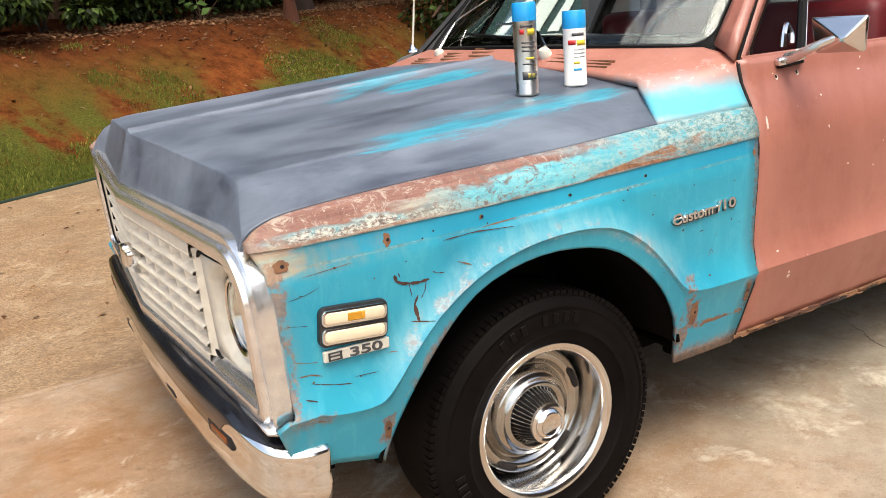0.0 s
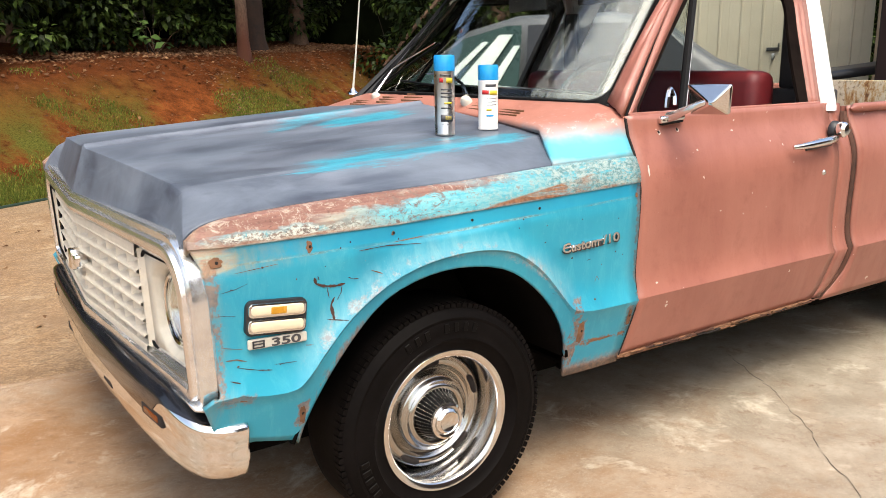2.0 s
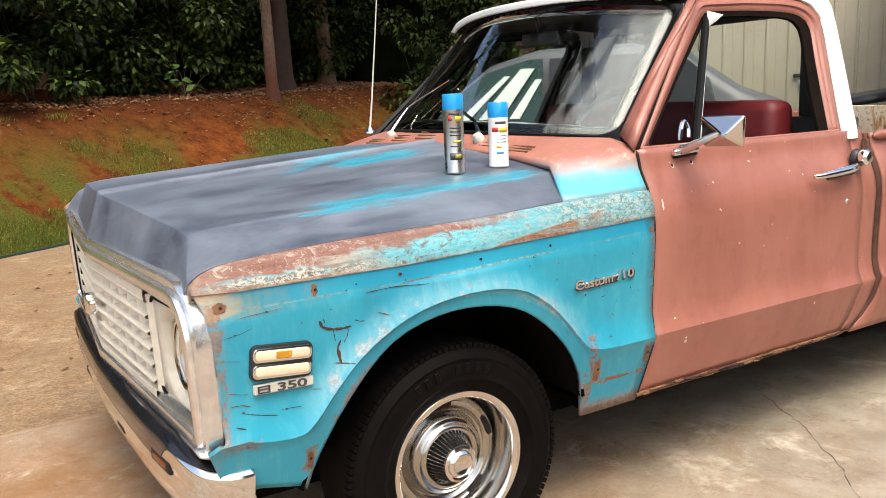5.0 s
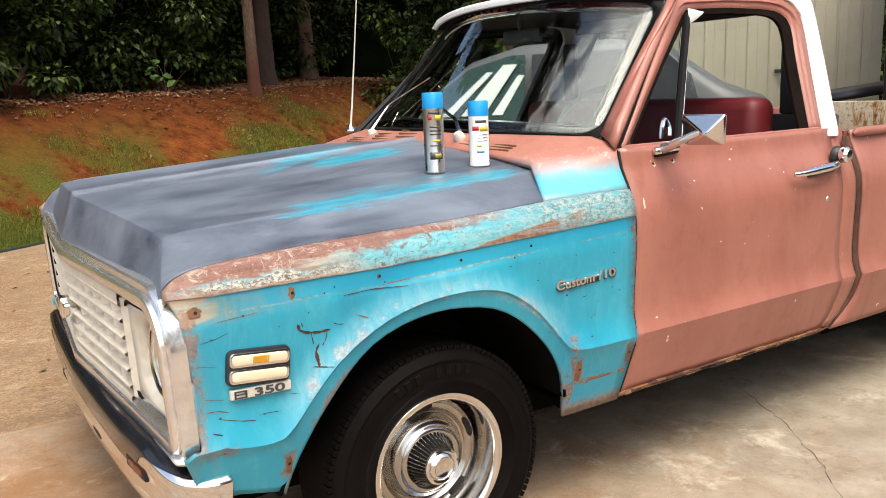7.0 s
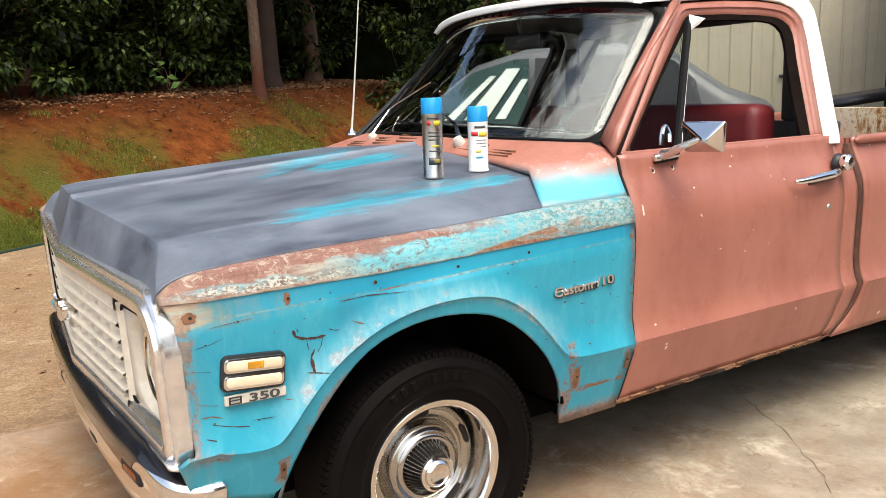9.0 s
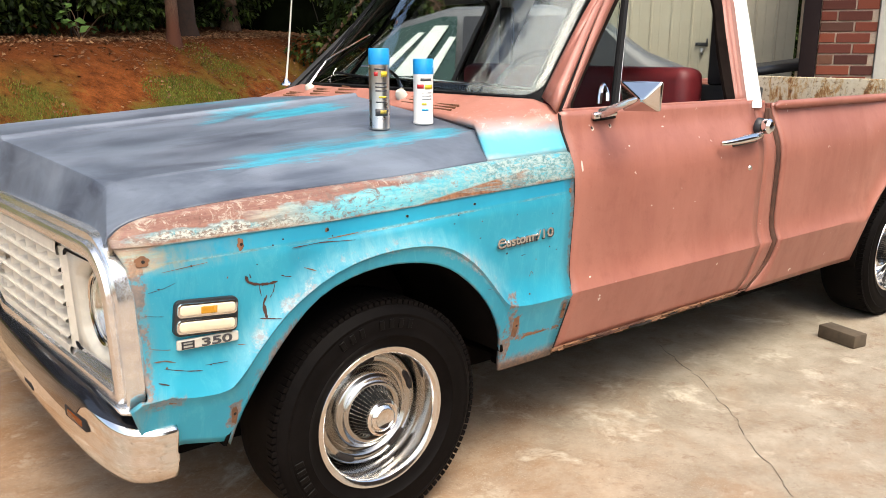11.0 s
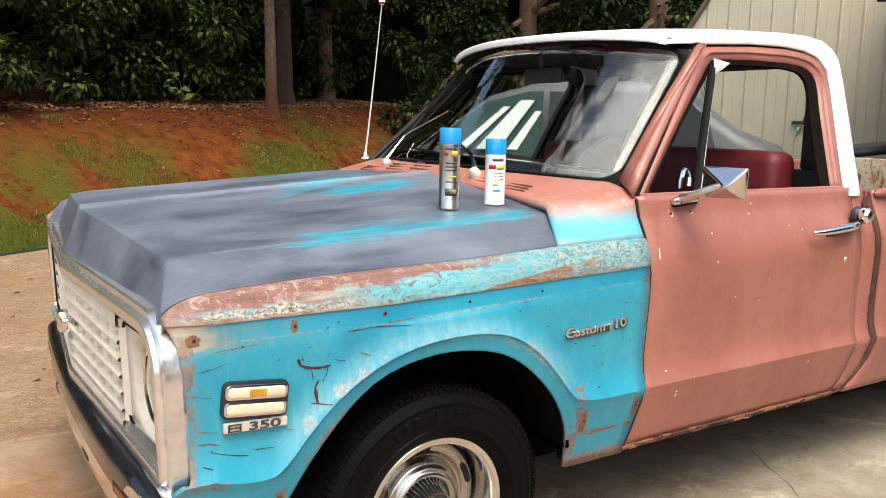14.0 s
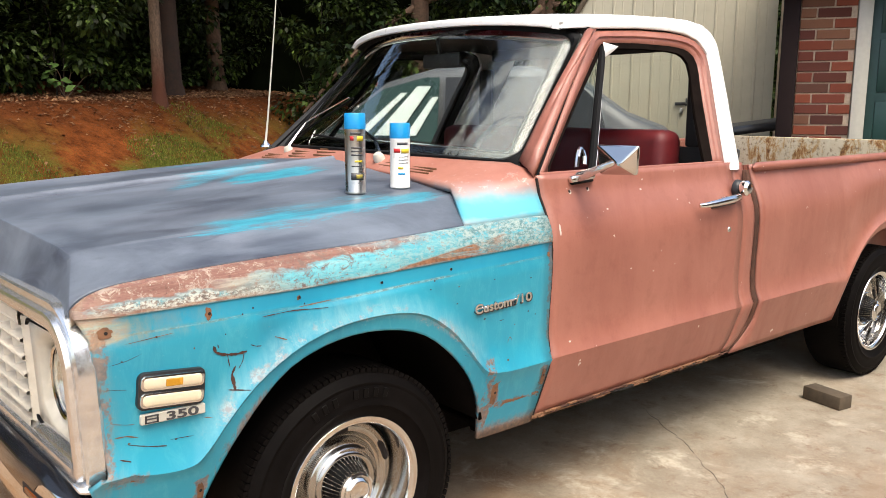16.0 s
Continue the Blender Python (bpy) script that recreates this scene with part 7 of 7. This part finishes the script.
def shrub(a, b, w, h, low, n, seed, size=(0.09, 0.17), label="dense dark green broadleaf shrub"):
    rnd = random.Random(seed)
    base = yard(a, b)
    t = thing("shrub", label, "shrub", "hedge shrubs")
    t.location = base
    for k in range(3):
        bm = bmesh.new()
        top = Vector((rnd.uniform(-0.5, 0.5) * w, rnd.uniform(0.0, 0.4) * w, h * rnd.uniform(0.6, 0.9)))
        tube(bm, smooth_path([(rnd.uniform(-0.12, 0.12), rnd.uniform(-0.12, 0.12), -0.05), top * 0.5 + Vector((rnd.uniform(-0.1, 0.1), 0, 0)), top], 3), [0.016 - 0.002 * i for i in range(7)], 5)
        part("stem", bm, M_TWIG, t)
    lumps = [(Vector((rnd.uniform(-0.6, 0.6) * w, rnd.uniform(-0.42, 0.2) * w, low + (h - low) * (k + rnd.random()) / 16)), rnd.uniform(0.28, 0.55)) for k in range(16)]
    places = []
    for k in range(int(n * 2.7)):
        c, r = rnd.choice(lumps)
        d = rand_dir(rnd)
        rad = r * rnd.uniform(0.55, 1.08)
        p = c + Vector((d.x * rad * 1.15, d.y * rad, d.z * rad * 0.8))
        if p.z < 0.05:
            continue
        droop = (d + Vector((0, 0, -0.55))).normalized()
        places.append((p, rnd.uniform(*size), (droop + rand_dir(rnd) * 0.5).normalized(), (Vector((0, 0, 1)) + rand_dir(rnd) * 0.6).normalized()))
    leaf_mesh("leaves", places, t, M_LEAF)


i = 0
for a in (-7.5, -5.9, -4.6, -3.4, -2.2, -1.0, 0.3, 1.7, 3.0, 4.4, 5.8, 7.4, 9.0, 10.8, 12.8, 14.8):
    tall = 3.1 if 1.0 < a + 2 < 9 else 2.9
    shrub(a + 4.0, 9.45 + 0.35 * (i % 3) + (0.8 if a + 4.0 > 10.2 else -0.45 if a < 5.5 else 0.0), 1.7, tall, 0.16 if i % 4 else 0.05, 1700, 100 + i)
    i += 1


for j, (x, y) in enumerate(((8.3, 12.9), (9.4, 12.1), (10.6, 11.4), (11.6, 10.4), (12.6, 9.3), (13.4, 8.0), (14.2, 6.6))):
    shrub(0.866 * x + 0.5 * y, -0.5 * x + 0.866 * y, 1.9, 4.2, 0.5, 1300, 300 + j)


def tree(x, y, r, h, crown_z, crown_r, n, seed, label, lean=(0, 0), mat=None, bark=None):
    rnd = random.Random(seed)
    z0 = rise(x, y)
    t = thing("tree", label, "tree", "trees along the bank")
    t.location = (x, y, z0)
    bm = bmesh.new()
    pts = [(lean[0] * k / 8, lean[1] * k / 8, h * k / 8) for k in range(9)]
    pts = [(px + 0.03 * math.sin(k * 1.7 + seed), py, pz) for k, (px, py, pz) in enumerate(pts)]
    radii = [r * (1.35 if k == 0 else 1.0 - 0.07 * k) for k in range(9)]
    tube(bm, [(pts[0][0], pts[0][1], -0.2), (pts[0][0], pts[0][1], 0.0), (pts[0][0] * 1, pts[0][1], 0.25)] + pts[1:], [r * 1.6, r * 1.4, r * 1.08] + radii[1:], 14)
    part("trunk", bm, bark or M_BARK, t, smooth=60)
    lumps = []
    for k in range(9):
        a = 2 * math.pi * k / 9 + rnd.uniform(-0.3, 0.3)
        z = crown_z + rnd.uniform(-0.4, 1.0) * (h - crown_z)
        end = Vector((math.cos(a) * crown_r * rnd.uniform(0.6, 1), math.sin(a) * crown_r * rnd.uniform(0.5, 0.9), z))
        st = Vector(pts[min(8, max(3, int(8 * (z - 0.8) / h)))])
        bm = bmesh.new()
        tube(bm, smooth_path([st, st.lerp(end, 0.5) + Vector((0, 0, 0.25)), end], 3), [r * 0.35 - r * 0.04 * i for i in range(7)], 6)
        part("limb", bm, M_BARK, t, smooth=60)
        for j in range(3):
            lumps.append((end.lerp(st, rnd.uniform(0, 0.5)) + Vector((rnd.uniform(-0.5, 0.5), rnd.uniform(-0.5, 0.5), rnd.uniform(-0.3, 0.5))), rnd.uniform(0.45, 0.9) * (1.0 if h < 10.5 else 1.5 if h < 15 else 2.2)))
    places = []
    for k in range(n):
        c, rr = rnd.choice(lumps)
        d = rand_dir(rnd)
        p = c + d * rr * rnd.uniform(0.4, 1.05)
        places.append((p, rnd.uniform(0.12, 0.24) * (1.0 if h < 10.5 else 1.5 if h < 15 else 2.0), (d + Vector((0, 0, -0.6)) + rand_dir(rnd) * 0.5).normalized(), (Vector((0, 0, 1)) + rand_dir(rnd) * 0.7).normalized()))
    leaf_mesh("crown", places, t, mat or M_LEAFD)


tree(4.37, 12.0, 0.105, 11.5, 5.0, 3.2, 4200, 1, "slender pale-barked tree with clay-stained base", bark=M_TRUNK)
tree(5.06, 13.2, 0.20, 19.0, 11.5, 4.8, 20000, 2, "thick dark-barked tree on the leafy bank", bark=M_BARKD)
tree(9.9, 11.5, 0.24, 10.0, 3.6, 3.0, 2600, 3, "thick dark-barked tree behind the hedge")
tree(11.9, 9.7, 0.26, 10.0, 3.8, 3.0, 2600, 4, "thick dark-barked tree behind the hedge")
tree(-2.9, 12.0, 0.16, 19.0, 11.5, 4.8, 22000, 5, "tree added behind the hedge to close in the sky")
# out of view, added so that its crown shades the bank's left end
tree(-5.2, 9.6, 0.20, 15.5, 9.0, 4.6, 18000, 6, "tree added behind the hedge to close in the sky")
tree(0.8, 13.6, 0.16, 20.0, 12.0, 5.0, 22000, 7, "tree added behind the hedge to close in the sky")
tree(7.0, 15.4, 0.18, 9.5, 3.4, 2.8, 2600, 8, "tree added behind the hedge to close in the sky")

# wooden post on the bank
px, py = -0.71, 8.98
bm = bmesh.new()
tube(bm, [(px, py, rise(px, py) - 0.2), (px - 0.03, py, rise(px, py) + 0.9), (px - 0.09, py, rise(px, py) + 3.6)], [0.118, 0.113, 0.105], 18)
tagged(part("wooden_post", bm, M_POST, None, smooth=60), "round grey wooden pole stained red at its base", "pole")

# young plant with big leaves before the shrubs
rnd = random.Random(44)
pl = yard(8.3, 8.85)
plant = thing("sapling", "young plant with large pale green leaves", "plant")
plant.location = pl
for k in range(6):
    bm = bmesh.new()
    e = Vector((rnd.uniform(-0.55, 0.55), rnd.uniform(-0.2, 0.2), rnd.uniform(0.15, 0.5)))
    tube(bm, [(0, 0, -0.03), e * 0.6 + Vector((0, 0, 0.08)), e], [0.008, 0.006, 0.004], 5)
    part("stalk", bm, M_BARK, plant)
    for j in range(5):
        leaf_mesh("leaf", [(e + Vector((rnd.uniform(-0.12, 0.12), rnd.uniform(-0.1, 0.1), rnd.uniform(-0.05, 0.12))), rnd.uniform(0.16, 0.26), rand_dir(rnd, 0.4), (Vector((0, -0.7, 1)) + rand_dir(rnd) * 0.4).normalized())], plant, M_LEAFB)

# near-black sheet in place of the shaded depth behind the hedge
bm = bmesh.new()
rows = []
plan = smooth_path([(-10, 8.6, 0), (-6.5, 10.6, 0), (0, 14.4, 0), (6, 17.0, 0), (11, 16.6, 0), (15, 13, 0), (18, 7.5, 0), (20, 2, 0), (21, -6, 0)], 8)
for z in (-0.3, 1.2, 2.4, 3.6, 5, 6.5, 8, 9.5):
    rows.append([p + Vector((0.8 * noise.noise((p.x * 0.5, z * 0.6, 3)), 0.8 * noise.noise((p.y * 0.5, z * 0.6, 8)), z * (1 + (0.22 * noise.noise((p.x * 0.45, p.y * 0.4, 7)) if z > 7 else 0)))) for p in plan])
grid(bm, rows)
thicken(tagged(part("backdrop", bm, M_WOODSHADE, None, smooth=0), "near-black sheet standing in for shade behind the hedge", "woods", kind="structure"), 0.4)

# fallen leaves
rnd = random.Random(12)
places = []
for k in range(11000):
    a = rnd.uniform(-3, 18) if k < 7000 else rnd.uniform(8, 17)
    q = rnd.random()
    if a < 4.2 and rnd.random() < 0.75:
        continue
    b = rnd.gauss(8.75, 0.42 if k < 7000 else 0.7) if q < 0.80 else rnd.uniform(5.8, 8.6)
    p = yard(a, b, 0.018)
    places.append((p, rnd.uniform(0.03, 0.09), rand_dir(rnd, 0.25), (Vector((0, -0.35, 1)) + rand_dir(rnd) * 0.45).normalized()))
for k in range(70):
    p = Vector((rnd.uniform(-3.4, -0.2), rnd.uniform(0.6, 5.6), DRIVE + 0.006))
    places.append((p, rnd.uniform(0.03, 0.07), rand_dir(rnd, 0.15), (Vector((0, 0, 1)) + rand_dir(rnd) * 0.3).normalized()))
tagged(leaf_mesh("leaf_litter", places, None, M_LITTER), "tan fallen leaves on red clay", "leaves", kind="stuff")

# grass
vs, fs = [], []
for k in range(150000):
    a, b = rnd.uniform(-2.5, 13), 5.66 + 2.5 * rnd.random() ** 1.25
    p = ALONG * a + ACROSS * b
    g = noise.fractal((p.x * 0.55, p.y * 0.55, 5), 1.0, 2.0, 4) + 0.50 * (1 - (b - 5.66) / 2.2) - 0.07 * max(0, a - 4.6)
    if g < 0.02 + 0.25 * rnd.random():
        continue
    z = rise(p.x, p.y)
    h = rnd.uniform(0.02, 0.055)
    t = rnd.uniform(0, math.pi)
    dx, dy = 0.0055 * math.cos(t), 0.0055 * math.sin(t)
    lx, ly = rnd.uniform(-0.025, 0.025), rnd.uniform(-0.025, 0.025)
    i = len(vs)
    vs += [(p.x - dx, p.y - dy, z - 0.004), (p.x + dx, p.y + dy, z - 0.004), (p.x + lx, p.y + ly, z + h)]
    fs.append((i, i + 1, i + 2))
me = bpy.data.meshes.new("grass")
me.from_pydata(vs, [], fs)
me.materials.append(M_GRASS)
tagged(new("grass", me), "patchy short green grass on the bank", "grass", kind="stuff")

# edging hose between drive and lawn
bm = bmesh.new()
tube(bm, [tuple(ALONG * (-8 + 0.4 * k) + ACROSS * (5.62 + 0.03 * math.sin(k * 0.7)) + Vector((0, 0, 0.034))) for k in range(60)], 0.02, 8)
tagged(part("garden_hose", bm, M_HOSE, None, smooth=60), "dark green hose along the lawn edge", "hose")
